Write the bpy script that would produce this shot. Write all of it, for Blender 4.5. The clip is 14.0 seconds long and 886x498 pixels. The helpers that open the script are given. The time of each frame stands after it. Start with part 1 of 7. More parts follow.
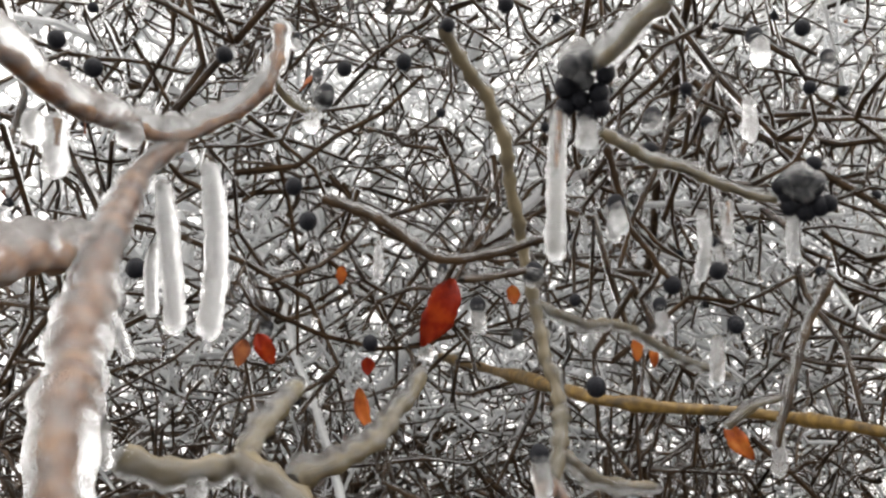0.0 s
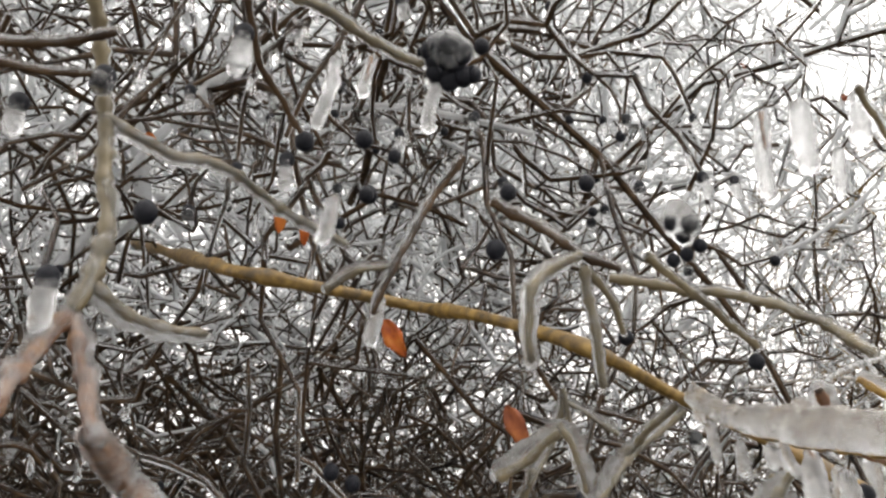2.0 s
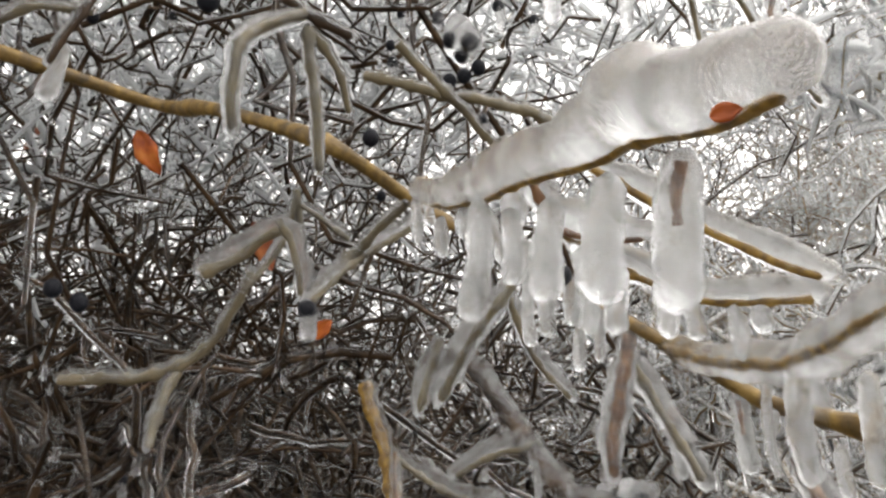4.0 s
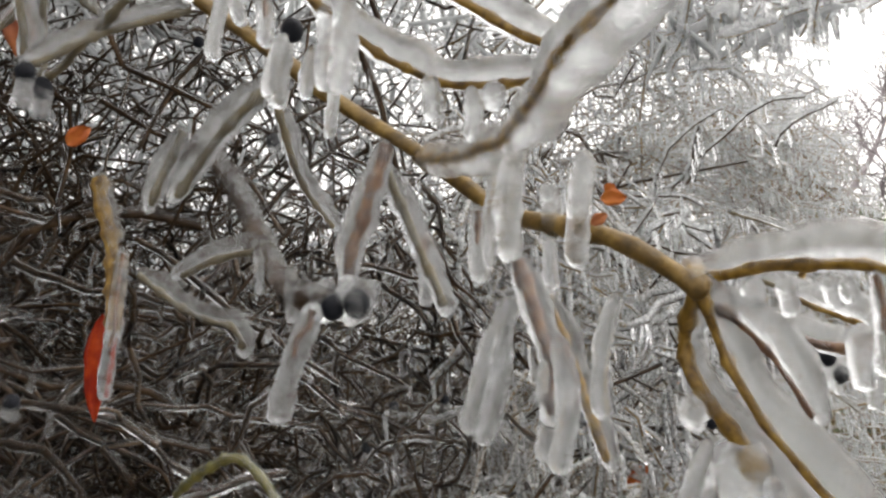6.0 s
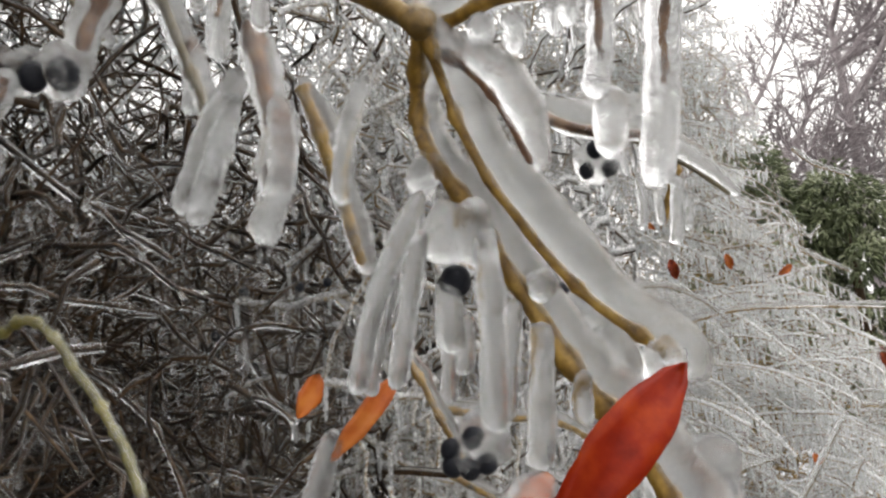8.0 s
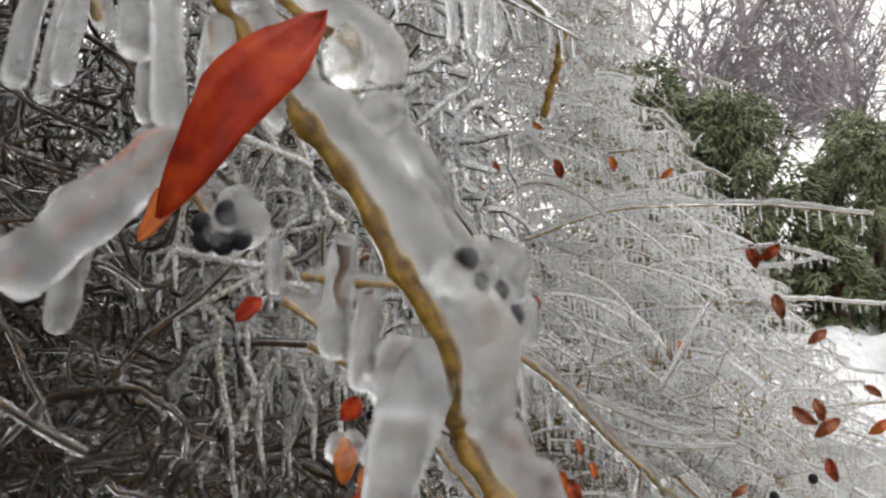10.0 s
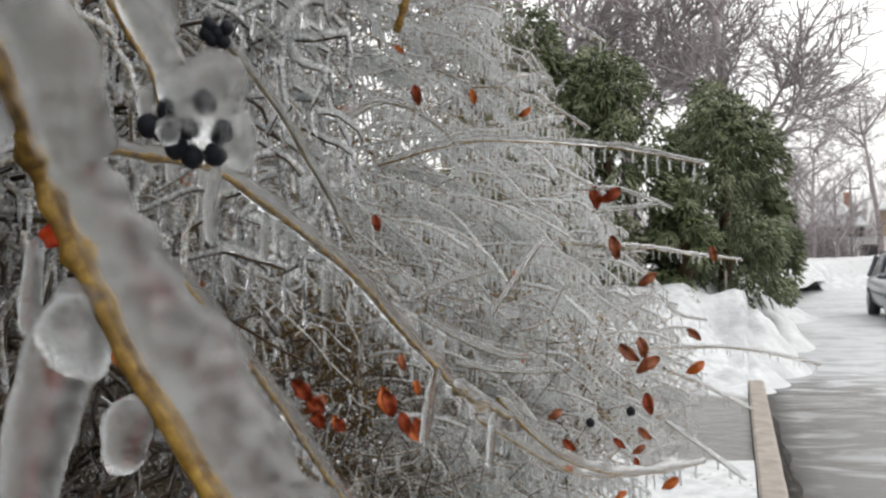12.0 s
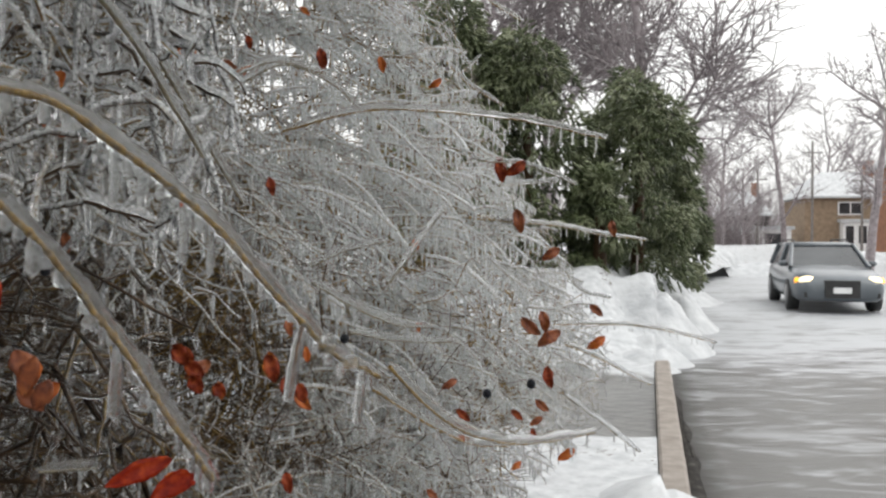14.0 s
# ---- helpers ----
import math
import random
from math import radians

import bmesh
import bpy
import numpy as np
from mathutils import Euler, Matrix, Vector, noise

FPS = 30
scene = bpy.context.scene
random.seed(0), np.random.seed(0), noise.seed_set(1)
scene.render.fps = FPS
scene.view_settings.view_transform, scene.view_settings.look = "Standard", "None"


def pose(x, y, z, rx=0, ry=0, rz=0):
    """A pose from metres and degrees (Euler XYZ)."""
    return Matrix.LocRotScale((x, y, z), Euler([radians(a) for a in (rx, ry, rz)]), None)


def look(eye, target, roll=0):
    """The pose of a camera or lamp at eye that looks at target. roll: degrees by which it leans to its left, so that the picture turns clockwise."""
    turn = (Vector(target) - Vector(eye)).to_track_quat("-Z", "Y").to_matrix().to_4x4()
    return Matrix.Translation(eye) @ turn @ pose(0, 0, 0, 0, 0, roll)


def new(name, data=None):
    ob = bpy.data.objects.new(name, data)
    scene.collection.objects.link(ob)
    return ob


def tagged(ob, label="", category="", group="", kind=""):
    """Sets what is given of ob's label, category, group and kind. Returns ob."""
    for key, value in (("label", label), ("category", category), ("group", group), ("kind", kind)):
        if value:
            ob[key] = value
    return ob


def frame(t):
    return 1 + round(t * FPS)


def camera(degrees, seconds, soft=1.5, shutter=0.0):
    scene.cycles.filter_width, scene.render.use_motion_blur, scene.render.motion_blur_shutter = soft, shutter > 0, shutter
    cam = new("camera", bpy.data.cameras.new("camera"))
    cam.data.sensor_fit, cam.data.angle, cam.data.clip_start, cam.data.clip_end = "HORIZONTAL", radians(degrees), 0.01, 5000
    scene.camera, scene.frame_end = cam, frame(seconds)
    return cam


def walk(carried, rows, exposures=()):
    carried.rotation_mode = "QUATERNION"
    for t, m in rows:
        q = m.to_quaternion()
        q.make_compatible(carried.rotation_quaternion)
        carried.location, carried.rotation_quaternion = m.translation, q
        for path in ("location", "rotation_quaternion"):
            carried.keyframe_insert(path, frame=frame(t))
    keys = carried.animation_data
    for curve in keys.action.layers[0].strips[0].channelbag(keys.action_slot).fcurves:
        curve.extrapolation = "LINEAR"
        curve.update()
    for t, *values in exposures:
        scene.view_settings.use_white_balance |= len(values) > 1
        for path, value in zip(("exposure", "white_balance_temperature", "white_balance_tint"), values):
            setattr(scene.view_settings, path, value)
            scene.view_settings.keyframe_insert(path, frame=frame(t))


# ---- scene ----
cam = camera(57.55, 14.0, soft=2.5)
PATH = [
    (0, (-0.10512, -0.32565, 1.63658), (-0.82831, -0.04611, 2.26812), -1.66),
    (0.5, (-0.11184, -0.30783, 1.63679), (-0.80925, 0.05361, 2.25565), -3.01),
    (1, (-0.11149, -0.29016, 1.63521), (-0.79509, 0.13382, 2.22930), -3.21),
    (1.5, (-0.11296, -0.26536, 1.63352), (-0.77050, 0.21790, 2.21153), -5.02),
    (2, (-0.12176, -0.23747, 1.62851), (-0.75624, 0.30932, 2.17482), -6.05),
    (2.5, (-0.12985, -0.20984, 1.62302), (-0.73897, 0.41076, 2.11681), -6.24),
    (3, (-0.13372, -0.18638, 1.61561), (-0.72557, 0.47805, 2.07195), -6.02),
    (3.2, (-0.13326, -0.18101, 1.61333), (-0.72022, 0.49614, 2.05713), -6.44),
    (5.3, (-0.13244, -0.14239, 1.59219), (-0.60637, 0.66780, 1.93713), -4.65),
    (5.5, (-0.13151, -0.13651, 1.58718), (-0.58814, 0.68983, 1.91679), -4.31),
    (6, (-0.12667, -0.12021, 1.57626), (-0.56295, 0.72663, 1.88044), -3.63),
    (6.5, (-0.12355, -0.10525, 1.56852), (-0.53893, 0.75947, 1.85086), -1.16),
    (7, (-0.11637, -0.09209, 1.56107), (-0.51581, 0.78838, 1.81647), -1.10),
    (7.5, (-0.11097, -0.08248, 1.55271), (-0.47949, 0.81914, 1.77916), -3.99),
    (8, (-0.10564, -0.07427, 1.54497), (-0.45141, 0.84068, 1.75307), -4.61),
    (8.5, (-0.09983, -0.06436, 1.53676), (-0.42131, 0.86437, 1.72146), -4.72),
    (9, (-0.09357, -0.05693, 1.52787), (-0.39072, 0.88415, 1.68936), -5.06),
    (9.2, (-0.09114, -0.05469, 1.52448), (-0.38007, 0.89096, 1.67369), -5.30),
    (11.3, (-0.04764, -0.03753, 1.48273), (-0.19659, 0.95088, 1.51216), -2.44),
    (11.5, (-0.04249, -0.03325, 1.47988), (-0.17403, 0.95773, 1.50539), -2.06),
    (12, (-0.03612, -0.02397, 1.47081), (-0.13316, 0.97124, 1.48271), -1.33),
    (12.5, (-0.01954, -0.01255, 1.46432), (-0.08668, 0.98518, 1.46952), -1.28),
    (13, (-0.00995, -0.00685, 1.45591), (-0.04728, 0.99245, 1.45212), -0.68),
    (13.5, (-0.00485, -0.00158, 1.45144), (-0.02224, 0.99820, 1.43937), -0.10),
    (14, (0.00002, -0.00002, 1.45001), (0.00003, 0.99988, 1.43604), -0.00),
]
walk(cam, [(t, look(eye, target, roll)) for t, eye, target, roll in PATH], [(0, 0.72, 6800, 12), (1, 0.8, 6800, 12), (3.2, 0.82, 6800, 12), (5.3, 0.5, 6700, 11), (9.2, 0.5, 6700, 11), (11.3, 0.25, 6550, 10), (14, 0.04, 6500, 9)])

# ---- world and light: an overcast winter day ----
world = bpy.data.worlds.new("overcast")
scene.world = world
world.use_nodes = True
wn, wl = world.node_tree.nodes, world.node_tree.links
sky = wn.new("ShaderNodeTexSky")
sky.sky_type, sky.sun_disc = "NISHITA", False
sky.sun_elevation, sky.sun_rotation = radians(38), radians(60)
sky.air_density, sky.dust_density = 1.0, 4.0
grey = wn.new("ShaderNodeHueSaturation")
grey.inputs["Saturation"].default_value = 0.12
wl.new(sky.outputs["Color"], grey.inputs["Color"])
cloud = wn.new("ShaderNodeMix")
cloud.data_type = "RGBA"
cloud.inputs["Factor"].default_value = 0.75
cloud.inputs["B"].default_value = (9.72, 9.7, 9.6, 1)
wl.new(grey.outputs["Color"], cloud.inputs["A"])
# a closed cloud cover is brightest overhead and dims evenly towards the horizon
way_up = wn.new("ShaderNodeTexCoord")
height = wn.new("ShaderNodeSeparateXYZ")
wl.new(way_up.outputs["Generated"], height.inputs["Vector"])
dome = wn.new("ShaderNodeMapRange")
for key, val in zip(("From Min", "From Max", "To Min", "To Max"), (0.0, 1.0, 0.86, 2.1)):
    dome.inputs[key].default_value = val
wl.new(height.outputs["Z"], dome.inputs["Value"])
wl.new(cloud.outputs["Result"], wn["Background"].inputs["Color"])
lit = wn.new("ShaderNodeMath")
lit.operation, lit.inputs[1].default_value = "MULTIPLY", 0.12
wl.new(dome.outputs["Result"], lit.inputs[0])
wl.new(lit.outputs["Value"], wn["Background"].inputs["Strength"])
sun = new("sun", bpy.data.lights.new("sun", "SUN"))
sun.data.energy, sun.data.angle, sun.data.color = 0.45, radians(30), (1.0, 0.97, 0.93)
sun.matrix_world = look((4, -3, 6), (0, 0, 0))


# ---- materials ----
def material(name):
    m = bpy.data.materials.new(name)
    m.use_nodes = True
    n, l = m.node_tree.nodes, m.node_tree.links
    return m, n, l, n["Principled BSDF"]


def noise_colours(n, l, scale, stops, detail=4.0, coords="Object"):
    """A noise laid through a ramp of (place, colour)."""
    co = n.new("ShaderNodeTexCoord")
    tex = n.new("ShaderNodeTexNoise")
    tex.inputs["Scale"].default_value, tex.inputs["Detail"].default_value = scale, detail
    l.new(co.outputs[coords], tex.inputs["Vector"])
    ramp = n.new("ShaderNodeValToRGB")
    el = ramp.color_ramp.elements
    el[0].position, el[0].color = stops[0][0], (*stops[0][1], 1)
    el[1].position, el[1].color = stops[-1][0], (*stops[-1][1], 1)
    for p, c in stops[1:-1]:
        el.new(p).color = (*c, 1)
    l.new(tex.outputs["Fac"], ramp.inputs["Fac"])
    return tex, ramp


def bumped(n, l, bsdf, source, strength, distance):
    b = n.new("ShaderNodeBump")
    b.inputs["Strength"].default_value, b.inputs["Distance"].default_value = strength, distance
    l.new(source, b.inputs["Height"])
    l.new(b.outputs["Normal"], bsdf.inputs["Normal"])
    return b


def plain(name, stops, scale, rough, bump=0.3, distance=0.001, spec=0.5, coat=0.0, fine=None):
    m, n, l, p = material(name)
    tex, ramp = noise_colours(n, l, scale, stops)
    l.new(ramp.outputs["Color"], p.inputs["Base Color"])
    p.inputs["Roughness"].default_value = rough
    p.inputs["Specular IOR Level"].default_value = spec
    p.inputs["Coat Weight"].default_value = coat
    p.inputs["Coat Roughness"].default_value = 0.08
    src = tex
    if fine:
        src = n.new("ShaderNodeTexNoise")
        src.inputs["Scale"].default_value = fine
        co = n.new("ShaderNodeTexCoord")
        l.new(co.outputs["Object"], src.inputs["Vector"])
    bumped(n, l, p, src.outputs["Fac"], bump, distance)
    return m


def ice_material(name, milky, patchy, rough, tint, ripple, white=0.66, specks=0.25, glow=0.6):
    """Clear ice with clouds of fine air bubbles. milky: least share of cloudy ice, patchy: what the clouds add to it."""
    m, n, l, p = material(name)
    p.inputs["Base Color"].default_value = (*tint, 1)
    p.inputs["Transmission Weight"].default_value = 1.0
    p.inputs["IOR"].default_value = 1.31
    p.inputs["Roughness"].default_value = rough
    co = n.new("ShaderNodeTexCoord")

    def noise_of(scale, detail):
        t = n.new("ShaderNodeTexNoise")
        t.inputs["Scale"].default_value, t.inputs["Detail"].default_value = scale, detail
        l.new(co.outputs["Object"], t.inputs["Vector"])
        return t.outputs["Fac"]

    def span(src, a, b, c, d):
        t = n.new("ShaderNodeMapRange")
        for key, val in zip(("From Min", "From Max", "To Min", "To Max"), (a, b, c, d)):
            t.inputs[key].default_value = val
        l.new(src, t.inputs["Value"])
        return t.outputs["Result"]

    def added(a, b):
        t = n.new("ShaderNodeMath")
        t.operation, t.use_clamp = "ADD", True
        l.new(a, t.inputs[0])
        l.new(b, t.inputs[1])
        return t.outputs["Value"]

    cells = n.new("ShaderNodeTexVoronoi")
    cells.inputs["Scale"].default_value = 1100
    l.new(co.outputs["Object"], cells.inputs["Vector"])
    cloudy = n.new("ShaderNodeBsdfPrincipled")
    cloudy.inputs["Base Color"].default_value = (white * 0.97, white * 0.99, white, 1)
    cloudy.inputs["Roughness"].default_value = 0.16
    through_it = n.new("ShaderNodeBsdfTranslucent")
    through_it.inputs["Color"].default_value = (white * 0.97, white * 0.99, white, 1)
    milk = n.new("ShaderNodeMixShader")
    milk.inputs["Fac"].default_value = glow
    l.new(cloudy.outputs["BSDF"], milk.inputs[1])
    l.new(through_it.outputs["BSDF"], milk.inputs[2])
    share = added(span(noise_of(260, 5), 0.42, 0.66, milky, milky + patchy), span(cells.outputs["Distance"], 0.30, 0.12, 0.0, specks))
    mix = n.new("ShaderNodeMixShader")
    l.new(share, mix.inputs["Fac"])
    l.new(p.outputs["BSDF"], mix.inputs[1])
    l.new(milk.outputs["Shader"], mix.inputs[2])
    l.new(mix.outputs["Shader"], n["Material Output"].inputs["Surface"])
    skin = added(span(noise_of(420, 2), 0.0, 1.0, 0.0, 0.5), span(noise_of(2100, 1), 0.0, 1.0, 0.0, 0.45))
    for b in (p, cloudy):
        bumped(n, l, b, skin, ripple, 0.0006)
    return m


# brown bark darkened further, to carry the shade inside the bush
M_TWIG = plain("shade_dark_twig_bark", [(0.3, (0.014, 0.0072, 0.0034)), (0.5, (0.038, 0.021, 0.009)), (0.7, (0.09, 0.053, 0.025))], 60, 0.55, spec=0.2)
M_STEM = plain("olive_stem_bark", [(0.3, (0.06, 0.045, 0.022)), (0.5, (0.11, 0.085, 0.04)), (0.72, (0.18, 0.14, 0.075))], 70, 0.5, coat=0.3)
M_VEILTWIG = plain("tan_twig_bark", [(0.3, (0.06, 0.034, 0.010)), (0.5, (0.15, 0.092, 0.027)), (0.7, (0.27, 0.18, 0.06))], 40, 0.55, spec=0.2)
M_OCHRE = plain("ochre_bark", [(0.3, (0.075, 0.038, 0.005)), (0.5, (0.19, 0.105, 0.012)), (0.7, (0.33, 0.20, 0.035))], 260, 0.5, bump=0.6, distance=0.0008)
M_RUST = plain("rust_brown_bark", [(0.3, (0.05, 0.02, 0.008)), (0.5, (0.12, 0.05, 0.018)), (0.7, (0.22, 0.11, 0.045))], 200, 0.5, coat=0.3, bump=0.5, distance=0.0006)
# M_OCHRE darkened, with the shadow on the main branch in its colour
M_MAIN = plain("shaded_ochre_bark", [(0.3, (0.05, 0.03, 0.007)), (0.5, (0.13, 0.075, 0.013)), (0.7, (0.24, 0.15, 0.035))], 150, 0.5, bump=0.8, distance=0.0012)
M_GREENSTEM = plain("olive_green_bark", [(0.3, (0.06, 0.055, 0.010)), (0.5, (0.12, 0.105, 0.02)), (0.7, (0.19, 0.165, 0.045))], 120, 0.45, coat=0.2)
M_RED = plain("red_leaf", [(0.3, (0.10, 0.004, 0.001)), (0.5, (0.20, 0.013, 0.0015)), (0.72, (0.31, 0.04, 0.004))], 150, 0.32, spec=0.12, coat=0.05, fine=500, distance=0.0004)
M_DRYRED = plain("dry_red_leaf", [(0.3, (0.08, 0.010, 0.004)), (0.5, (0.17, 0.026, 0.008)), (0.72, (0.30, 0.07, 0.018))], 110, 0.5, spec=0.15, fine=500, distance=0.0004)
M_ORANGE = plain("orange_leaf", [(0.3, (0.22, 0.04, 0.006)), (0.5, (0.36, 0.085, 0.01)), (0.72, (0.45, 0.15, 0.025))], 110, 0.4, spec=0.25, coat=0.1, fine=500, distance=0.0004)
M_RUSTLEAF = plain("brown_leaf", [(0.3, (0.09, 0.025, 0.012)), (0.5, (0.2, 0.055, 0.02)), (0.72, (0.3, 0.1, 0.03))], 110, 0.45, spec=0.25, coat=0.1, fine=500, distance=0.0004)
M_BERRY = plain("blue_black_berry", [(0.3, (0.003, 0.003, 0.005)), (0.55, (0.008, 0.009, 0.013)), (0.75, (0.022, 0.025, 0.036))], 220, 0.5, spec=0.15)
M_ICE = ice_material("clear_ice", 0.0, 0.24, 0.01, (0.975, 0.985, 0.99), 0.9, white=0.9, specks=0.12)
M_SLEEVE = ice_material("glassy_ice", 0.03, 0.10, 0.01, (0.97, 0.98, 0.98), 0.55, white=0.88, specks=0.12)
M_GLAZE = ice_material("thin_ice", 0.0, 0.07, 0.01, (0.97, 0.975, 0.98), 0.5, white=0.8, specks=0.0)
M_HOAR = ice_material("white_ice", 0.85, 0.1, 0.05, (0.96, 0.965, 0.965), 0.5, white=0.86, specks=0.1, glow=0.45)
# ice of the outer face, its white standing in for glints of the sky
M_GLINTICE = ice_material("glint_white_ice", 0.2, 0.42, 0.02, (0.97, 0.975, 0.97), 0.6, white=0.93, specks=0.15)
M_SNOW = plain("old_snow", [(0.3, (0.36, 0.37, 0.385)), (0.7, (0.54, 0.55, 0.56))], 3.0, 0.55, bump=0.6, distance=0.05, fine=9)
M_KERB = plain("concrete", [(0.3, (0.17, 0.145, 0.125)), (0.7, (0.29, 0.255, 0.225))], 9, 0.6, fine=120, distance=0.003)
M_GREEN = plain("conifer_green", [(0.32, (0.035, 0.05, 0.018)), (0.5, (0.085, 0.105, 0.042)), (0.68, (0.24, 0.26, 0.16))], 2.6, 0.5)
M_SOIL = plain("bush_shade_soil", [(0.3, (0.02, 0.014, 0.01)), (0.7, (0.07, 0.05, 0.035))], 12, 0.8, fine=50, distance=0.02)


M_DARKWET = plain("dark_meltwater", [(0.35, (0.012, 0.011, 0.010)), (0.55, (0.03, 0.027, 0.024)), (0.75, (0.075, 0.07, 0.065))], 16, 0.75, spec=0.15, bump=0.4, distance=0.01, fine=30)
M_TREE = plain("iced_grey_bark", [(0.3, (0.15, 0.125, 0.13)), (0.7, (0.33, 0.285, 0.295))], 5, 0.5, coat=0.4)
M_POLE = plain("weathered_wood", [(0.3, (0.12, 0.105, 0.1)), (0.7, (0.22, 0.2, 0.185))], 8, 0.7)
M_TAN = plain("tan_brick", [(0.3, (0.19, 0.135, 0.09)), (0.7, (0.3, 0.22, 0.15))], 3, 0.8, fine=14, distance=0.02)
M_BRICK = plain("orange_brick", [(0.3, (0.2, 0.085, 0.045)), (0.7, (0.34, 0.16, 0.09))], 3, 0.8, fine=14, distance=0.02)
# walls of the dark house; behind the bush this tone stands in for shade
M_DARKWALL = plain("dark_house_and_shade_wall", [(0.3, (0.014, 0.011, 0.010)), (0.7, (0.04, 0.032, 0.027))], 3, 0.75, fine=18, distance=0.01)
M_TRIM = plain("white_paint", [(0.3, (0.66, 0.66, 0.66)), (0.7, (0.8, 0.8, 0.8))], 4, 0.5)
M_PANE = plain("dark_glass", [(0.3, (0.02, 0.023, 0.027)), (0.7, (0.05, 0.055, 0.06))], 1, 0.08, bump=0.0)
M_PAINT = plain("grey_car_paint", [(0.3, (0.065, 0.078, 0.09)), (0.7, (0.105, 0.12, 0.135))], 2, 0.35, bump=0.02, coat=0.5)
M_DARK = plain("black_rubber", [(0.3, (0.012, 0.012, 0.012)), (0.7, (0.03, 0.03, 0.03))], 9, 0.6)
M_METAL = plain("silver_metal", [(0.3, (0.12, 0.12, 0.125)), (0.7, (0.26, 0.26, 0.27))], 9, 0.35)


def lamp_material(name, colour, power):
    m, n, l, p = material(name)
    p.inputs["Base Color"].default_value = (*colour, 1)
    p.inputs["Emission Color"].default_value = (*colour, 1)
    p.inputs["Emission Strength"].default_value = power
    return m


M_LAMP = lamp_material("headlight_glow", (1.0, 0.86, 0.55), 1.2)
M_AMBER = lamp_material("amber_glow", (1.0, 0.42, 0.03), 1.2)


def road_material():
    """Wet asphalt near, with streaks of ice along it, and packed snow further on."""
    m, n, l, p = material("icy_road")
    co = n.new("ShaderNodeTexCoord")
    mp = n.new("ShaderNodeMapping")
    mp.inputs["Rotation"].default_value = (0, 0, radians(16))
    mp.inputs["Scale"].default_value = (0.9, 2.4, 1)
    l.new(co.outputs["Object"], mp.inputs["Vector"])
    streak = n.new("ShaderNodeTexNoise")
    streak.inputs["Scale"].default_value, streak.inputs["Detail"].default_value = 1.5, 10
    streak.inputs["Distortion"].default_value = 1.3
    l.new(mp.outputs["Vector"], streak.inputs["Vector"])
    blot = n.new("ShaderNodeTexNoise")
    blot.inputs["Scale"].default_value = 0.5
    l.new(co.outputs["Object"], blot.inputs["Vector"])
    sep = n.new("ShaderNodeSeparateXYZ")
    l.new(co.outputs["Object"], sep.inputs["Vector"])
    far = n.new("ShaderNodeMapRange")
    far.inputs["From Min"].default_value, far.inputs["From Max"].default_value = 8.2, 11.5
    far.inputs["To Min"].default_value, far.inputs["To Max"].default_value = -0.06, 0.24
    l.new(sep.outputs["Y"], far.inputs["Value"])
    a = n.new("ShaderNodeMath")
    a.operation = "ADD"
    l.new(streak.outputs["Fac"], a.inputs[0])
    l.new(far.outputs["Result"], a.inputs[1])
    b = n.new("ShaderNodeMath")
    b.operation = "MULTIPLY_ADD"
    b.inputs[1].default_value = 0.35
    l.new(blot.outputs["Fac"], b.inputs[0])
    l.new(a.outputs["Value"], b.inputs[2])
    ramp = n.new("ShaderNodeMapRange")
    ramp.inputs["From Min"].default_value, ramp.inputs["From Max"].default_value = 0.62, 0.92
    l.new(b.outputs["Value"], ramp.inputs["Value"])
    mix = n.new("ShaderNodeMix")
    mix.data_type = "RGBA"
    mix.inputs["A"].default_value, mix.inputs["B"].default_value = (0.085, 0.082, 0.078, 1), (0.40, 0.41, 0.425, 1)
    l.new(ramp.outputs["Result"], mix.inputs["Factor"])
    # the dark wet gutter beside the kerb
    gut = n.new("ShaderNodeVectorMath")
    gut.operation = "DOT_PRODUCT"
    gut.inputs[1].default_value = (1, -0.256, 0)
    l.new(co.outputs["Object"], gut.inputs[0])
    wob = n.new("ShaderNodeMath")
    wob.operation = "MULTIPLY_ADD"
    wob.inputs[1].default_value = 0.5
    l.new(blot.outputs["Fac"], wob.inputs[0])
    l.new(gut.outputs["Value"], wob.inputs[2])
    band = n.new("ShaderNodeMapRange")
    band.inputs["From Min"].default_value, band.inputs["From Max"].default_value = 0.56, 0.76
    band.inputs["To Min"].default_value, band.inputs["To Max"].default_value = 0.85, 0.0
    l.new(wob.outputs["Value"], band.inputs["Value"])
    wet = n.new("ShaderNodeMix")
    wet.data_type = "RGBA"
    wet.inputs["B"].default_value = (0.035, 0.033, 0.03, 1)
    l.new(band.outputs["Result"], wet.inputs["Factor"])
    l.new(mix.outputs["Result"], wet.inputs["A"])
    l.new(wet.outputs["Result"], p.inputs["Base Color"])
    rough = n.new("ShaderNodeMapRange")
    rough.inputs["To Min"].default_value, rough.inputs["To Max"].default_value = 0.33, 0.6
    l.new(ramp.outputs["Result"], rough.inputs["Value"])
    dull = n.new("ShaderNodeMath")
    dull.operation, dull.inputs[1].default_value = "MULTIPLY_ADD", 0.35
    l.new(band.outputs["Result"], dull.inputs[0])
    l.new(rough.outputs["Result"], dull.inputs[2])
    l.new(dull.outputs["Value"], p.inputs["Roughness"])
    p.inputs["Specular IOR Level"].default_value = 0.35
    bumped(n, l, p, b.outputs["Value"], 0.5, 0.03)
    return m


M_ROAD = road_material()


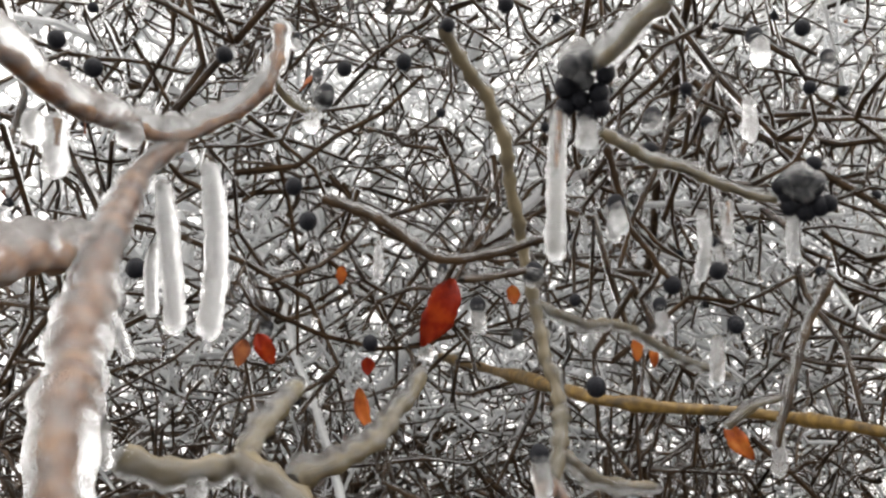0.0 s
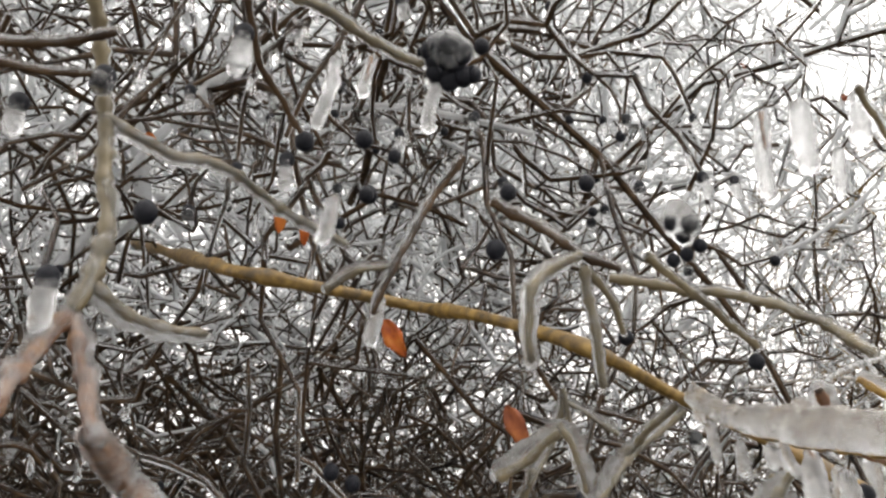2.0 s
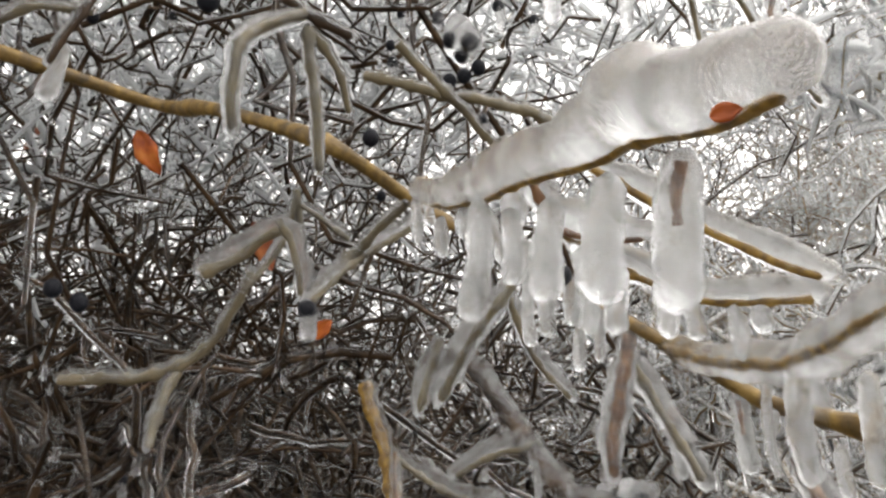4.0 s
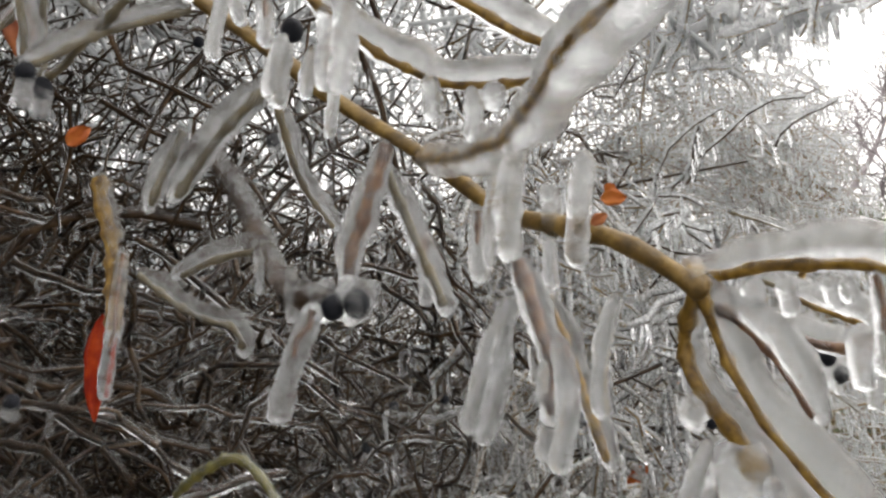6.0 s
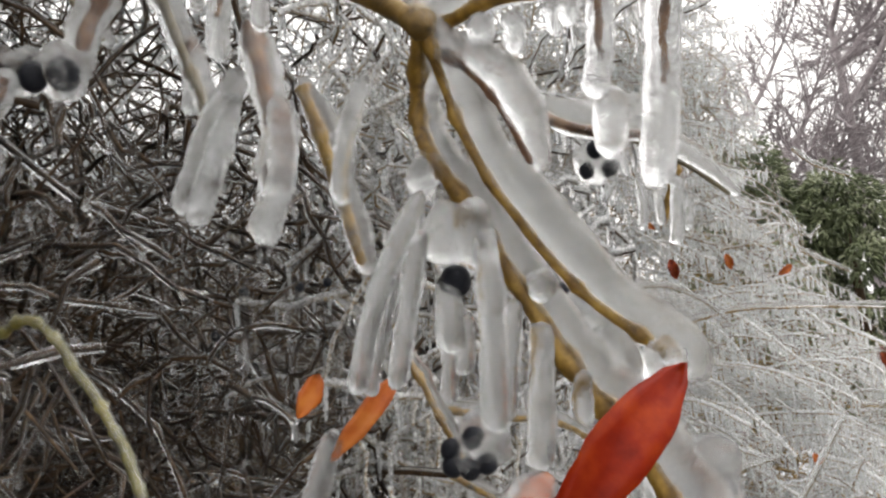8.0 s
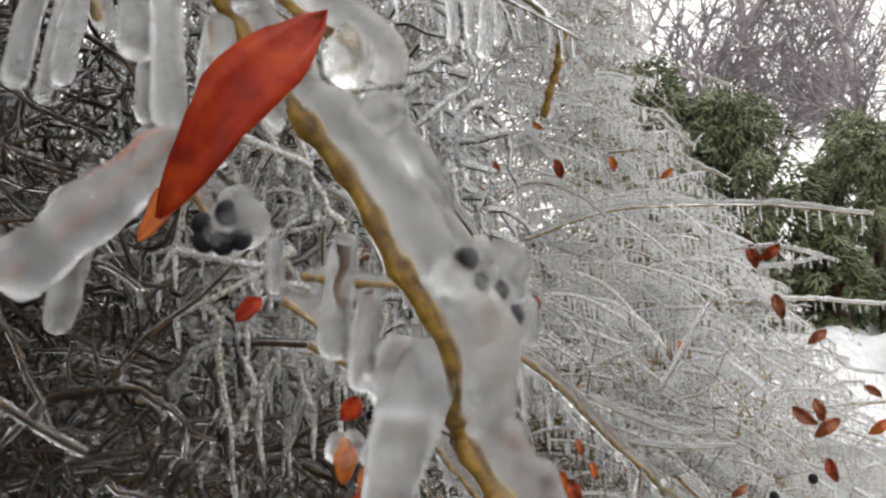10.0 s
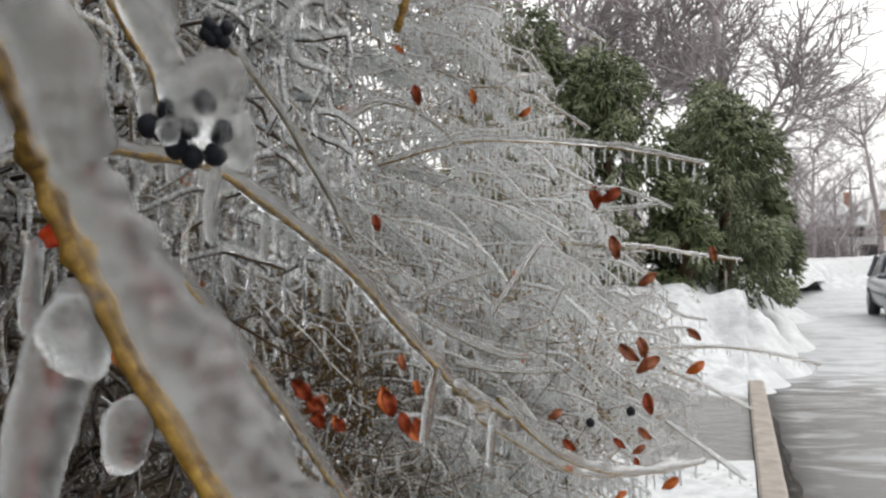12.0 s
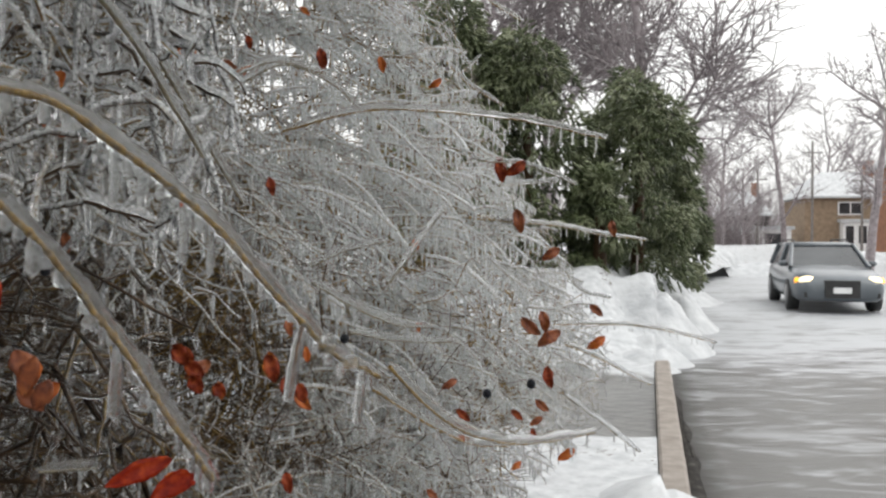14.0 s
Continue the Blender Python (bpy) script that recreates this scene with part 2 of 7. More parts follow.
def lawn_material():
    """Old snow, broken where the wet paving of a drive crosses it, with bits of soil and litter."""
    m, n, l, p = material("snow_and_drive")
    co = n.new("ShaderNodeTexCoord")

    def noise_of(scale, detail=5):
        t = n.new("ShaderNodeTexNoise")
        t.inputs["Scale"].default_value, t.inputs["Detail"].default_value = scale, detail
        l.new(co.outputs["Object"], t.inputs["Vector"])
        return t

    def span(src, a, b, c, d):
        t = n.new("ShaderNodeMapRange")
        for key, val in zip(("From Min", "From Max", "To Min", "To Max"), (a, b, c, d)):
            t.inputs[key].default_value = val
        l.new(src, t.inputs["Value"])
        return t.outputs["Result"]

    def maths(kind, a, b):
        t = n.new("ShaderNodeMath")
        t.operation = kind
        for k, s in enumerate((a, b)):
            if isinstance(s, float):
                t.inputs[k].default_value = s
            else:
                l.new(s, t.inputs[k])
        return t.outputs["Value"]

    def blend(f, a, b):
        t = n.new("ShaderNodeMix")
        t.data_type = "RGBA"
        l.new(f, t.inputs["Factor"])
        for key, s in (("A", a), ("B", b)):
            if isinstance(s, tuple):
                t.inputs[key].default_value = (*s, 1)
            else:
                l.new(s, t.inputs[key])
        return t.outputs["Result"]

    edge, grain, litter = noise_of(1.6), noise_of(9.0), noise_of(24.0, 3)
    sep = n.new("ShaderNodeSeparateXYZ")
    l.new(co.outputs["Object"], sep.inputs["Vector"])
    off = maths("ABSOLUTE", maths("SUBTRACT", maths("ADD", sep.outputs["Y"], maths("MULTIPLY", sep.outputs["X"], 0.7)), 8.45), 0.0)
    off = maths("ADD", off, maths("MULTIPLY", edge.outputs["Fac"], 1.3))
    drive = span(off, 2.1, 2.24, 1.0, 0.0)
    snow = blend(span(grain.outputs["Fac"], 0.3, 0.7, 0.0, 1.0), (0.35, 0.36, 0.375), (0.54, 0.55, 0.56))
    bits = span(maths("MULTIPLY", litter.outputs["Fac"], span(edge.outputs["Fac"], 0.45, 0.65, 0.6, 1.1)), 0.56, 0.62, 0.0, 0.85)
    snow = blend(bits, snow, (0.10, 0.08, 0.06))
    paving = blend(span(grain.outputs["Fac"], 0.3, 0.7, 0.0, 1.0), (0.13, 0.13, 0.125), (0.22, 0.215, 0.21))
    l.new(blend(drive, snow, paving), p.inputs["Base Color"])
    l.new(span(drive, 0.0, 1.0, 0.6, 0.3), p.inputs["Roughness"])
    bumped(n, l, p, grain.outputs["Fac"], 0.6, 0.04)
    return m


M_LAWN = lawn_material()


# ---- mesh helpers ----
def link_mesh(name, verts, faces, mat, parent=None, label="", smooth=True):
    me = bpy.data.meshes.new(name)
    me.from_pydata([tuple(v) for v in verts] if not isinstance(verts, np.ndarray) else verts.tolist(), [], faces if isinstance(faces, list) else faces.tolist())
    me.materials.append(mat)
    if smooth:
        me.shade_smooth()
    ob = new(name, me)
    ob.parent = parent
    if label:
        tagged(ob, label)
    return ob


def part(name, bm, mat, parent=None, label="", smooth=True):
    me = bpy.data.meshes.new(name)
    bm.to_mesh(me)
    bm.free()
    me.materials.append(mat)
    if smooth:
        me.shade_smooth()
    ob = new(name, me)
    ob.parent = parent
    if label:
        tagged(ob, label)
    return ob


def thing(name, label, category, at=(0, 0, 0), group="", kind=""):
    ob = new(name)
    ob.location = at
    ob.empty_display_size = 0.1
    return tagged(ob, label, category, group, kind)


class Tubes:
    """Many round tapered tubes gathered into one mesh, in batches of equal point counts."""

    def __init__(self, sides):
        self.sides, self.v, self.f, self.n = sides, [], [], 0

    def many(self, pts, radii):
        """pts: tubes x points x 3, radii: tubes x points."""
        pts, radii = np.asarray(pts, float), np.asarray(radii, float)
        if not len(pts):
            return
        (m, k), s = pts.shape[:2], self.sides
        way = np.gradient(pts, axis=1)
        way /= np.linalg.norm(way, axis=2)[..., None] + 1e-12
        steep = (abs(way[:, :, 2]).mean(1) > 0.8)[:, None, None]
        ref = np.where(steep, np.array([1.0, 0.0, 0.0]), np.array([0.0, 0.0, 1.0]))
        a = np.cross(way, np.broadcast_to(ref, way.shape))
        a /= np.linalg.norm(a, axis=2)[..., None] + 1e-12
        b = np.cross(way, a)
        ang = np.arange(s) * 2 * np.pi / s
        c, d = np.cos(ang)[None, None, :, None], np.sin(ang)[None, None, :, None]
        ring = pts[:, :, None] + radii[:, :, None, None] * (c * a[:, :, None] + d * b[:, :, None])
        self.v.append(ring.reshape(-1, 3))
        i, j = np.meshgrid(np.arange(k - 1), np.arange(s), indexing="ij")
        q = np.stack([i * s + j, i * s + (j + 1) % s, (i + 1) * s + (j + 1) % s, (i + 1) * s + j], -1).reshape(-1, 4)
        self.f.append((q[None] + (np.arange(m) * k * s)[:, None, None]).reshape(-1, 4) + self.n)
        self.n += m * k * s

    def add(self, pts, radii):
        self.many(np.asarray(pts, float)[None], np.asarray(radii, float)[None])

    def link(self, name, mat, parent=None, label="", kind=""):
        v, f = np.concatenate(self.v), np.concatenate(self.f)
        me = bpy.data.meshes.new(name)
        me.vertices.add(len(v))
        me.vertices.foreach_set("co", v.ravel())
        me.loops.add(f.size)
        me.loops.foreach_set("vertex_index", f.ravel().astype(np.int32))
        me.polygons.add(len(f))
        me.polygons.foreach_set("loop_start", np.arange(0, f.size, 4, dtype=np.int32))
        me.update(calc_edges=True)
        me.materials.append(mat)
        me.shade_smooth()
        ob = new(name, me)
        ob.parent = parent
        return tagged(ob, label, "", "", kind)


# ---- ground ----
def sheet(name, x0, x1, y0, y1, nx, ny, height, mat, label, kind="structure", category="ground"):
    xs, ys = np.linspace(x0, x1, nx), np.linspace(y0, y1, ny)
    v = [(x, y, height(x, y)) for y in ys for x in xs]
    f = [(j * nx + i, j * nx + i + 1, (j + 1) * nx + i + 1, (j + 1) * nx + i) for j in range(ny - 1) for i in range(nx - 1)]
    ob = link_mesh(name, v, f, mat)
    return tagged(ob, label, category, "", kind)


def unit(v):
    return v / (np.linalg.norm(v, axis=-1, keepdims=True) + 1e-12)


# ---- ground, kerb and road ----
def lie(x, y, seed=0.0):
    return noise.noise(Vector((x * 0.5, y * 0.5, seed))) * 0.06 + noise.noise(Vector((x * 1.7, y * 1.7, seed + 5))) * 0.03


KERB = (1.245, 4.6), (0.248, 0.969)  # a point on the kerb's inner edge, and the way along it


def kerb_x(y):
    """Where the kerb's inner edge lies at y; past the drive it bends to the right."""
    return KERB[0][0] + (y - KERB[0][1]) * KERB[1][0] / KERB[1][1] + 0.006 * max(0.0, y - 9.5) ** 2


def lawn_height(x, y):
    edge = kerb_x(y) - x
    rise = 1.0 * max(0.0, min(1.0, (y - 9.5) / 1.7)) ** 1.3 * max(0.0, min(1.0, (edge + 0.25) / 1.0))
    dip = -0.05 if 5.9 < y < 8.6 and edge > -0.1 else 0.0
    lump = 0.10 * noise.noise(Vector((x * 2.6, y * 2.6, 9))) * min(1.0, rise * 3)
    return 0.0 + lie(x, y) * min(1, max(0.2, edge)) + rise + dip + lump


def lawn():
    ny, nx = 90, 40
    ys = np.concatenate([np.linspace(-8, 3, 20), np.linspace(3.2, 14, 50), np.linspace(14.6, 45, 20)])
    v, f = [], []
    for j, y in enumerate(ys):
        for i in range(nx):
            s = (i / (nx - 1)) ** 1.8
            x = kerb_x(y) - 0.01 - s * 14
            v.append((x, y, lawn_height(x, y)))
    for j in range(ny - 1):
        for i in range(nx - 1):
            f.append((j * nx + i, (j + 1) * nx + i, (j + 1) * nx + i + 1, j * nx + i + 1))
    return tagged(link_mesh("lawn", v, f, M_LAWN), "old snow lying on the grass beside the street", "snow", "", "structure")


sheet("ground", -600, 600, -600, 600, 2, 2, lambda x, y: -0.13, M_SNOW, "snow-covered ground reaching to the horizon")
lawn()
sheet("road", -30, 60, -20, 60, 60, 60, lambda x, y: -0.115 + 0.012 * noise.noise(Vector((x * 0.4, y * 0.4, 3))), M_ROAD, "wet grey road with streaks of packed snow and ice", "structure", "road")


def kerb():
    v, f = [], []
    ys = np.linspace(-6, 9.4, 150)
    for y in ys:
        x, wob = kerb_x(y), 0.016 * noise.noise(Vector((0, y * 3, 0))) - 0.012
        v += [(x, y, -0.13), (x, y, 0.015 + wob), (x + 0.02, y, 0.03 + wob), (x + 0.15, y, 0.03 + wob), (x + 0.172, y, 0.012 + wob), (x + 0.178, y, -0.13)]
    for j in range(len(ys) - 1):
        for i in range(5):
            f.append((j * 6 + i, (j + 1) * 6 + i, (j + 1) * 6 + i + 1, j * 6 + i + 1))
    return tagged(link_mesh("kerb", v, f, M_KERB, smooth=False), "worn pinkish concrete kerb", "kerb", "", "structure")


kerb()


def spline(pts, step):
    """A smooth line through the points."""
    p = np.array(pts, float)
    q = np.concatenate([[2 * p[0] - p[1]], p, [2 * p[-1] - p[-2]]])
    out = []
    for i in range(1, len(q) - 2):
        n = max(2, min(14, int(np.linalg.norm(q[i + 1] - q[i]) / step)))
        for u in np.arange(n) / n:
            out.append(0.5 * (2 * q[i] + (q[i + 1] - q[i - 1]) * u + (2 * q[i - 1] - 5 * q[i] + 4 * q[i + 1] - q[i + 2]) * u * u + (3 * q[i] - q[i - 1] - 3 * q[i + 1] + q[i + 2]) * u**3))
    out.append(p[-1])
    return np.array(out)


def patch(name, outline, z, mat, label, category, rough=0.12):
    """A thin irregular sheet lying on the ground."""
    pts = spline([(*p, z) for p in outline] + [(*outline[0], z)], 0.12)[:-1]
    c = pts.mean(0)
    ring = [c + (p - c) * k * (1 + rough * noise.noise(Vector((p[0] * 2.3, p[1] * 2.3, 1)))) for k in (0.45, 1.0) for p in pts]
    n = len(pts)
    v = [(*c[:2], z + 0.004)] + [(*r[:2], z + (0.004 if i < n else -0.02)) for i, r in enumerate(ring)]
    f = [(0, 1 + i, 1 + (i + 1) % n) for i in range(n)] + [(1 + i, 1 + n + i, 1 + n + (i + 1) % n, 1 + (i + 1) % n) for i in range(n)]
    return tagged(link_mesh(name, v, f, mat), label, category, "", "structure")


patch("gutter", [(kerb_x(y) + 0.17, y) for y in (4.3, 5.2, 6.2, 7.2, 8.3)] + [(kerb_x(y) + w, y) for y, w in ((8.2, 0.20), (7.7, 0.25), (7.1, 0.22), (6.5, 0.29), (5.9, 0.24), (5.4, 0.31), (4.9, 0.27), (4.5, 0.3))], -0.098, M_DARKWET, "dark meltwater standing in the gutter by the kerb", "gutter", 0.1)
# dark patch added over the snow to keep the inside of the bush dark
patch("soil", [(-0.4, -1.5), (-0.5, 0.6), (-0.1, 2.2), (0.25, 3.4), (0.2, 4.6), (-0.6, 5.2), (-3.4, 5.2), (-3.6, 1.0), (-3.2, -2.4)], 0.10, M_SOIL, "dark soil patch added to deepen the shade under the bush", "soil")


def snow_heap(x, y, rx, ry, h, seed):
    """A lumpy heap of cleared snow."""
    n, m, v, f = 52, 18, [], []
    for j in range(m):
        r = (j / (m - 1))
        for i in range(n):
            a = i / n * 2 * math.pi
            k = 1 + 0.22 * noise.noise(Vector((math.cos(a) * 0.9, math.sin(a) * 0.9, seed)))
            px, py = x + math.cos(a) * rx * r * k, y + math.sin(a) * ry * r * k
            z = h * (math.cos(r * math.pi) * 0.5 + 0.5) ** 0.8
            z += 0.11 * h * noise.noise(Vector((px * 3, py * 3, seed))) * (1 - r) + 0.16 * h * noise.noise(Vector((px * 7, py * 7, seed))) * (1 - r)
            v.append((px, py, z + max(-0.12, lawn_height(px, py) if px < kerb_x(py) else -0.12) * (0.6 + 0.4 * r) - 0.05 * r))
    for j in range(m - 1):
        for i in range(n):
            f.append((j * n + i, (j + 1) * n + i, (j + 1) * n + (i + 1) % n, j * n + (i + 1) % n))
    return tagged(link_mesh("snow_mound", v, f, M_SNOW), "lumpy heap of cleared snow by the road", "snow heap", "snow heaps")


for k, h in enumerate(((3.0, 11.2, 0.8, 1.0, 0.75), (3.9, 14.4, 1.0, 1.6, 0.9), (2.75, 10.1, 0.45, 0.6, 0.2), (14.0, 34.0, 5.0, 1.6, 0.5), (25.0, 48.0, 7.0, 2.0, 0.7), (5.6, 20.0, 1.4, 2.2, 0.5), (3.45, 12.3, 0.5, 0.7, 0.35), (1.25, 4.3, 0.55, 0.8, 0.15), (2.45, 9.6, 0.5, 0.5, 0.12))):
    snow_heap(*h, k * 3.1)
stake = thing("marker_stake", "thin grey stake standing in the snow", "stake", (2.72, 11.3, 0.85))
t = Tubes(8)
t.add([(0, 0, -0.3), (0, 0, 0.15), (0.005, 0, 0.36), (0.005, 0, 0.365)], [0.014, 0.014, 0.014, 0.004])
t.link("post", M_POLE, stake)


# ---- conifers ----
def conifer(x, y, z, height, radius, seed, label):
    g = np.random.default_rng(seed)
    ob = thing("conifer", label, "conifer", (x, y, z), "conifers by the street")
    t = Tubes(8)
    t.add([(0, 0, -0.2), (0.02, 0, height * 0.4), (0, 0, height * 0.8)], [0.12, 0.09, 0.03])
    t.link("trunk", M_TWIG, ob)
    crown = Tubes(3)
    clumps = int(40 * radius * height / 2.4) + 24
    h = g.uniform(0.0, 1, clumps)
    wide = radius * np.clip(np.sin(np.pi * (0.2 + 0.78 * h)) ** 0.75, 0.12, 1)
    a = g.uniform(0, 2 * np.pi, clumps)
    c = np.stack([np.cos(a) * wide * 0.74, np.sin(a) * wide * 0.74, h * height], 1)
    size = g.uniform(0.2, 0.42, clumps) * radius / 1.2
    per = 125
    d = unit(g.normal(0, 1, (clumps, per, 3)) + [0, 0, 0.25])
    p = c[:, None] + d * size[:, None, None] * g.uniform(0.75, 1.0, (clumps, per, 1)) * [1, 1, 1.15]
    # sprays lie on each billow like shingles and hang over at their tips
    away = unit(c * [1, 1, 0.0] + 1e-6)[:, None]
    out = unit(d * 0.55 + away * 0.35 + np.array([0, 0, -0.35]) + g.normal(0, 0.3, d.shape))
    ln = g.uniform(0.05, 0.12, (clumps, per, 1))
    line = np.stack([p, p + out * ln + np.array([0, 0, -0.02])], 2).reshape(-1, 2, 3)
    w = (g.uniform(0.016, 0.03, len(line)))[:, None] * np.array([1.0, 0.3])
    crown.many(line, w)
    crown.link("crown", M_GREEN, ob)
    return ob


conifer(1.3, 12.6, 0.9, 3.55, 1.2, 1, "tall dark green conifer glazed with ice")
conifer(0.0, 12.8, 0.9, 4.2, 1.35, 2, "tall dark green conifer glazed with ice")
conifer(3.2, 13.3, 0.9, 3.05, 1.15, 3, "broad dark green conifer with drooping frosted tips")
conifer(2.3, 11.9, 0.85, 1.6, 0.5, 4, "low dark green conifer beside taller ones")
conifer(4.35, 15.4, 0.6, 2.2, 0.75, 5, "low dark green conifer beside taller ones")


# ---- bare trees ----
def bare_tree(x, y, height, spread, seed, label, density=1.0, lean=0.0):
    g = np.random.default_rng(seed)
    ob = thing("tree", label, "tree", (x, y, -0.1), "bare street trees")

    def rows(roots, ways, lengths, steps, lift, wob):
        p, d, o = roots.copy(), unit(ways), [roots.copy()]
        for _ in range(steps):
            d = unit(d + g.normal(0, wob, p.shape) + np.array([0, 0, lift]))
            p = p + d * (lengths / steps)[:, None]
            o.append(p.copy())
        return np.stack(o, 1)

    def fork(pts, per, lo, hi, steps, lift, wob, spr, start):
        m, k = pts.shape[:2]
        w = np.repeat(np.arange(m), per)
        i = g.integers(start, k, len(w))
        d = unit(pts[w, i] - pts[w, i - 1])
        s = g.normal(0, 1, d.shape)
        s = unit(s - d * (s * d).sum(1, keepdims=True))
        return rows(pts[w, i], d * 0.7 + s * spr, g.uniform(lo, hi, len(w)), steps, lift, wob)

    trunk = rows(np.zeros((1, 3)), np.array([[lean, 0, 1.0]]), np.array([height * 0.8]), 10, 0.03, 0.03)
    limbs = fork(trunk, 11, spread * 0.6, spread * 1.15, 8, 0.05, 0.09, 0.95, 3)
    boughs = fork(limbs, int(9 * density), spread * 0.25, spread * 0.5, 6, 0.03, 0.13, 0.7, 2)
    shoots = fork(boughs, int(9 * density), spread * 0.10, spread * 0.24, 4, 0.0, 0.16, 0.7, 1)
    r = height / 75
    t = Tubes(8)
    t.many(trunk, np.linspace(r * 1.5, r * 0.4, 11)[None])
    t.link("trunk", M_TREE, ob)
    for limb in limbs:
        t = Tubes(6)
        t.add(limb, np.linspace(r * 0.55, r * 0.12, 9))
        t.link("limb", M_TREE, ob)
    t = Tubes(3)
    t.many(boughs, np.tile(np.linspace(r * 0.2, r * 0.09, 7), (len(boughs), 1)))
    t.many(shoots, np.tile(np.linspace(r * 0.11, r * 0.06, 5), (len(shoots), 1)))
    t.link("crown", M_TREE, ob, "fine ice-glazed twigs")
    return ob


bare_tree(6.0, 23.0, 13.0, 5.0, 11, "large bare tree with dense ice-glazed twigs", 1.7, -0.03)
bare_tree(-0.2, 27.0, 16.0, 6.0, 21, "large bare tree with dense ice-glazed twigs", 1.7)
bare_tree(3.4, 26.0, 16.0, 6.0, 12, "large bare tree with dense ice-glazed twigs", 2.0)
bare_tree(20.6, 39.0, 12.0, 3.6, 13, "bare street tree with upswept limbs")
bare_tree(24.5, 58.0, 12.0, 4.0, 14, "bare street tree with upswept limbs")
bare_tree(19.5, 52.0, 7.5, 2.8, 15, "young bare street tree glazed with ice")
bare_tree(16.0, 46.0, 6.0, 2.4, 16, "young bare street tree glazed with ice")
bare_tree(14.5, 44.0, 7.0, 2.2, 17, "young bare street tree glazed with ice")
bare_tree(26.0, 75.0, 13.0, 5.0, 18, "distant bare tree in winter haze")
bare_tree(38.0, 80.0, 13.0, 5.0, 19, "distant bare tree in winter haze")


# ---- houses ----
def boxed(bm, x0, x1, y0, y1, z0, z1):
    v = [bm.verts.new((x, y, z)) for z in (z0, z1) for x, y in ((x0, y0), (x1, y0), (x1, y1), (x0, y1))]
    for f in ((3, 2, 1, 0), (4, 5, 6, 7), (0, 1, 5, 4), (1, 2, 6, 5), (2, 3, 7, 6), (3, 0, 4, 7)):
        bm.faces.new([v[i] for i in f])


def box_part(name, dims, mat, parent, label=""):
    bm = bmesh.new()
    boxed(bm, *dims)
    return part(name, bm, mat, parent, label, smooth=False)


def house(x, y, turn, wide, deep, eave, peak, wall, label, windows, bay=True):
    ob = thing("house", label, "house", (x, y, 0.2), "houses along the street")
    ob.rotation_euler = (0, 0, radians(turn))
    w, d = wide / 2, deep
    box_part("wall", (-w, w, 0, d, -0.4, eave), wall, ob)
    bm = bmesh.new()
    o = 0.45
    low = [bm.verts.new(p) for p in ((-w - o, -o, eave - 0.1), (w + o, -o, eave - 0.1), (w + o, d + o, eave - 0.1), (-w - o, d + o, eave - 0.1))]
    top = [bm.verts.new(p) for p in ((-w * 0.45, d / 2, peak), (w * 0.45, d / 2, peak))]
    mid = [bm.verts.new(v.co + Vector((0, 0, 0.16))) for v in low]
    bm.faces.new(low[::-1])
    for i in range(4):
        bm.faces.new((low[i], low[(i + 1) % 4], mid[(i + 1) % 4], mid[i]))
    bm.faces.new((mid[0], mid[1], top[1], top[0]))
    bm.faces.new((mid[1], mid[2], top[1]))
    bm.faces.new((mid[2], mid[3], top[0], top[1]))
    bm.faces.new((mid[3], mid[0], top[0]))
    part("roof", bm, M_SNOW, ob, "roof under a sheet of snow", smooth=False)
    chimney = box_part("chimney", (w * 0.55, w * 0.55 + 0.7, d * 0.45, d * 0.45 + 0.6, peak - 1.6, peak + 0.9), M_BRICK, ob)
    for k, (wx, wz, ww, wh) in enumerate(windows):
        win = box_part("window", (wx - ww / 2, wx + ww / 2, -0.10, 0.05, wz, wz + wh), M_TRIM, ob, "white framed window")
        n = 2 if ww > 1.0 else 1
        for i in range(n):
            a = wx - ww / 2 + 0.10 + i * (ww - 0.1) / n
            box_part("pane", (a, a + (ww - 0.1) / n - 0.1, -0.115, -0.09, wz + 0.1, wz + wh - 0.1), M_PANE, win)
    if bay:
        porch = box_part("bay", (-w * 0.25, w * 0.62, -1.0, 0.0, -0.3, 2.5), M_TRIM, ob, "white bay with snow on its roof")
        box_part("bay_roof", (-w * 0.30, w * 0.67, -1.15, 0.0, 2.5, 2.75), M_SNOW, porch)
        for i in range(3):
            a = -w * 0.2 + i * w * 0.27
            box_part("pane", (a, a + w * 0.17, -1.02, -0.98, 0.8, 2.2), M_PANE, porch)
    return ob


house(33.4, 66.0, -10, 7.2, 7.0, 4.6, 6.9, M_TAN, "tan brick house with a snow-covered hipped roof", ((-0.1, 3.1, 1.9, 1.1),))
house(32.8, 50.0, -14, 7.0, 8.0, 6.2, 8.6, M_BRICK, "orange brick house with a snow-covered roof", ((-2.2, 3.6, 1.0, 1.4), (-2.2, 0.8, 1.0, 1.5), (0.5, 3.6, 1.0, 1.4)), False)
house(31.5, 84.0, -8, 4.6, 6.0, 3.6, 6.2, M_DARKWALL, "small dark house with a steep snowy gable", ((0.4, 1.4, 1.0, 1.1),), False)
shed = thing("garage", "low white garage with snow on its roof", "garage", (26.8, 66.0, -0.1))
box_part("wall", (-1.7, 1.7, 0, 4, 0, 2.2), M_TRIM, shed)
box_part("roof", (-1.9, 1.9, -0.2, 4.2, 2.2, 2.5), M_SNOW, shed)
box_part("door", (-0.5, 1.3, -0.06, 0.02, 0.05, 1.9), M_PANE, shed)
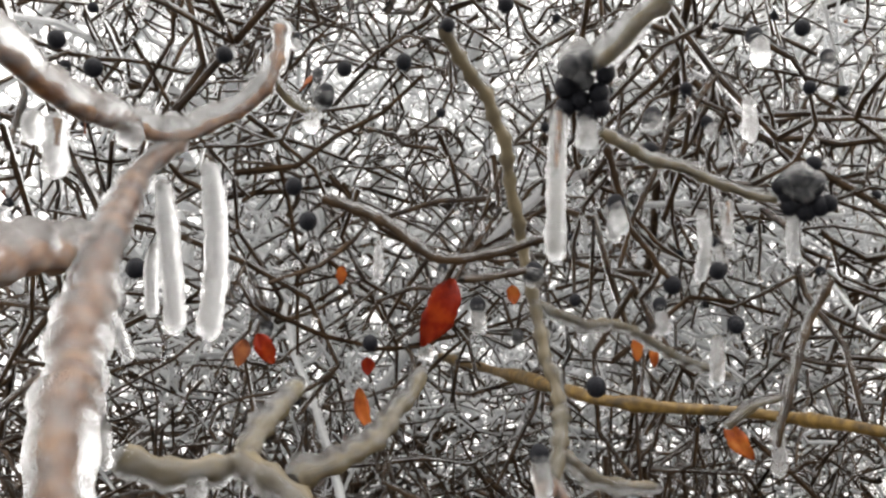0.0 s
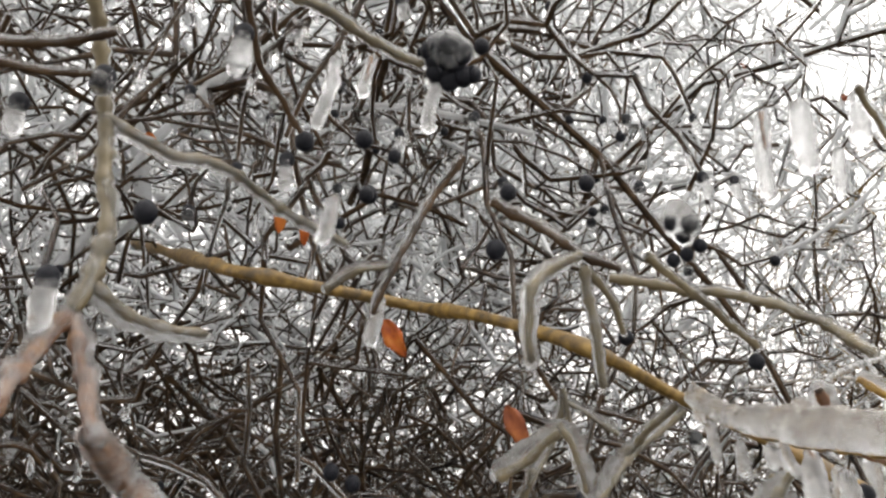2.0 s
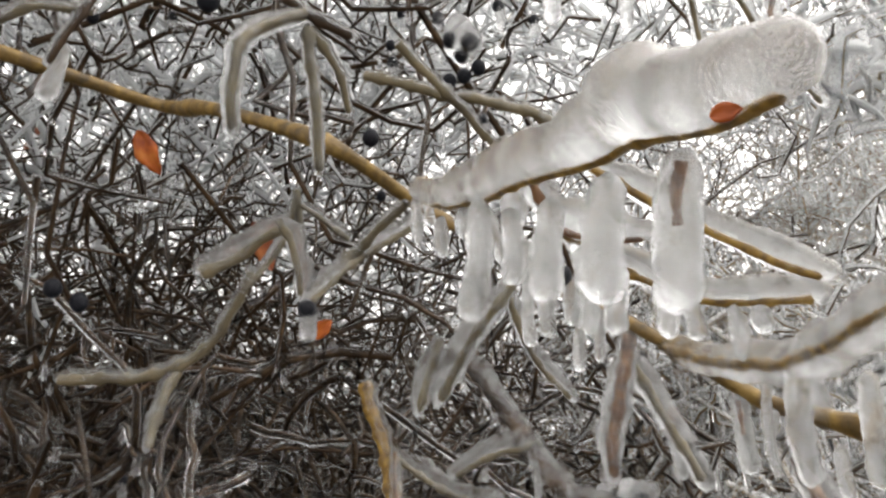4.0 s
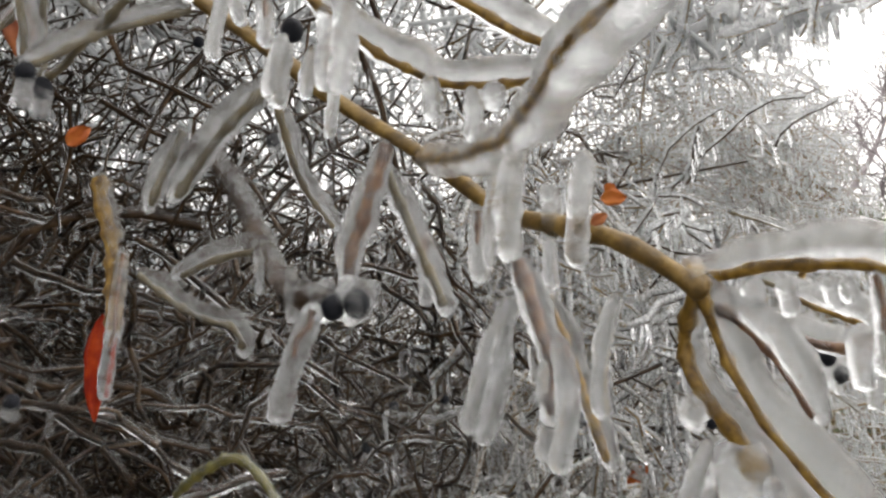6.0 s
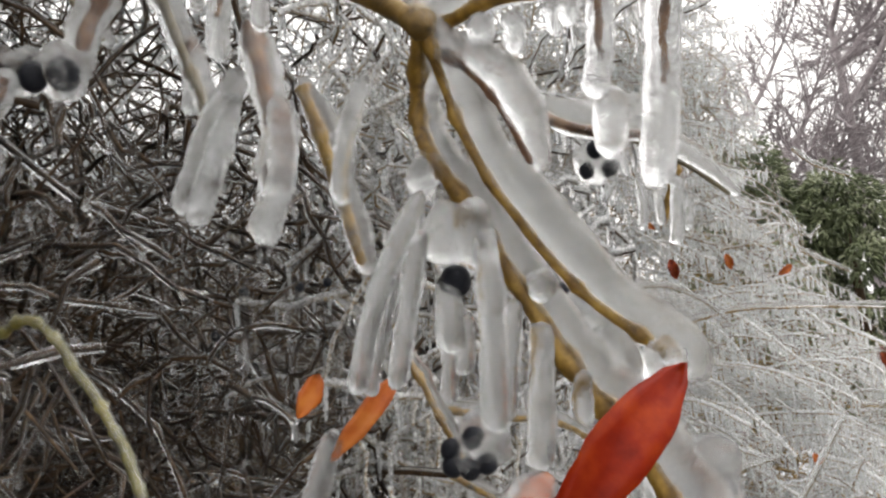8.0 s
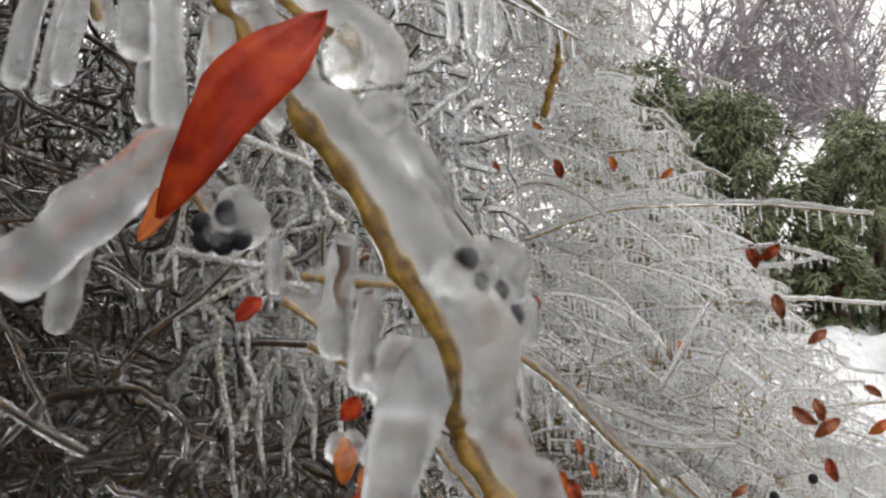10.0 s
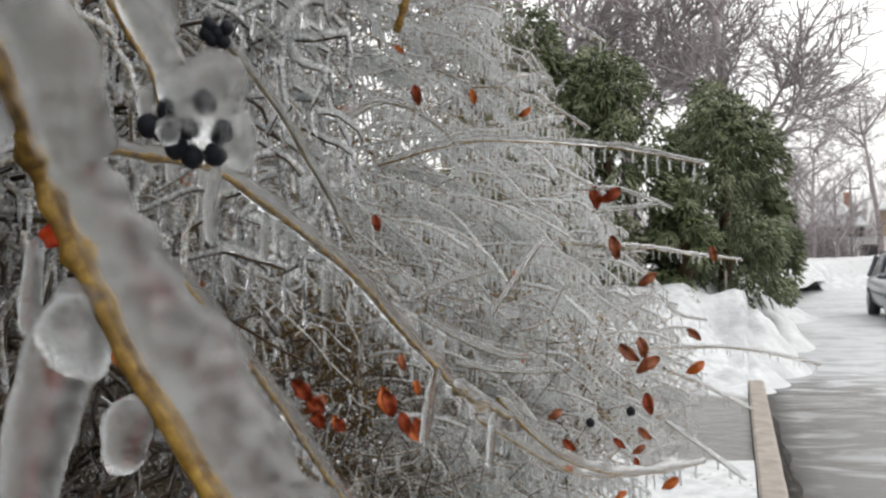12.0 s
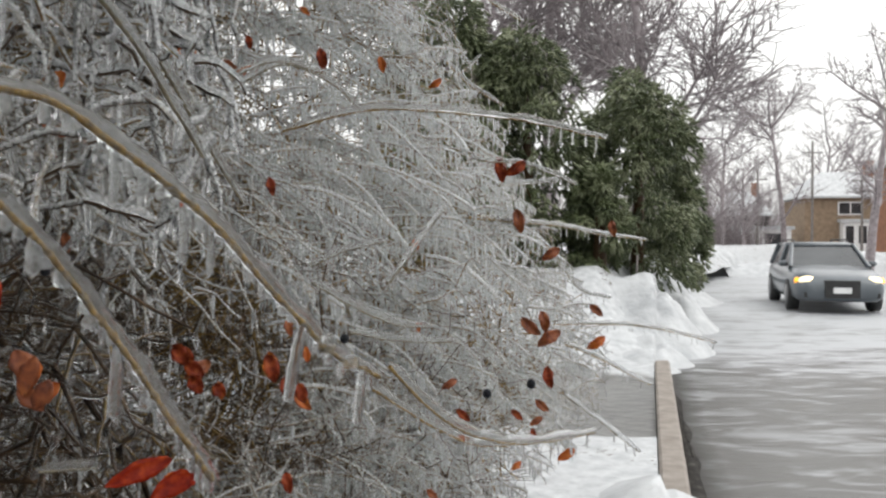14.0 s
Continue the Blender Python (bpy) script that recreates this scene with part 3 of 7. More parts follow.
for x, y, h in ((24.7, 54.0, 8.0), (27.0, 52.0, 6.0), (22.6, 58.0, 6.5), (33.0, 60.0, 9.0)):
    pole = thing("utility_pole", "tall grey wooden utility pole", "pole", (x, y, -0.1), "utility poles")
    t = Tubes(8)
    t.add([(0, 0, 0), (0, 0, h * 0.5), (0, 0, h), (0, 0, h + 0.02)], [0.10, 0.085, 0.07, 0.02])
    t.link("post", M_POLE, pole)
    box_part("crossarm", (-0.7, 0.7, -0.04, 0.04, h - 0.8, h - 0.72), M_POLE, pole)


# ---- low hedge and thicket far down the street ----
def thicket(x0, x1, y, h, count, seed):
    g = np.random.default_rng(seed)
    p = np.stack([g.uniform(x0, x1, count), y + g.normal(0, 1.5, count), np.full(count, -0.1)], 1)
    w = unit(np.stack([g.normal(0, 0.35, count), g.normal(0, 0.35, count), np.ones(count)], 1))
    ln = g.uniform(0.4, 1.0, count)[:, None] * h
    line = np.stack([p, p + w * ln * 0.5, p + w * ln + g.normal(0, 0.2, p.shape)], 1)
    t = Tubes(3)
    t.many(line, np.tile([0.03, 0.02, 0.008], (count, 1)))
    ob = t.link("thicket", M_TREE, None, "far brownish winter thicket along the street")
    return tagged(ob, "", "thicket", "", "stuff")


thicket(12, 24, 62, 5.0, 1600, 3)
thicket(6, 40, 95, 9.0, 3400, 4)
thicket(-40, 6, 60, 8.0, 1500, 5)


# ---- the car ----
def loft(bm, rings, close=True):
    vs = [[bm.verts.new(p) for p in r] for r in rings]
    n = len(rings[0])
    for a, b in zip(vs, vs[1:]):
        for i in range(n):
            bm.faces.new((a[i], a[(i + 1) % n], b[(i + 1) % n], b[i]))
    if close:
        bm.faces.new(vs[0][::-1])
        bm.faces.new(vs[-1])
    bmesh.ops.recalc_face_normals(bm, faces=bm.faces)


def car(x, y, heading):
    ob = thing("car", "grey station wagon with lit headlights on the snowy road", "car", (x, y, -0.10))
    ob.rotation_euler = (0, 0, radians(heading))
    bm = bmesh.new()
    rings = []
    for px, hw, zt, zb in ((-2.3, 0.7, 0.82, 0.42), (-2.24, 0.8, 0.9, 0.32), (-2.0, 0.87, 0.94, 0.26), (-1.3, 0.9, 0.95, 0.22), (0.0, 0.91, 0.94, 0.2), (0.95, 0.9, 0.93, 0.22), (1.6, 0.89, 0.87, 0.22), (2.05, 0.85, 0.79, 0.23), (2.27, 0.76, 0.7, 0.26), (2.36, 0.62, 0.58, 0.32)):
        rings.append([(px, s * hw * k, zb + (zt - zb) * h) for s, k, h in ((1, 0.82, 0), (1, 0.97, 0.16), (1, 1.0, 0.5), (1, 0.97, 0.82), (1, 0.86, 0.98), (1, 0.4, 1.03), (-1, 0.4, 1.03), (-1, 0.86, 0.98), (-1, 0.97, 0.82), (-1, 1.0, 0.5), (-1, 0.97, 0.16), (-1, 0.82, 0))])
    loft(bm, rings)
    body = part("body", bm, M_PAINT, ob, "grey painted body")
    bm = bmesh.new()
    loft(bm, [[(1.05, 0.78, 0.9), (1.05, -0.78, 0.9), (-2.15, -0.78, 0.9), (-2.15, 0.78, 0.9)], [(0.2, 0.62, 1.38), (0.2, -0.62, 1.38), (-1.88, -0.62, 1.38), (-1.88, 0.62, 1.38)]])
    cabin = part("cabin_glass", bm, M_PANE, ob, "dark tinted car windows", smooth=False)
    bm = bmesh.new()
    loft(bm, [[(0.26, 0.64, 1.36), (0.26, -0.64, 1.36), (-1.98, -0.64, 1.36), (-1.98, 0.64, 1.36)], [(0.1, 0.56, 1.45), (0.1, -0.56, 1.45), (-1.85, -0.56, 1.45), (-1.85, 0.56, 1.45)]])
    part("roof", bm, M_PAINT, ob)
    for s in (1, -1):
        for a, b in (((1.08, 0.79, 0.9), (0.22, 0.64, 1.39)), ((-0.45, 0.8, 0.9), (-0.5, 0.64, 1.39)), ((-2.17, 0.78, 0.9), (-1.92, 0.64, 1.39))):
            t = Tubes(6)
            t.add([(a[0], a[1] * s, a[2]), ((a[0] + b[0]) / 2, (a[1] + b[1]) / 2 * s, (a[2] + b[2]) / 2), (b[0], b[1] * s, b[2])], [0.05, 0.045, 0.045])
            t.link("pillar", M_PAINT, ob)
        t = Tubes(6)
        t.add([(0.0, 0.56 * s, 1.45), (-0.1, 0.56 * s, 1.5), (-1.7, 0.56 * s, 1.5), (-1.8, 0.56 * s, 1.45)], [0.02] * 4)
        t.link("roof_rail", M_DARK, ob)
        bm = bmesh.new()
        boxed(bm, 0.62, 0.8, s * 0.9 - 0.1, s * 0.9 + 0.1, 0.92, 1.04)
        bmesh.ops.bevel(bm, geom=bm.edges[:], offset=0.03, segments=2, affect="EDGES")
        part("mirror", bm, M_PAINT, ob)
        for wx in (1.35, -1.35):
            bm = bmesh.new()
            bmesh.ops.create_cone(bm, cap_ends=True, segments=24, radius1=0.33, radius2=0.33, depth=0.22, matrix=Matrix.Translation((wx, s * 0.80, 0.33)) @ Euler((radians(90), 0, 0)).to_matrix().to_4x4())
            wheel = part("wheel", bm, M_DARK, ob, "black tyre")
            bm = bmesh.new()
            bmesh.ops.create_cone(bm, cap_ends=True, segments=20, radius1=0.22, radius2=0.2, depth=0.03, matrix=Matrix.Translation((wx, s * 0.915, 0.33)) @ Euler((radians(90), 0, 0)).to_matrix().to_4x4())
            part("rim", bm, M_METAL, wheel, "silver alloy rim")
        bm = bmesh.new()
        bmesh.ops.create_uvsphere(bm, u_segments=12, v_segments=8, radius=0.5, matrix=Matrix.Translation((2.13, s * 0.62, 0.66)) @ Matrix.Diagonal((0.34, 0.36, 0.2, 1)))
        part("headlight", bm, M_LAMP, ob, "lit headlight")
        bm = bmesh.new()
        bmesh.ops.create_uvsphere(bm, u_segments=10, v_segments=8, radius=0.5, matrix=Matrix.Translation((2.0, s * 0.79, 0.66)) @ Matrix.Diagonal((0.26, 0.14, 0.14, 1)))
        part("indicator", bm, M_AMBER, ob, "amber indicator")
    box_part("grille", (2.3, 2.385, -0.33, 0.33, 0.32, 0.68), M_DARK, ob, "black grille")
    box_part("plate", (2.385, 2.40, -0.17, 0.17, 0.42, 0.54), M_TRIM, ob)
    for s in (1, -1):
        box_part("air_intake", (2.22, 2.33, s * 0.56 - 0.15, s * 0.56 + 0.15, 0.33, 0.43), M_DARK, ob)
    return ob


car(8.7, 18.6, -105)

# ---- dark wall added behind the bush, so that its gaps look shaded ----
box_part("shade_wall", (-4.3, -4.1, -6, 18, -0.1, 2.9), M_DARKWALL, None)
tagged(bpy.data.objects["shade_wall"], "added dark wall that shades the gaps behind the bush", "wall", "", "structure")


# ---- the iced bush ----
rng = np.random.default_rng(7)
bush = thing("bush", "large leafless privet bush thickly coated in clear ice", "bush", (-1.0, 1.5, 0))
SHAPE = {}


def under(ob, parent):
    """Parents ob, whose mesh is laid out in the world, to a thing or part."""
    ob.parent = parent
    if parent is bush:
        ob.matrix_parent_inverse = Matrix.Translation((1.0, -1.5, 0))
    return ob


def smooth_noise(n, every):
    """n values that wander softly between -1 and 1, with a knot at every so many."""
    k = max(2, n // every + 2)
    u = np.linspace(0, k - 1.001, n)
    i, knots = u.astype(int), rng.uniform(-1, 1, k)
    f = u - i
    f = f * f * (3 - 2 * f)
    return knots[i] * (1 - f) + knots[np.minimum(i + 1, k - 1)] * f


def branch(pts, r0, r1, ice=0.0, ice1=None, up=(0, 0, 0.7), mat=None, label=""):
    """A shoot with swollen nodes, and the ice that lies on it towards up. r, ice: at its root and tip."""
    length = sum((Vector(a) - Vector(b)).length for a, b in zip(pts, pts[1:]))
    p = spline(pts, max(0.0026, length / 80))
    n = len(p)
    p = p + np.stack([smooth_noise(n, 4) for _ in range(3)], 1) * 0.4 * r0
    along = np.concatenate([[0], np.cumsum(np.linalg.norm(np.diff(p, axis=0), axis=1))])
    r = np.linspace(r0, r1, n) * (1 + 0.07 * smooth_noise(n, 2))
    node = (0.021 if r0 > 0.003 else 0.012) * rng.uniform(0.8, 1.2)
    r = r * (1 + 0.6 * np.exp(-(((along + rng.uniform(0, node)) % node - node / 2) / max(0.001, 0.6 * r0)) ** 2))
    t = Tubes(9)
    t.add(np.concatenate([p, [p[-1] + (p[-1] - p[-2]) * 0.3]]), np.concatenate([r, [r[-1] * 0.15]]))
    ob = under(t.link("branch", mat, None, label), bush)
    SHAPE[ob.name] = (p, r, ob)
    if ice:
        knot = max(3, int(n * 5 * ice / along[-1]))
        w = np.linspace(ice, ice if ice1 is None else ice1, n) * (1 + 0.24 * smooth_noise(n, knot) + 0.07 * smooth_noise(n, max(2, knot // 2)))
        w = w * (1 - 0.4 * np.clip((along / along[-1] - 0.82) / 0.18, 0, 1)) * (0.3 + 0.7 * np.clip(along / (4 * ice), 0, 1) ** 0.7)
        big = r * 1.04 + w
        way = unit(np.gradient(p, axis=0))
        u = np.array(up, float)
        s = np.linalg.norm(u)
        u = unit(u - way * (way @ u)[:, None]) * min(1.0, s * 1.2)
        c = p + u * (w + r * 0.45)[:, None]
        cap = unit(c[-1] - c[-2])
        R = big[-1]
        ends = np.array([c[-1] + cap * R * k for k in (0.6, 1.1, 1.4, 1.55)])
        t = Tubes(16)
        back = c[0] - unit(c[1] - c[0]) * big[0] * np.array([[0.85], [0.5]])
        t.add(np.concatenate([back, c, ends]), np.concatenate([big[:1] * [0.1, 0.75], big, R * np.array([0.9, 0.6, 0.25, 0.02])]))
        under(lumpy(t.link("ice_coat", M_ICE if p[0][1] < 0.3 else M_SLEEVE), ice * 0.21, max(0.003, ice * 1.3)), ob)
    return ob


def lumpy(ob, amount, size):
    """Uneven, bubbly skin: pushes the points in and out by a soft noise."""
    me = ob.data
    shift = Vector(rng.uniform(0, 90, 3))
    for v, nv in zip(me.vertices, [x.vector.copy() for x in me.vertex_normals]):
        v.co += nv * (amount * noise.noise(v.co / size + shift))
    return ob


def icicle(parent, top, tip, r):
    """A rounded finger of ice that swells below a narrow neck, with soft waists and a blunt end; in stout ones a spur shoot shows."""
    a, b = np.array(top), np.array(tip)
    long = np.linalg.norm(b - a)
    fat = r > 0.0028
    if a[1] < 0.3:
        r *= 0.88
    n = max(8, min(24, int(long / (r * 0.4 if fat else 0.0024))))
    cap = min(0.6, 0.85 * r / long)
    k = np.concatenate([np.linspace(0, 1 - cap, n), 1 - cap + cap * np.sin(np.array([0.25, 0.5, 0.7, 0.87, 1.0]) * np.pi / 2)])
    bend = rng.normal(0, 0.07 * long, 3) * [1, 1, 0.2]
    line = a + (b - a) * k[:, None] + bend * (np.sin(k * np.pi) * 0.5)[:, None]
    neck = 0.8 + 0.2 * np.clip(k * long / (3.2 * r), 0, 1) ** 0.8 if long > 3.5 * r else 1.0
    knot = max(2, int(n * 2.4 * r / long))
    w = r * (1.0 - 0.06 * k) * neck * (1 + 0.10 * smooth_noise(n + 5, knot))
    w[n:] = w[n - 1] * np.cos(np.array([0.25, 0.5, 0.7, 0.87, 0.99]) * np.pi / 2)
    top = a - (b - a) * 0.8 * r / long
    line, w = np.concatenate([[top, a - (b - a) * 0.45 * r / long], line]), np.concatenate([w[:1] * [0.1, 0.7], w])
    t = Tubes(13 if fat else 7)
    t.add(line, w)
    if fat and long > 5 * r and rng.uniform() < 0.3:
        stem, end = Tubes(6), int(n * rng.uniform(0.45, 0.85))
        mid = line[2 : end + 2] + np.stack([smooth_noise(end, 4) for _ in range(3)], 1) * 0.18 * r
        stem.add(mid, np.linspace(0.2, 0.12, end) * r * (1 + 0.5 * np.abs(smooth_noise(end, 3))))
        under(stem.link("stem", M_RUST, None, "rusty spur shoot inside the ice"), parent)
    return under(lumpy(t.link("icicle", M_ICE if a[1] < 0.3 else M_SLEEVE), r * 0.2, max(0.0022, r * 0.8)), parent)


BALL = bpy.data.meshes.new("berry")
bm = bmesh.new()
bmesh.ops.create_uvsphere(bm, u_segments=14, v_segments=10, radius=1.0)
bm.to_mesh(BALL)
bm.free()
BALL.materials.append(M_BERRY)
BALL.shade_smooth()


def berry(parent, at, r, drop=0.0):
    ob = under(new("berry", BALL), parent)
    ob.location, ob.scale = at, (r, r * 0.96, r * 1.08)
    if drop:
        icicle(parent, (at[0], at[1], at[2] + r * 0.3), (at[0], at[1], at[2] - drop), r * 1.12)
    return ob


def ice_lump(parent, at, r):
    b = bmesh.new()
    bmesh.ops.create_icosphere(b, subdivisions=3, radius=r)
    shift = Vector(rng.uniform(0, 50, 3))
    for v in b.verts:
        v.co = v.co * (0.86 + 0.45 * noise.noise(v.co / r * 1.2 + shift))
        v.co.z *= 1.1
        v.co += Vector(at)
    return under(part("ice_cap", b, M_ICE), parent)


def leaf(parent, base, tip, half, normal, mat, label=""):
    """A pointed blade with a folded midrib and a wavy edge, thin but solid, on a short stalk."""
    a, b = Vector(base), Vector(tip)
    d = b - a
    nrm = Vector(normal)
    side = d.cross(nrm).normalized()
    up = side.cross(d).normalized()
    n, bend, curl, skew = 15, rng.uniform(-0.06, 0.14), rng.uniform(0, 6), rng.uniform(-0.05, 0.05)
    dry = a.y > 0.8
    mat = M_DRYRED if dry and mat is M_RED else mat
    fold, ripple = (0.75, 0.35) if dry else (0.28, 0.16)
    bend += 0.18 if dry else 0.0
    bm = bmesh.new()
    top, low = [], []
    for i in range(n):
        s = i / (n - 1)
        w = half * 0.9 * (math.sin(math.pi * min(1, s**0.85)) ** 0.75) * (1 + 0.05 * rng.uniform(-1, 1)) + half * 0.03
        mid = a + d * s + up * (d.length * bend * math.sin(math.pi * s)) + side * (d.length * skew * math.sin(math.pi * s))
        for layer, lift in ((top, 0.00025), (low, -0.00025)):
            layer.append([bm.verts.new(mid + side * (w * k * (1 + 0.06 * math.sin(13 * s + 2.5 * k + curl))) + up * (half * (fold * abs(k) + ripple * abs(k) * math.sin(9 * s + 4 * k + curl)) + lift)) for k in (-1, -0.5, 0, 0.5, 1)])
    for i in range(n - 1):
        for j in range(4):
            bm.faces.new((top[i][j], top[i][j + 1], top[i + 1][j + 1], top[i + 1][j]))
            bm.faces.new((low[i][j], low[i + 1][j], low[i + 1][j + 1], low[i][j + 1]))
        for j in (0, 4):
            bm.faces.new((top[i][j], top[i + 1][j], low[i + 1][j], low[i][j]))
    bmesh.ops.recalc_face_normals(bm, faces=bm.faces)
    return under(part("leaf", bm, mat, None, label), parent)


def ice_arm(parent, pts, radii):
    """A broad arm of ice that runs down from a shoot, wide where it leaves it."""
    p = spline(pts, 0.0016)
    n = len(p)
    w = np.interp(np.linspace(0, 1, n), np.linspace(0, 1, len(radii)), radii) * (1 + 0.07 * smooth_noise(n, 6))
    cap = unit(p[-1] - p[-2])
    ends = np.array([p[-1] + cap * w[-1] * k for k in (0.4, 0.7, 0.9, 1.0)])
    t = Tubes(18)
    t.add(np.concatenate([p[:1] - (p[1] - p[0]), p, ends]), np.concatenate([[w[0] * 0.1], w, w[-1] * np.array([0.92, 0.71, 0.44, 0.03])]))
    return under(lumpy(t.link("ice_arm", M_ICE), 0.0005, 0.005), parent)


def scallops(ob, count):
    """Short rounded drips, close together, along the underside of a sleeve of ice."""
    p, r, _ = SHAPE[ob.name]
    for k in range(count):
        u = (k + rng.uniform(0.1, 0.9)) / count * (len(p) - 1.01)
        i = int(u)
        q = p[i] + (p[i + 1] - p[i]) * (u - i)
        icicle(ob, (q[0], q[1], q[2] - r[i] * 0.2), (q[0], q[1], q[2] - r[i] - rng.uniform(0.007, 0.015)), rng.uniform(0.0028, 0.0045))


def fringe(ob, count, low, high):
    """A row of icicles below a shoot, more or less evenly spaced."""
    p, r, _ = SHAPE[ob.name]
    n = len(p)
    for k in range(count):
        u = (k + rng.uniform(0.15, 0.85)) / count * (n - 1.01)
        i = int(u)
        q = p[i] + (p[i + 1] - p[i]) * (u - i)
        icicle(ob, tuple(q), tuple(q - np.array([rng.normal(0, 0.001), rng.normal(0, 0.001), rng.uniform(low, high)])), rng.uniform(0.0016, 0.0026))


# ---- shoots, fruit and leaves that stand out from the tangle ----
# thick iced fork close beside the start of the way
b = branch([(-0.2369, -0.3387, 1.6819), (-0.2406, -0.3419, 1.6989), (-0.2491, -0.3437, 1.7151), (-0.2627, -0.3459, 1.7408), (-0.2774, -0.3481, 1.7715), (-0.2910, -0.3474, 1.8023), (-0.2973, -0.3390, 1.8257)], 0.0021, 0.0015, ice=0.0036, ice1=0.0022, up=(0, 0, 0.12), mat=M_RUST, label="rusty brown branch inside a sleeve of clear ice")
icicle(b, (-0.2738, -0.3386, 1.7849), (-0.2742, -0.3276, 1.7418), 0.0033)
icicle(b, (-0.2693, -0.3281, 1.7904), (-0.2693, -0.3207, 1.7388), 0.0035)
icicle(b, (-0.2843, -0.3378, 1.7721), (-0.2841, -0.3339, 1.7510), 0.0024)
icicle(b, (-0.2653, -0.3405, 1.7377), (-0.2653, -0.3351, 1.7273), 0.0019)
icicle(b, (-0.2407, -0.3351, 1.6999), (-0.2408, -0.3332, 1.6927), 0.0018)
c = branch([(-0.2763, -0.3492, 1.7645), (-0.2663, -0.3560, 1.7510), (-0.2550, -0.3613, 1.7390), (-0.2436, -0.3650, 1.7270)], 0.0026, 0.0026, ice=0.0021, up=(-0.1, 0.05, 0.6), mat=M_RUST)
b = branch([(-0.2328, -0.3810, 1.7802), (-0.2473, -0.3758, 1.7899), (-0.2595, -0.3687, 1.7945), (-0.2811, -0.3569, 1.8114), (-0.2949, -0.3409, 1.8252), (-0.2985, -0.3239, 1.8459), (-0.2944, -0.3151, 1.8626), (-0.2893, -0.3146, 1.8857)], 0.0021, 0.0016, ice=0.0025, up=(0, 0, 0.6), mat=M_RUST)
icicle(b, (-0.2750, -0.3690, 1.8005), (-0.2759, -0.3643, 1.7826), 0.0039)
icicle(b, (-0.2747, -0.3742, 1.7993), (-0.2753, -0.3720, 1.7922), 0.0034)
icicle(b, (-0.2808, -0.3533, 1.8123), (-0.2810, -0.3499, 1.8036), 0.0044)
icicle(b, (-0.3025, -0.2991, 1.8610), (-0.3020, -0.2978, 1.8490), 0.0032)
b = branch([(-0.2944, -0.3151, 1.8626), (-0.3024, -0.3053, 1.8616), (-0.3034, -0.2967, 1.8598)], 0.0012, 0.0010, ice=0.0013, mat=M_STEM)
b = branch([(-0.3346, -0.3352, 1.7353), (-0.3348, -0.3174, 1.7349), (-0.3321, -0.3023, 1.7387), (-0.3239, -0.2947, 1.7302), (-0.3154, -0.2829, 1.7195)], 0.0030, 0.0024, ice=0.0008, up=(0, 0, -0.6), mat=M_STEM)
b = branch([(-0.3321, -0.3023, 1.7387), (-0.3392, -0.2948, 1.7569), (-0.3466, -0.2856, 1.7725)], 0.0024, 0.0020, ice=0.0012, mat=M_STEM)
b = branch([(-0.3274, -0.2878, 1.7325), (-0.3419, -0.2643, 1.7510), (-0.3513, -0.2502, 1.7699), (-0.3546, -0.2395, 1.7895)], 0.0026, 0.0018, ice=0.0011, mat=M_STEM)
icicle(b, (-0.3348, -0.3142, 1.7347), (-0.3343, -0.3127, 1.7256), 0.0035)
b = branch([(-0.3444, -0.1785, 1.7141), (-0.4005, -0.1508, 1.7212), (-0.3646, -0.1439, 1.6961), (-0.3389, -0.138, 1.6798)], 0.0018, 0.0015, ice=0.0035, up=(0, 0, 0.2), mat=M_RUST)
leaf(b, (-0.351, -0.1437, 1.6924), (-0.35, -0.148, 1.6788), 0.0055, (0.7, -0.6, -0.3), M_RED)
# stems and berries seen up through the canopy
b = branch([(-0.2822, -0.2542, 1.9058), (-0.2954, -0.2386, 1.8982), (-0.3079, -0.2215, 1.8888), (-0.3270, -0.2079, 1.8730), (-0.3451, -0.1960, 1.8560), (-0.3555, -0.1872, 1.8293), (-0.3568, -0.1835, 1.8059), (-0.3566, -0.1813, 1.7833), (-0.3575, -0.1865, 1.7569)], 0.0022, 0.0024, ice=0.0003, mat=M_STEM, label="olive brown stem with thin ice")
berry(b, (-0.2816, -0.2528, 1.9057), 0.0032)
b = branch([(-0.3575, -0.1865, 1.7569), (-0.3525, -0.1964, 1.7373), (-0.3428, -0.2060, 1.7120)], 0.0020, 0.0018, ice=0.0009, mat=M_RUST)
b = branch([(-0.3575, -0.1865, 1.7569), (-0.3534, -0.1825, 1.7381), (-0.3444, -0.1785, 1.7141)], 0.0020, 0.0018, ice=0.0009, mat=M_RUST)
b = branch([(-0.3561, -0.1821, 1.7679), (-0.3596, -0.1667, 1.7619), (-0.3566, -0.1439, 1.7596)], 0.0018, 0.0014, ice=0.0013, up=(0, 0, -1), mat=M_STEM)
berry(b, (-0.3467, -0.1975, 1.7615), 0.0037, 0.0183)
b = branch([(-0.3567, -0.2821, 1.8700), (-0.3493, -0.2564, 1.8564), (-0.3433, -0.2356, 1.8389), (-0.3360, -0.2122, 1.8422), (-0.3226, -0.1963, 1.8440)], 0.0016, 0.0012, ice=0.0006, mat=M_TWIG)
leaf(b, (-0.3307, -0.2345, 1.8205), (-0.3488, -0.2414, 1.7995), 0.0066, (0.77, -0.29, -0.57), M_RED, "dark red leaf with serrated edge, glazed with ice")
ice_lump(b, (-0.3493, -0.2391, 1.7975), 0.0036)
berry(b, (-0.3518, -0.2159, 1.8263), 0.0035, 0.0139)
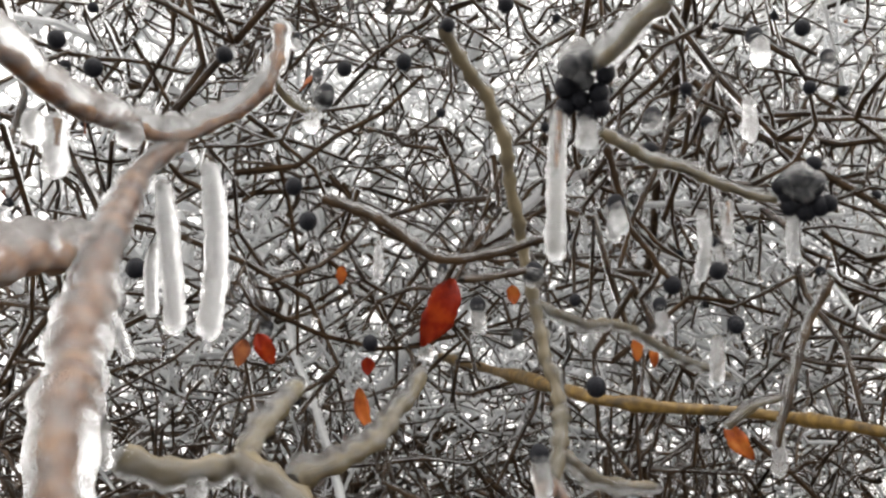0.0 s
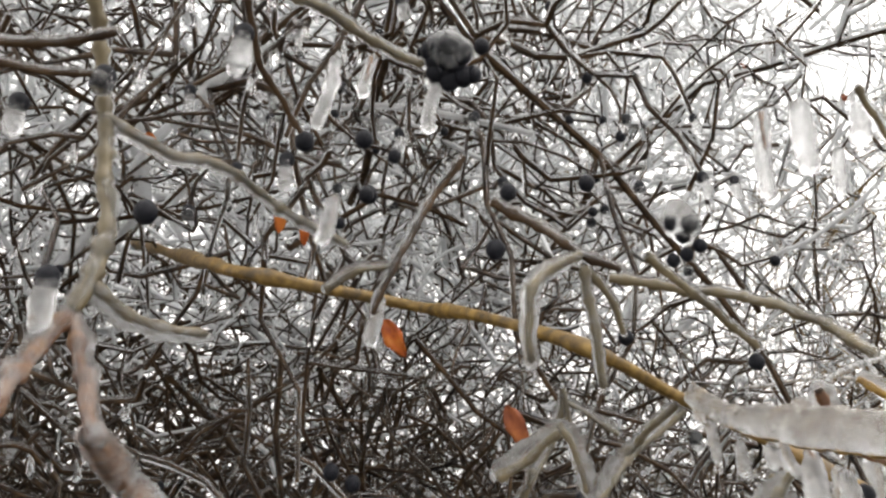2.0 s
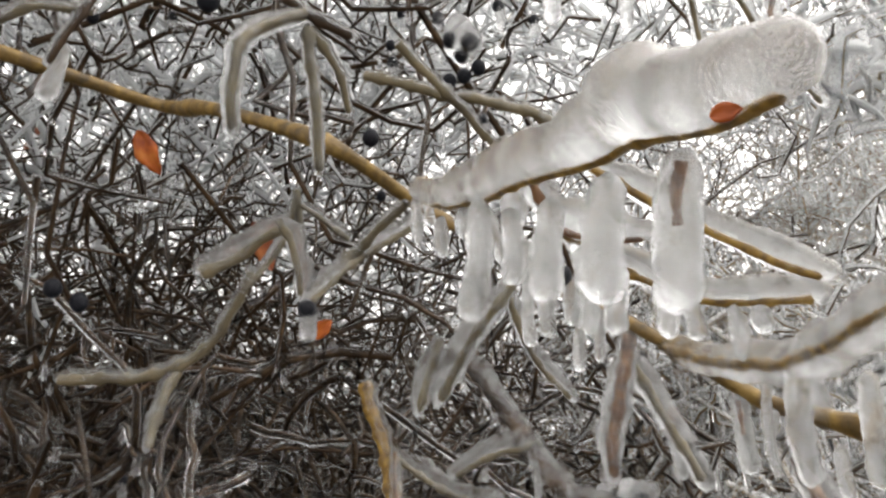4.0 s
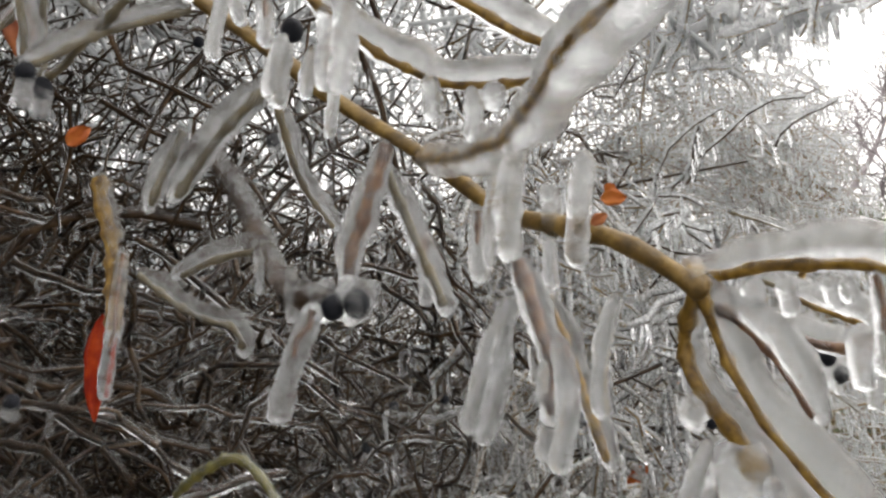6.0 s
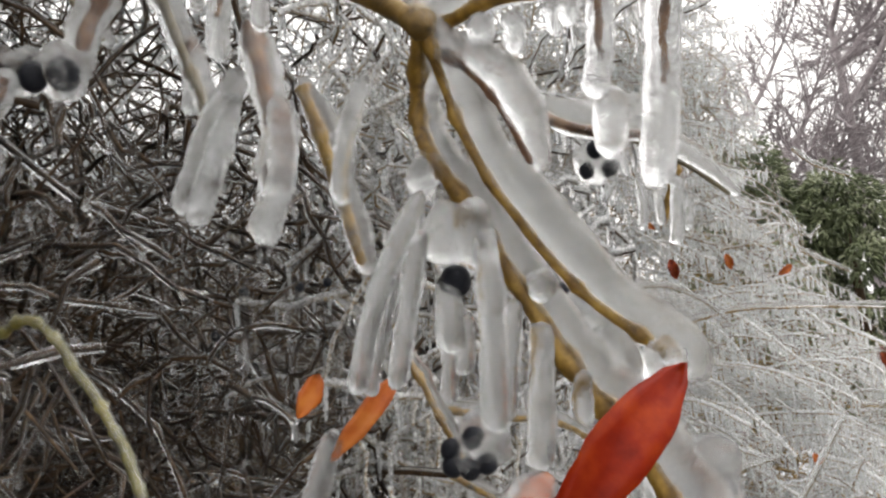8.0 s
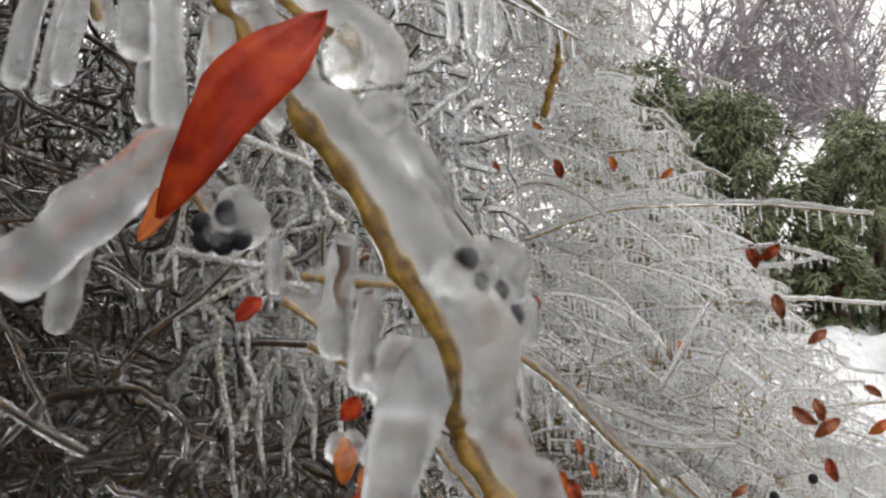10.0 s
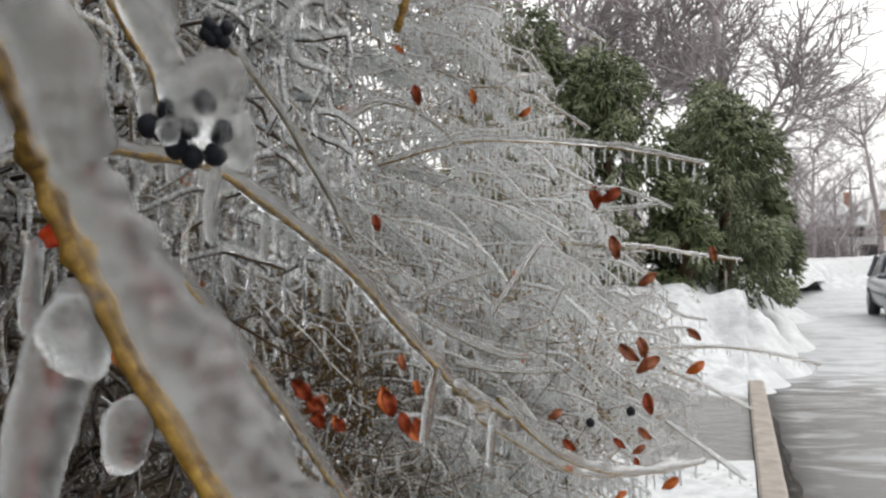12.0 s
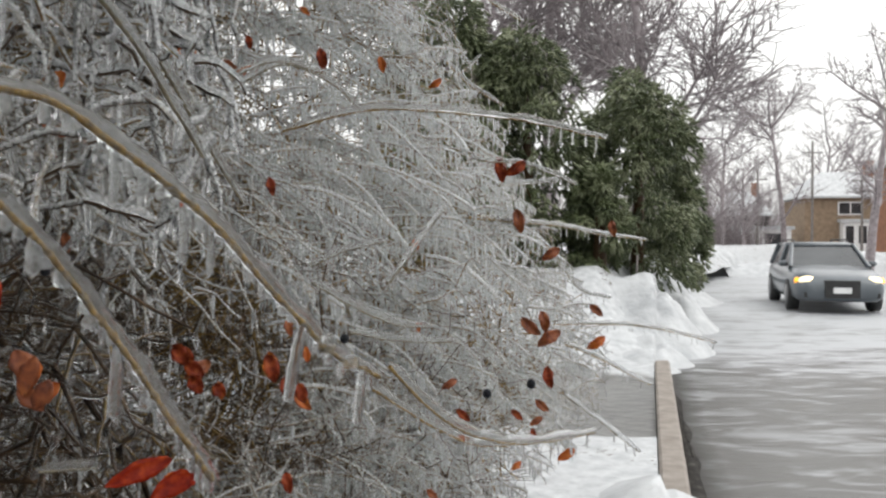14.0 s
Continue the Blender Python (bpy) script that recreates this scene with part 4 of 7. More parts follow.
berry(b, (-0.3418, -0.1936, 1.8419), 0.0041, 0.0081)
b = branch([(-0.3340, -0.2292, 1.8220), (-0.3423, -0.2106, 1.8351), (-0.3415, -0.1937, 1.8422)], 0.0012, 0.0010, ice=0.0004, mat=M_TWIG)
b = branch([(-0.3528, -0.1893, 1.8343), (-0.3589, -0.1633, 1.8336), (-0.3650, -0.1386, 1.8412), (-0.3727, -0.1048, 1.8356), (-0.3775, -0.0735, 1.8332)], 0.0018, 0.0014, ice=0.0009, up=(0, 0, -0.8), mat=M_STEM)
b = branch([(-0.2012, -0.2219, 1.8243), (-0.2112, -0.2242, 1.8264), (-0.2217, -0.2245, 1.8268), (-0.2307, -0.2275, 1.8292)], 0.0018, 0.0016, ice=0.0022, up=(0, 0, 0.3), mat=M_STEM, label="twig under thick ice with a cluster of berries")
berry(b, (-0.2336, -0.2334, 1.8302), 0.0033)
berry(b, (-0.2307, -0.2240, 1.8274), 0.0033)
berry(b, (-0.2351, -0.2293, 1.8272), 0.0033)
berry(b, (-0.2388, -0.2332, 1.8265), 0.0033)
berry(b, (-0.2356, -0.2238, 1.8240), 0.0033)
berry(b, (-0.2397, -0.2284, 1.8235), 0.0033)
berry(b, (-0.2383, -0.2224, 1.8212), 0.0033)
berry(b, (-0.2429, -0.2316, 1.8227), 0.0033)
berry(b, (-0.2412, -0.2251, 1.8207), 0.0033)
berry(b, (-0.2309, -0.2301, 1.8304), 0.0033)
ice_lump(b, (-0.2325, -0.2300, 1.8318), 0.0081)
icicle(b, (-0.2442, -0.2328, 1.8224), (-0.2482, -0.2390, 1.7656), 0.0033)
icicle(b, (-0.2418, -0.2249, 1.8201), (-0.2428, -0.2262, 1.8044), 0.0040)
b = branch([(-0.3254, -0.1568, 1.9247), (-0.3301, -0.1288, 1.9172), (-0.3294, -0.1082, 1.9173), (-0.3303, -0.0841, 1.9120), (-0.3213, -0.0654, 1.9019)], 0.0022, 0.0016, ice=0.0011, up=(0, 0, 0.5), mat=M_STEM)
berry(b, (-0.3154, -0.0651, 1.9063), 0.0051)
berry(b, (-0.3136, -0.0583, 1.9011), 0.0051)
berry(b, (-0.3193, -0.0599, 1.8981), 0.0051)
berry(b, (-0.3073, -0.0546, 1.9022), 0.0051)
berry(b, (-0.3173, -0.0545, 1.8942), 0.0051)
berry(b, (-0.3166, -0.0621, 1.9025), 0.0051)
berry(b, (-0.3118, -0.0505, 1.8944), 0.0051)
berry(b, (-0.3088, -0.0594, 1.9059), 0.0051)
icicle(b, (-0.3220, -0.0576, 1.8936), (-0.3276, -0.0618, 1.8669), 0.0039)
ice_lump(b, (-0.3094, -0.0587, 1.9047), 0.0105)
berry(b, (-0.3085, -0.0477, 1.8941), 0.0042)
berry(b, (-0.3704, -0.3349, 1.9621), 0.0044)
berry(b, (-0.3748, -0.2847, 1.8715), 0.0043)
berry(b, (-0.3682, -0.2435, 1.9923), 0.0047)
berry(b, (-0.3608, -0.2855, 1.9416), 0.0050, 0.0084)
berry(b, (-0.3716, -0.0987, 1.8777), 0.0048)
berry(b, (-0.3455, -0.1423, 1.8985), 0.0045, 0.0196)
berry(b, (-0.3387, -0.1745, 1.7886), 0.0040)
berry(b, (-0.3322, -0.0137, 1.9546), 0.0046)
berry(b, (-0.3352, -0.1147, 1.9608), 0.0050, 0.0126)
berry(b, (-0.3749, -0.0623, 1.8635), 0.0046)
berry(b, (-0.3762, -0.0624, 1.8990), 0.0048)
berry(b, (-0.5127, -0.2178, 1.9054), 0.0049)
berry(b, (-0.3890, -0.3497, 1.8398), 0.0042)
berry(b, (-0.3016, -0.2143, 1.9667), 0.0042)
berry(b, (-0.4033, -0.3955, 1.9663), 0.0050)
berry(b, (-0.3954, -0.2902, 1.9095), 0.0045)
berry(b, (-0.3005, -0.0591, 2.0118), 0.0049, 0.0175)
berry(b, (-0.2887, -0.0259, 1.9921), 0.0042, 0.0105)
berry(b, (-0.2850, -0.0408, 2.0060), 0.0046)
berry(b, (-0.3943, -0.4136, 1.9699), 0.0047)
berry(b, (-0.4109, -0.2674, 2.0278), 0.0049)
berry(b, (-0.3535, -0.1064, 1.9557), 0.0045)
berry(b, (-0.4123, -0.2058, 2.0125), 0.0032)
berry(b, (-0.3772, -0.1047, 1.8680), 0.0038, 0.0177)
b = branch([(-0.3296, -0.1524, 1.9187), (-0.3541, -0.1312, 1.8979), (-0.3651, -0.1135, 1.8892), (-0.3707, -0.0990, 1.8789)], 0.0016, 0.0012, ice=0.0003, mat=M_TWIG)
b = branch([(-0.3309, -0.0394, 1.8646), (-0.3438, -0.0497, 1.8447), (-0.3516, -0.0647, 1.8131), (-0.3601, -0.0727, 1.7885)], 0.0016, 0.0012, ice=0.0006, mat=M_TWIG)
icicle(b, (-0.3289, -0.1083, 1.8869), (-0.3350, -0.1146, 1.8498), 0.0036)
icicle(b, (-0.3586, -0.0916, 1.8390), (-0.3620, -0.0964, 1.8155), 0.0039)
icicle(b, (-0.3057, -0.0773, 1.9538), (-0.3111, -0.0816, 1.9275), 0.0047)
icicle(b, (-0.3639, -0.0675, 1.7991), (-0.3679, -0.0712, 1.7777), 0.0039)
icicle(b, (-0.3294, -0.0881, 1.9005), (-0.3331, -0.0923, 1.8771), 0.0032)
icicle(b, (-0.3496, -0.1423, 1.8946), (-0.3513, -0.1433, 1.8779), 0.0042)
icicle(b, (-0.4174, -0.2407, 1.9042), (-0.4167, -0.2407, 1.8780), 0.0029)
icicle(b, (-0.2832, -0.0819, 1.9704), (-0.2847, -0.0839, 1.9556), 0.0054)
b = branch([(-0.3691, -0.0894, 1.7997), (-0.3577, -0.0809, 1.8051), (-0.3535, -0.0643, 1.8099)], 0.0013, 0.0010, ice=0.0013, mat=M_STEM)
leaf(b, (-0.5663, -0.2808, 1.9329), (-0.5747, -0.2662, 1.9167), 0.0069, (0.85, -0.09, -0.52), M_RED)
leaf(b, (-0.5275, -0.2198, 1.8824), (-0.5375, -0.2090, 1.8589), 0.0049, (0.86, -0.22, -0.47), M_ORANGE)
leaf(b, (-0.5174, -0.2180, 1.8981), (-0.5229, -0.2160, 1.8884), 0.0046, (0.83, -0.22, -0.51), M_RED)
leaf(b, (-0.5684, -0.2269, 2.0048), (-0.5771, -0.2253, 1.9931), 0.0042, (0.78, -0.17, -0.60), M_ORANGE)
leaf(b, (-0.4640, -0.1424, 1.9327), (-0.4700, -0.1387, 1.9227), 0.0046, (0.72, -0.37, -0.58), M_ORANGE)
leaf(b, (-0.5358, 0.0580, 1.9046), (-0.5360, 0.0747, 1.8786), 0.0076, (0.68, -0.62, -0.40), M_ORANGE)
leaf(b, (-0.4460, -0.0707, 1.8989), (-0.4539, -0.0685, 1.8861), 0.0039, (0.69, -0.51, -0.51), M_ORANGE)
leaf(b, (-0.6115, -0.2837, 1.9557), (-0.6223, -0.2856, 1.9381), 0.0063, (0.85, -0.07, -0.52), M_RUSTLEAF)
leaf(b, (-0.4213, 0.0935, 1.7396), (-0.4128, 0.0983, 1.7476), 0.0044, (0.67, -0.67, -0.30), M_ORANGE)
leaf(b, (-0.4659, -0.0441, 1.9100), (-0.4739, -0.0420, 1.8978), 0.0032, (0.71, -0.44, -0.54), M_ORANGE)
leaf(b, (-0.4398, 0.0717, 1.8054), (-0.4400, 0.0834, 1.7799), 0.0063, (0.65, -0.69, -0.32), M_RUSTLEAF)
# main ochre branch that crosses the view
main = branch([(-0.9017, -0.0248, 2.1610), (-0.6459, -0.0497, 1.9850), (-0.4731, -0.0792, 1.8687), (-0.4601, 0.0178, 1.8674), (-0.4007, 0.0185, 1.8318), (-0.3601, 0.0214, 1.8032), (-0.3226, 0.0260, 1.7732), (-0.3198, 0.0593, 1.7656), (-0.2948, 0.0714, 1.7393), (-0.2698, 0.0837, 1.7111), (-0.2494, 0.0855, 1.6910), (-0.2241, 0.0813, 1.6676), (-0.2083, 0.0775, 1.6541), (-0.1904, 0.0699, 1.6437), (-0.1768, 0.0649, 1.6353), (-0.1650, 0.0608, 1.6266), (-0.1564, 0.0562, 1.6194)], 0.0044, 0.0022, mat=M_MAIN, label="main ochre branch, glazed and hung with icicles")
b = branch([(-0.2948, 0.0314, 1.7446), (-0.2628, 0.0015, 1.7182), (-0.2363, -0.0180, 1.7013), (-0.2128, -0.0389, 1.6873), (-0.1999, -0.0488, 1.6807), (-0.1838, -0.0593, 1.6726), (-0.1712, -0.0701, 1.6656), (-0.1615, -0.0799, 1.6582), (-0.1534, -0.0880, 1.6529), (-0.1471, -0.0932, 1.6493)], 0.0012, 0.0009, ice=0.0020, ice1=0.0060, up=(-0.2, 0.2, 1), mat=M_OCHRE, label="thin ochre shoot under a thick ridge of ice")
icicle(b, (-0.2205, -0.0388, 1.6857), (-0.2246, -0.0418, 1.6607), 0.0036)
icicle(b, (-0.2122, -0.0402, 1.6802), (-0.2142, -0.0409, 1.6655), 0.0029)
icicle(b, (-0.2210, -0.0183, 1.6800), (-0.2244, -0.0205, 1.6593), 0.0020)
icicle(b, (-0.1984, -0.0474, 1.6740), (-0.2016, -0.0492, 1.6560), 0.0036)
icicle(b, (-0.2154, -0.0108, 1.6656), (-0.2177, -0.0122, 1.6531), 0.0018)
icicle(b, (-0.1955, -0.0384, 1.6720), (-0.1995, -0.0403, 1.6509), 0.0021)
icicle(b, (-0.1803, -0.0617, 1.6652), (-0.1838, -0.0635, 1.6470), 0.0042)
icicle(b, (-0.1814, -0.0409, 1.6620), (-0.1842, -0.0418, 1.6452), 0.0020)
icicle(b, (-0.1636, -0.0754, 1.6566), (-0.1680, -0.0766, 1.6378), 0.0036)
icicle(b, (-0.2676, -0.0025, 1.7194), (-0.2683, -0.0027, 1.7060), 0.0023)
icicle(b, (-0.2583, -0.0037, 1.7089), (-0.2593, -0.0038, 1.6980), 0.0027)
icicle(b, (-0.2423, -0.0150, 1.7008), (-0.2430, -0.0153, 1.6944), 0.0028)
leaf(b, (-0.1534, -0.0931, 1.6508), (-0.1502, -0.0929, 1.6503), 0.0011, (0.5, -0.8, -0.3), M_ORANGE)
# forked twigs under the main branch
b = branch([(-0.3120, -0.0433, 1.8250), (-0.3011, -0.0317, 1.8108), (-0.2912, -0.0216, 1.7949), (-0.2842, -0.0082, 1.7879)], 0.0018, 0.0014, ice=0.0006, mat=M_TWIG)
b = branch([(-0.2912, -0.0216, 1.7949), (-0.2985, -0.0315, 1.7891), (-0.3042, -0.0380, 1.7810), (-0.3088, -0.0377, 1.7686), (-0.3146, -0.0341, 1.7560)], 0.0014, 0.0012, ice=0.0024, up=(0, 0, 0.1), mat=M_STEM)
b = branch([(-0.2913, -0.0201, 1.7902), (-0.2961, -0.0146, 1.7784), (-0.3022, -0.0081, 1.7627), (-0.3083, -0.0032, 1.7488)], 0.0014, 0.0012, ice=0.0011, up=(0, 0, 0.1), mat=M_STEM)
b = branch([(-0.2911, -0.0182, 1.7885), (-0.2921, -0.0070, 1.7794), (-0.2954, 0.0005, 1.7673)], 0.0013, 0.0010, ice=0.0008, mat=M_STEM)
b = branch([(-0.2968, 0.0318, 1.8141), (-0.2928, 0.0603, 1.7970), (-0.2909, 0.0922, 1.7808)], 0.0017, 0.0013, ice=0.0008, mat=M_STEM)
b = branch([(-0.3298, 0.0474, 1.8250), (-0.2948, 0.0732, 1.8061), (-0.2699, 0.0789, 1.7891), (-0.2531, 0.0794, 1.7706), (-0.2378, 0.0729, 1.7499)], 0.0020, 0.0017, ice=0.0004, mat=M_STEM)
b = branch([(-0.3593, 0.0318, 1.7750), (-0.3670, 0.0394, 1.7515), (-0.3697, 0.0447, 1.7314)], 0.0013, 0.0010, ice=0.0008, up=(0, 0, 0.1), mat=M_STEM)
b = branch([(-0.3042, 0.0364, 1.7475), (-0.3331, 0.0386, 1.7392), (-0.3644, 0.0429, 1.7307)], 0.0014, 0.0011, ice=0.0009, up=(0, 0, 0.6), mat=M_STEM)
b = branch([(-0.3607, 0.0327, 1.7717), (-0.3703, 0.0316, 1.7535), (-0.3776, 0.0189, 1.7340)], 0.0013, 0.0010, ice=0.0009, mat=M_STEM)
b = branch([(-0.3587, 0.0339, 1.7685), (-0.3406, 0.0410, 1.7488)], 0.0012, 0.0010, ice=0.0010, mat=M_STEM)
berry(b, (-0.3672, 0.0419, 1.7271), 0.0041, 0.0126)
b = branch([(-0.4494, -0.0181, 1.7101), (-0.4296, -0.0031, 1.7075), (-0.4096, 0.0083, 1.7075), (-0.3910, 0.0177, 1.7214), (-0.3755, 0.0211, 1.7401)], 0.0020, 0.0015, ice=0.0008, mat=M_STEM)
b = branch([(-0.4092, 0.0095, 1.7064), (-0.4111, 0.0039, 1.6924), (-0.4113, 0.0002, 1.6767)], 0.0018, 0.0014, ice=0.0008, mat=M_STEM)
berry(b, (-0.3306, 0.1170, 1.8834), 0.0041)
berry(b, (-0.3232, 0.1235, 1.8813), 0.0041)
berry(b, (-0.3294, 0.1238, 1.8764), 0.0041)
berry(b, (-0.3251, 0.1317, 1.8699), 0.0041)
berry(b, (-0.3331, 0.1288, 1.8675), 0.0041)
berry(b, (-0.3403, 0.1251, 1.8662), 0.0041)
berry(b, (-0.2429, 0.2323, 1.8662), 0.0046)
berry(b, (-0.2398, 0.2364, 1.8605), 0.0046)
berry(b, (-0.2322, 0.2363, 1.8638), 0.0046)
berry(b, (-0.2347, 0.2334, 1.8678), 0.0046)
ice_lump(b, (-0.3281, 0.1242, 1.8854), 0.0128)
ice_lump(b, (-0.2357, 0.2376, 1.8703), 0.0142)
berry(b, (-0.3162, -0.0419, 1.8049), 0.0042)
berry(b, (-0.3706, -0.0666, 1.8588), 0.0038)
berry(b, (-0.3270, 0.0426, 1.8806), 0.0045)
berry(b, (-0.3278, 0.0458, 1.7915), 0.0037)
berry(b, (-0.2945, 0.0934, 1.7751), 0.0038)
berry(b, (-0.5479, 0.0348, 1.7874), 0.0053)
berry(b, (-0.5519, 0.0216, 1.7942), 0.0053)
berry(b, (-0.3058, -0.0402, 1.8280), 0.0037)
icicle(b, (-0.2697, 0.1457, 1.9345), (-0.2814, 0.1402, 1.8777), 0.0057)
icicle(b, (-0.2526, 0.1549, 1.9315), (-0.2608, 0.1520, 1.8857), 0.0077)
icicle(b, (-0.2506, 0.1771, 1.9066), (-0.2570, 0.1748, 1.8781), 0.0044)
icicle(b, (-0.2302, 0.1839, 1.9375), (-0.2393, 0.1815, 1.9053), 0.0070)
icicle(b, (-0.2018, 0.2688, 1.9167), (-0.2114, 0.2672, 1.8800), 0.0077)
icicle(b, (-0.2652, 0.2707, 1.8919), (-0.2744, 0.2677, 1.8577), 0.0058)
b = branch([(-0.2180, 0.1420, 1.9115), (-0.2202, 0.1575, 1.8927), (-0.2209, 0.1709, 1.8749), (-0.2273, 0.1876, 1.8478)], 0.0015, 0.0010, ice=0.0013, mat=M_STEM)
b = branch([(-0.2208, 0.1939, 1.9283), (-0.2099, 0.2209, 1.8954), (-0.2069, 0.2392, 1.8676), (-0.1942, 0.2586, 1.8354)], 0.0016, 0.0012, ice=0.0025, mat=M_STEM)
# shoots that reach out over the way
b = branch([(-0.2387, 0.0836, 1.6805), (-0.2199, 0.0653, 1.6690), (-0.1946, 0.0403, 1.6562), (-0.1821, 0.0258, 1.6520), (-0.1614, -0.0012, 1.6496), (-0.1482, -0.0133, 1.6493), (-0.1397, -0.0213, 1.6491), (-0.1338, -0.0281, 1.6473)], 0.0011, 0.0007, ice=0.0032, ice1=0.0054, up=(0.1, 0.4, 0.1), mat=M_OCHRE, label="thin ochre shoot in a thick rounded sleeve of ice")
icicle(b, (-0.1862, 0.0337, 1.6514), (-0.1893, 0.0323, 1.6250), 0.0037)
icicle(b, (-0.1726, 0.0392, 1.6468), (-0.1767, 0.0377, 1.6223), 0.0032)
icicle(b, (-0.1863, 0.0503, 1.6329), (-0.1872, 0.0503, 1.6220), 0.0024)
icicle(b, (-0.2031, 0.0625, 1.6479), (-0.2054, 0.0621, 1.6419), 0.0023)
icicle(b, (-0.1992, 0.0509, 1.6535), (-0.2019, 0.0498, 1.6300), 0.0019)
icicle(b, (-0.1990, 0.0409, 1.6722), (-0.2001, 0.0404, 1.6587), 0.0031)
icicle(b, (-0.2096, 0.0396, 1.6781), (-0.2098, 0.0399, 1.6667), 0.0030)
icicle(b, (-0.1914, 0.0362, 1.6682), (-0.1915, 0.0365, 1.6624), 0.0035)
leaf(b, (-0.1688, 0.0386, 1.6377), (-0.1666, 0.0386, 1.6391), 0.0016, (0.19, -0.94, -0.28), M_ORANGE)
b = branch([(-0.2437, 0.0273, 1.7148), (-0.2293, 0.0384, 1.6959), (-0.2210, 0.0418, 1.6890), (-0.2057, 0.0429, 1.6772), (-0.1795, 0.0396, 1.6689)], 0.0011, 0.0011, ice=0.0032, up=(-0.2, 0.4, 1), mat=M_OCHRE)
b = branch([(-0.2224, 0.0130, 1.7205), (-0.2171, 0.0148, 1.7137), (-0.2042, 0.0218, 1.6990), (-0.1913, 0.0270, 1.6856), (-0.1790, 0.0288, 1.6748), (-0.1735, 0.0288, 1.6708)], 0.0012, 0.0011, ice=0.0030, up=(-0.2, 0.4, 1), mat=M_OCHRE)
b = branch([(-0.2241, -0.0112, 1.7125), (-0.2281, 0.0004, 1.7053), (-0.2269, 0.0076, 1.6974), (-0.2175, 0.0131, 1.6922), (-0.2084, 0.0134, 1.6893)], 0.0013, 0.0010, ice=0.0040, up=(0, 0, 1), mat=M_RUST)
icicle(b, (-0.2576, 0.0206, 1.7177), (-0.2557, 0.0222, 1.7013), 0.0027)
icicle(b, (-0.2510, 0.0255, 1.7084), (-0.2506, 0.0255, 1.6946), 0.0030)
icicle(b, (-0.2455, 0.0281, 1.7004), (-0.2478, 0.0270, 1.6766), 0.0029)
icicle(b, (-0.2392, 0.0307, 1.6924), (-0.2413, 0.0299, 1.6787), 0.0028)
icicle(b, (-0.2191, 0.0161, 1.6923), (-0.2212, 0.0152, 1.6676), 0.0040)
icicle(b, (-0.2343, 0.0335, 1.6817), (-0.2361, 0.0330, 1.6668), 0.0022)
icicle(b, (-0.2365, 0.0004, 1.7155), (-0.2364, 0.0008, 1.7000), 0.0041)
icicle(b, (-0.2999, 0.0454, 1.7562), (-0.3005, 0.0448, 1.7397), 0.0027)
icicle(b, (-0.2358, 0.0318, 1.7041), (-0.2362, 0.0315, 1.6798), 0.0032)
berry(b, (-0.2337, 0.0152, 1.6883), 0.0029)
b = branch([(-0.3225, 0.0781, 1.7038), (-0.3006, 0.0766, 1.6721), (-0.2795, 0.0622, 1.6476), (-0.2646, 0.0539, 1.6343), (-0.2524, 0.0543, 1.6308)], 0.0020, 0.0017, ice=0.0016, mat=M_TWIG, label="dark twig ending in two ice-bound berries")
berry(b, (-0.2511, 0.0542, 1.6295), 0.0034)
berry(b, (-0.2453, 0.0575, 1.6301), 0.0034)
ice_lump(b, (-0.2467, 0.0588, 1.6313), 0.0074)
ice_lump(b, (-0.2553, 0.0545, 1.6321), 0.0057)
icicle(b, (-0.2544, 0.0499, 1.6282), (-0.2622, 0.0445, 1.5990), 0.0038)
icicle(b, (-0.2628, 0.0517, 1.6378), (-0.2625, 0.0517, 1.6264), 0.0030)
icicle(b, (-0.2784, 0.0552, 1.6516), (-0.2777, 0.0551, 1.6375), 0.0019)
icicle(b, (-0.3452, 0.0634, 1.6660), (-0.3472, 0.0610, 1.6159), 0.0032)
b = branch([(-0.2822, 0.0645, 1.6541), (-0.2966, 0.0654, 1.6570), (-0.3127, 0.0601, 1.6514)], 0.0013, 0.0010, ice=0.0022, mat=M_STEM)
b = branch([(-0.2498, 0.0840, 1.6885), (-0.2551, 0.0816, 1.6731), (-0.2610, 0.0803, 1.6568), (-0.2634, 0.0802, 1.6441)], 0.0016, 0.0013, ice=0.0030, up=(0, 0, 0.1), mat=M_RUST)
b = branch([(-0.2831, 0.0680, 1.7153), (-0.2992, 0.0635, 1.7016), (-0.3099, 0.0611, 1.6889), (-0.3165, 0.0599, 1.6788)], 0.0014, 0.0012, ice=0.0034, up=(0, 0, 0.3), mat=M_STEM)
b = branch([(-0.3108, 0.0549, 1.6988), (-0.3168, 0.0547, 1.6888), (-0.3231, 0.0547, 1.6764)], 0.0012, 0.0010, ice=0.0030, up=(0, 0, 0.3), mat=M_STEM)
b = branch([(-0.3543, 0.0584, 1.6948), (-0.3492, 0.0618, 1.6665), (-0.3505, 0.0660, 1.6407)], 0.0022, 0.0020, ice=0.0008, mat=M_OCHRE)
leaf(b, (-0.3689, 0.0761, 1.6509), (-0.3732, 0.0793, 1.6121), 0.0041, (0.74, -0.66, -0.14), M_RED)
b = branch([(-0.3209, 0.0652, 1.7558), (-0.3335, 0.0377, 1.7351), (-0.3389, 0.0197, 1.7163)], 0.0014, 0.0012, ice=0.0022, mat=M_STEM)
b = branch([(-0.3481, 0.0130, 1.7510), (-0.3467, 0.0186, 1.7377), (-0.3478, 0.0218, 1.7220)], 0.0015, 0.0012, ice=0.0022, mat=M_STEM)
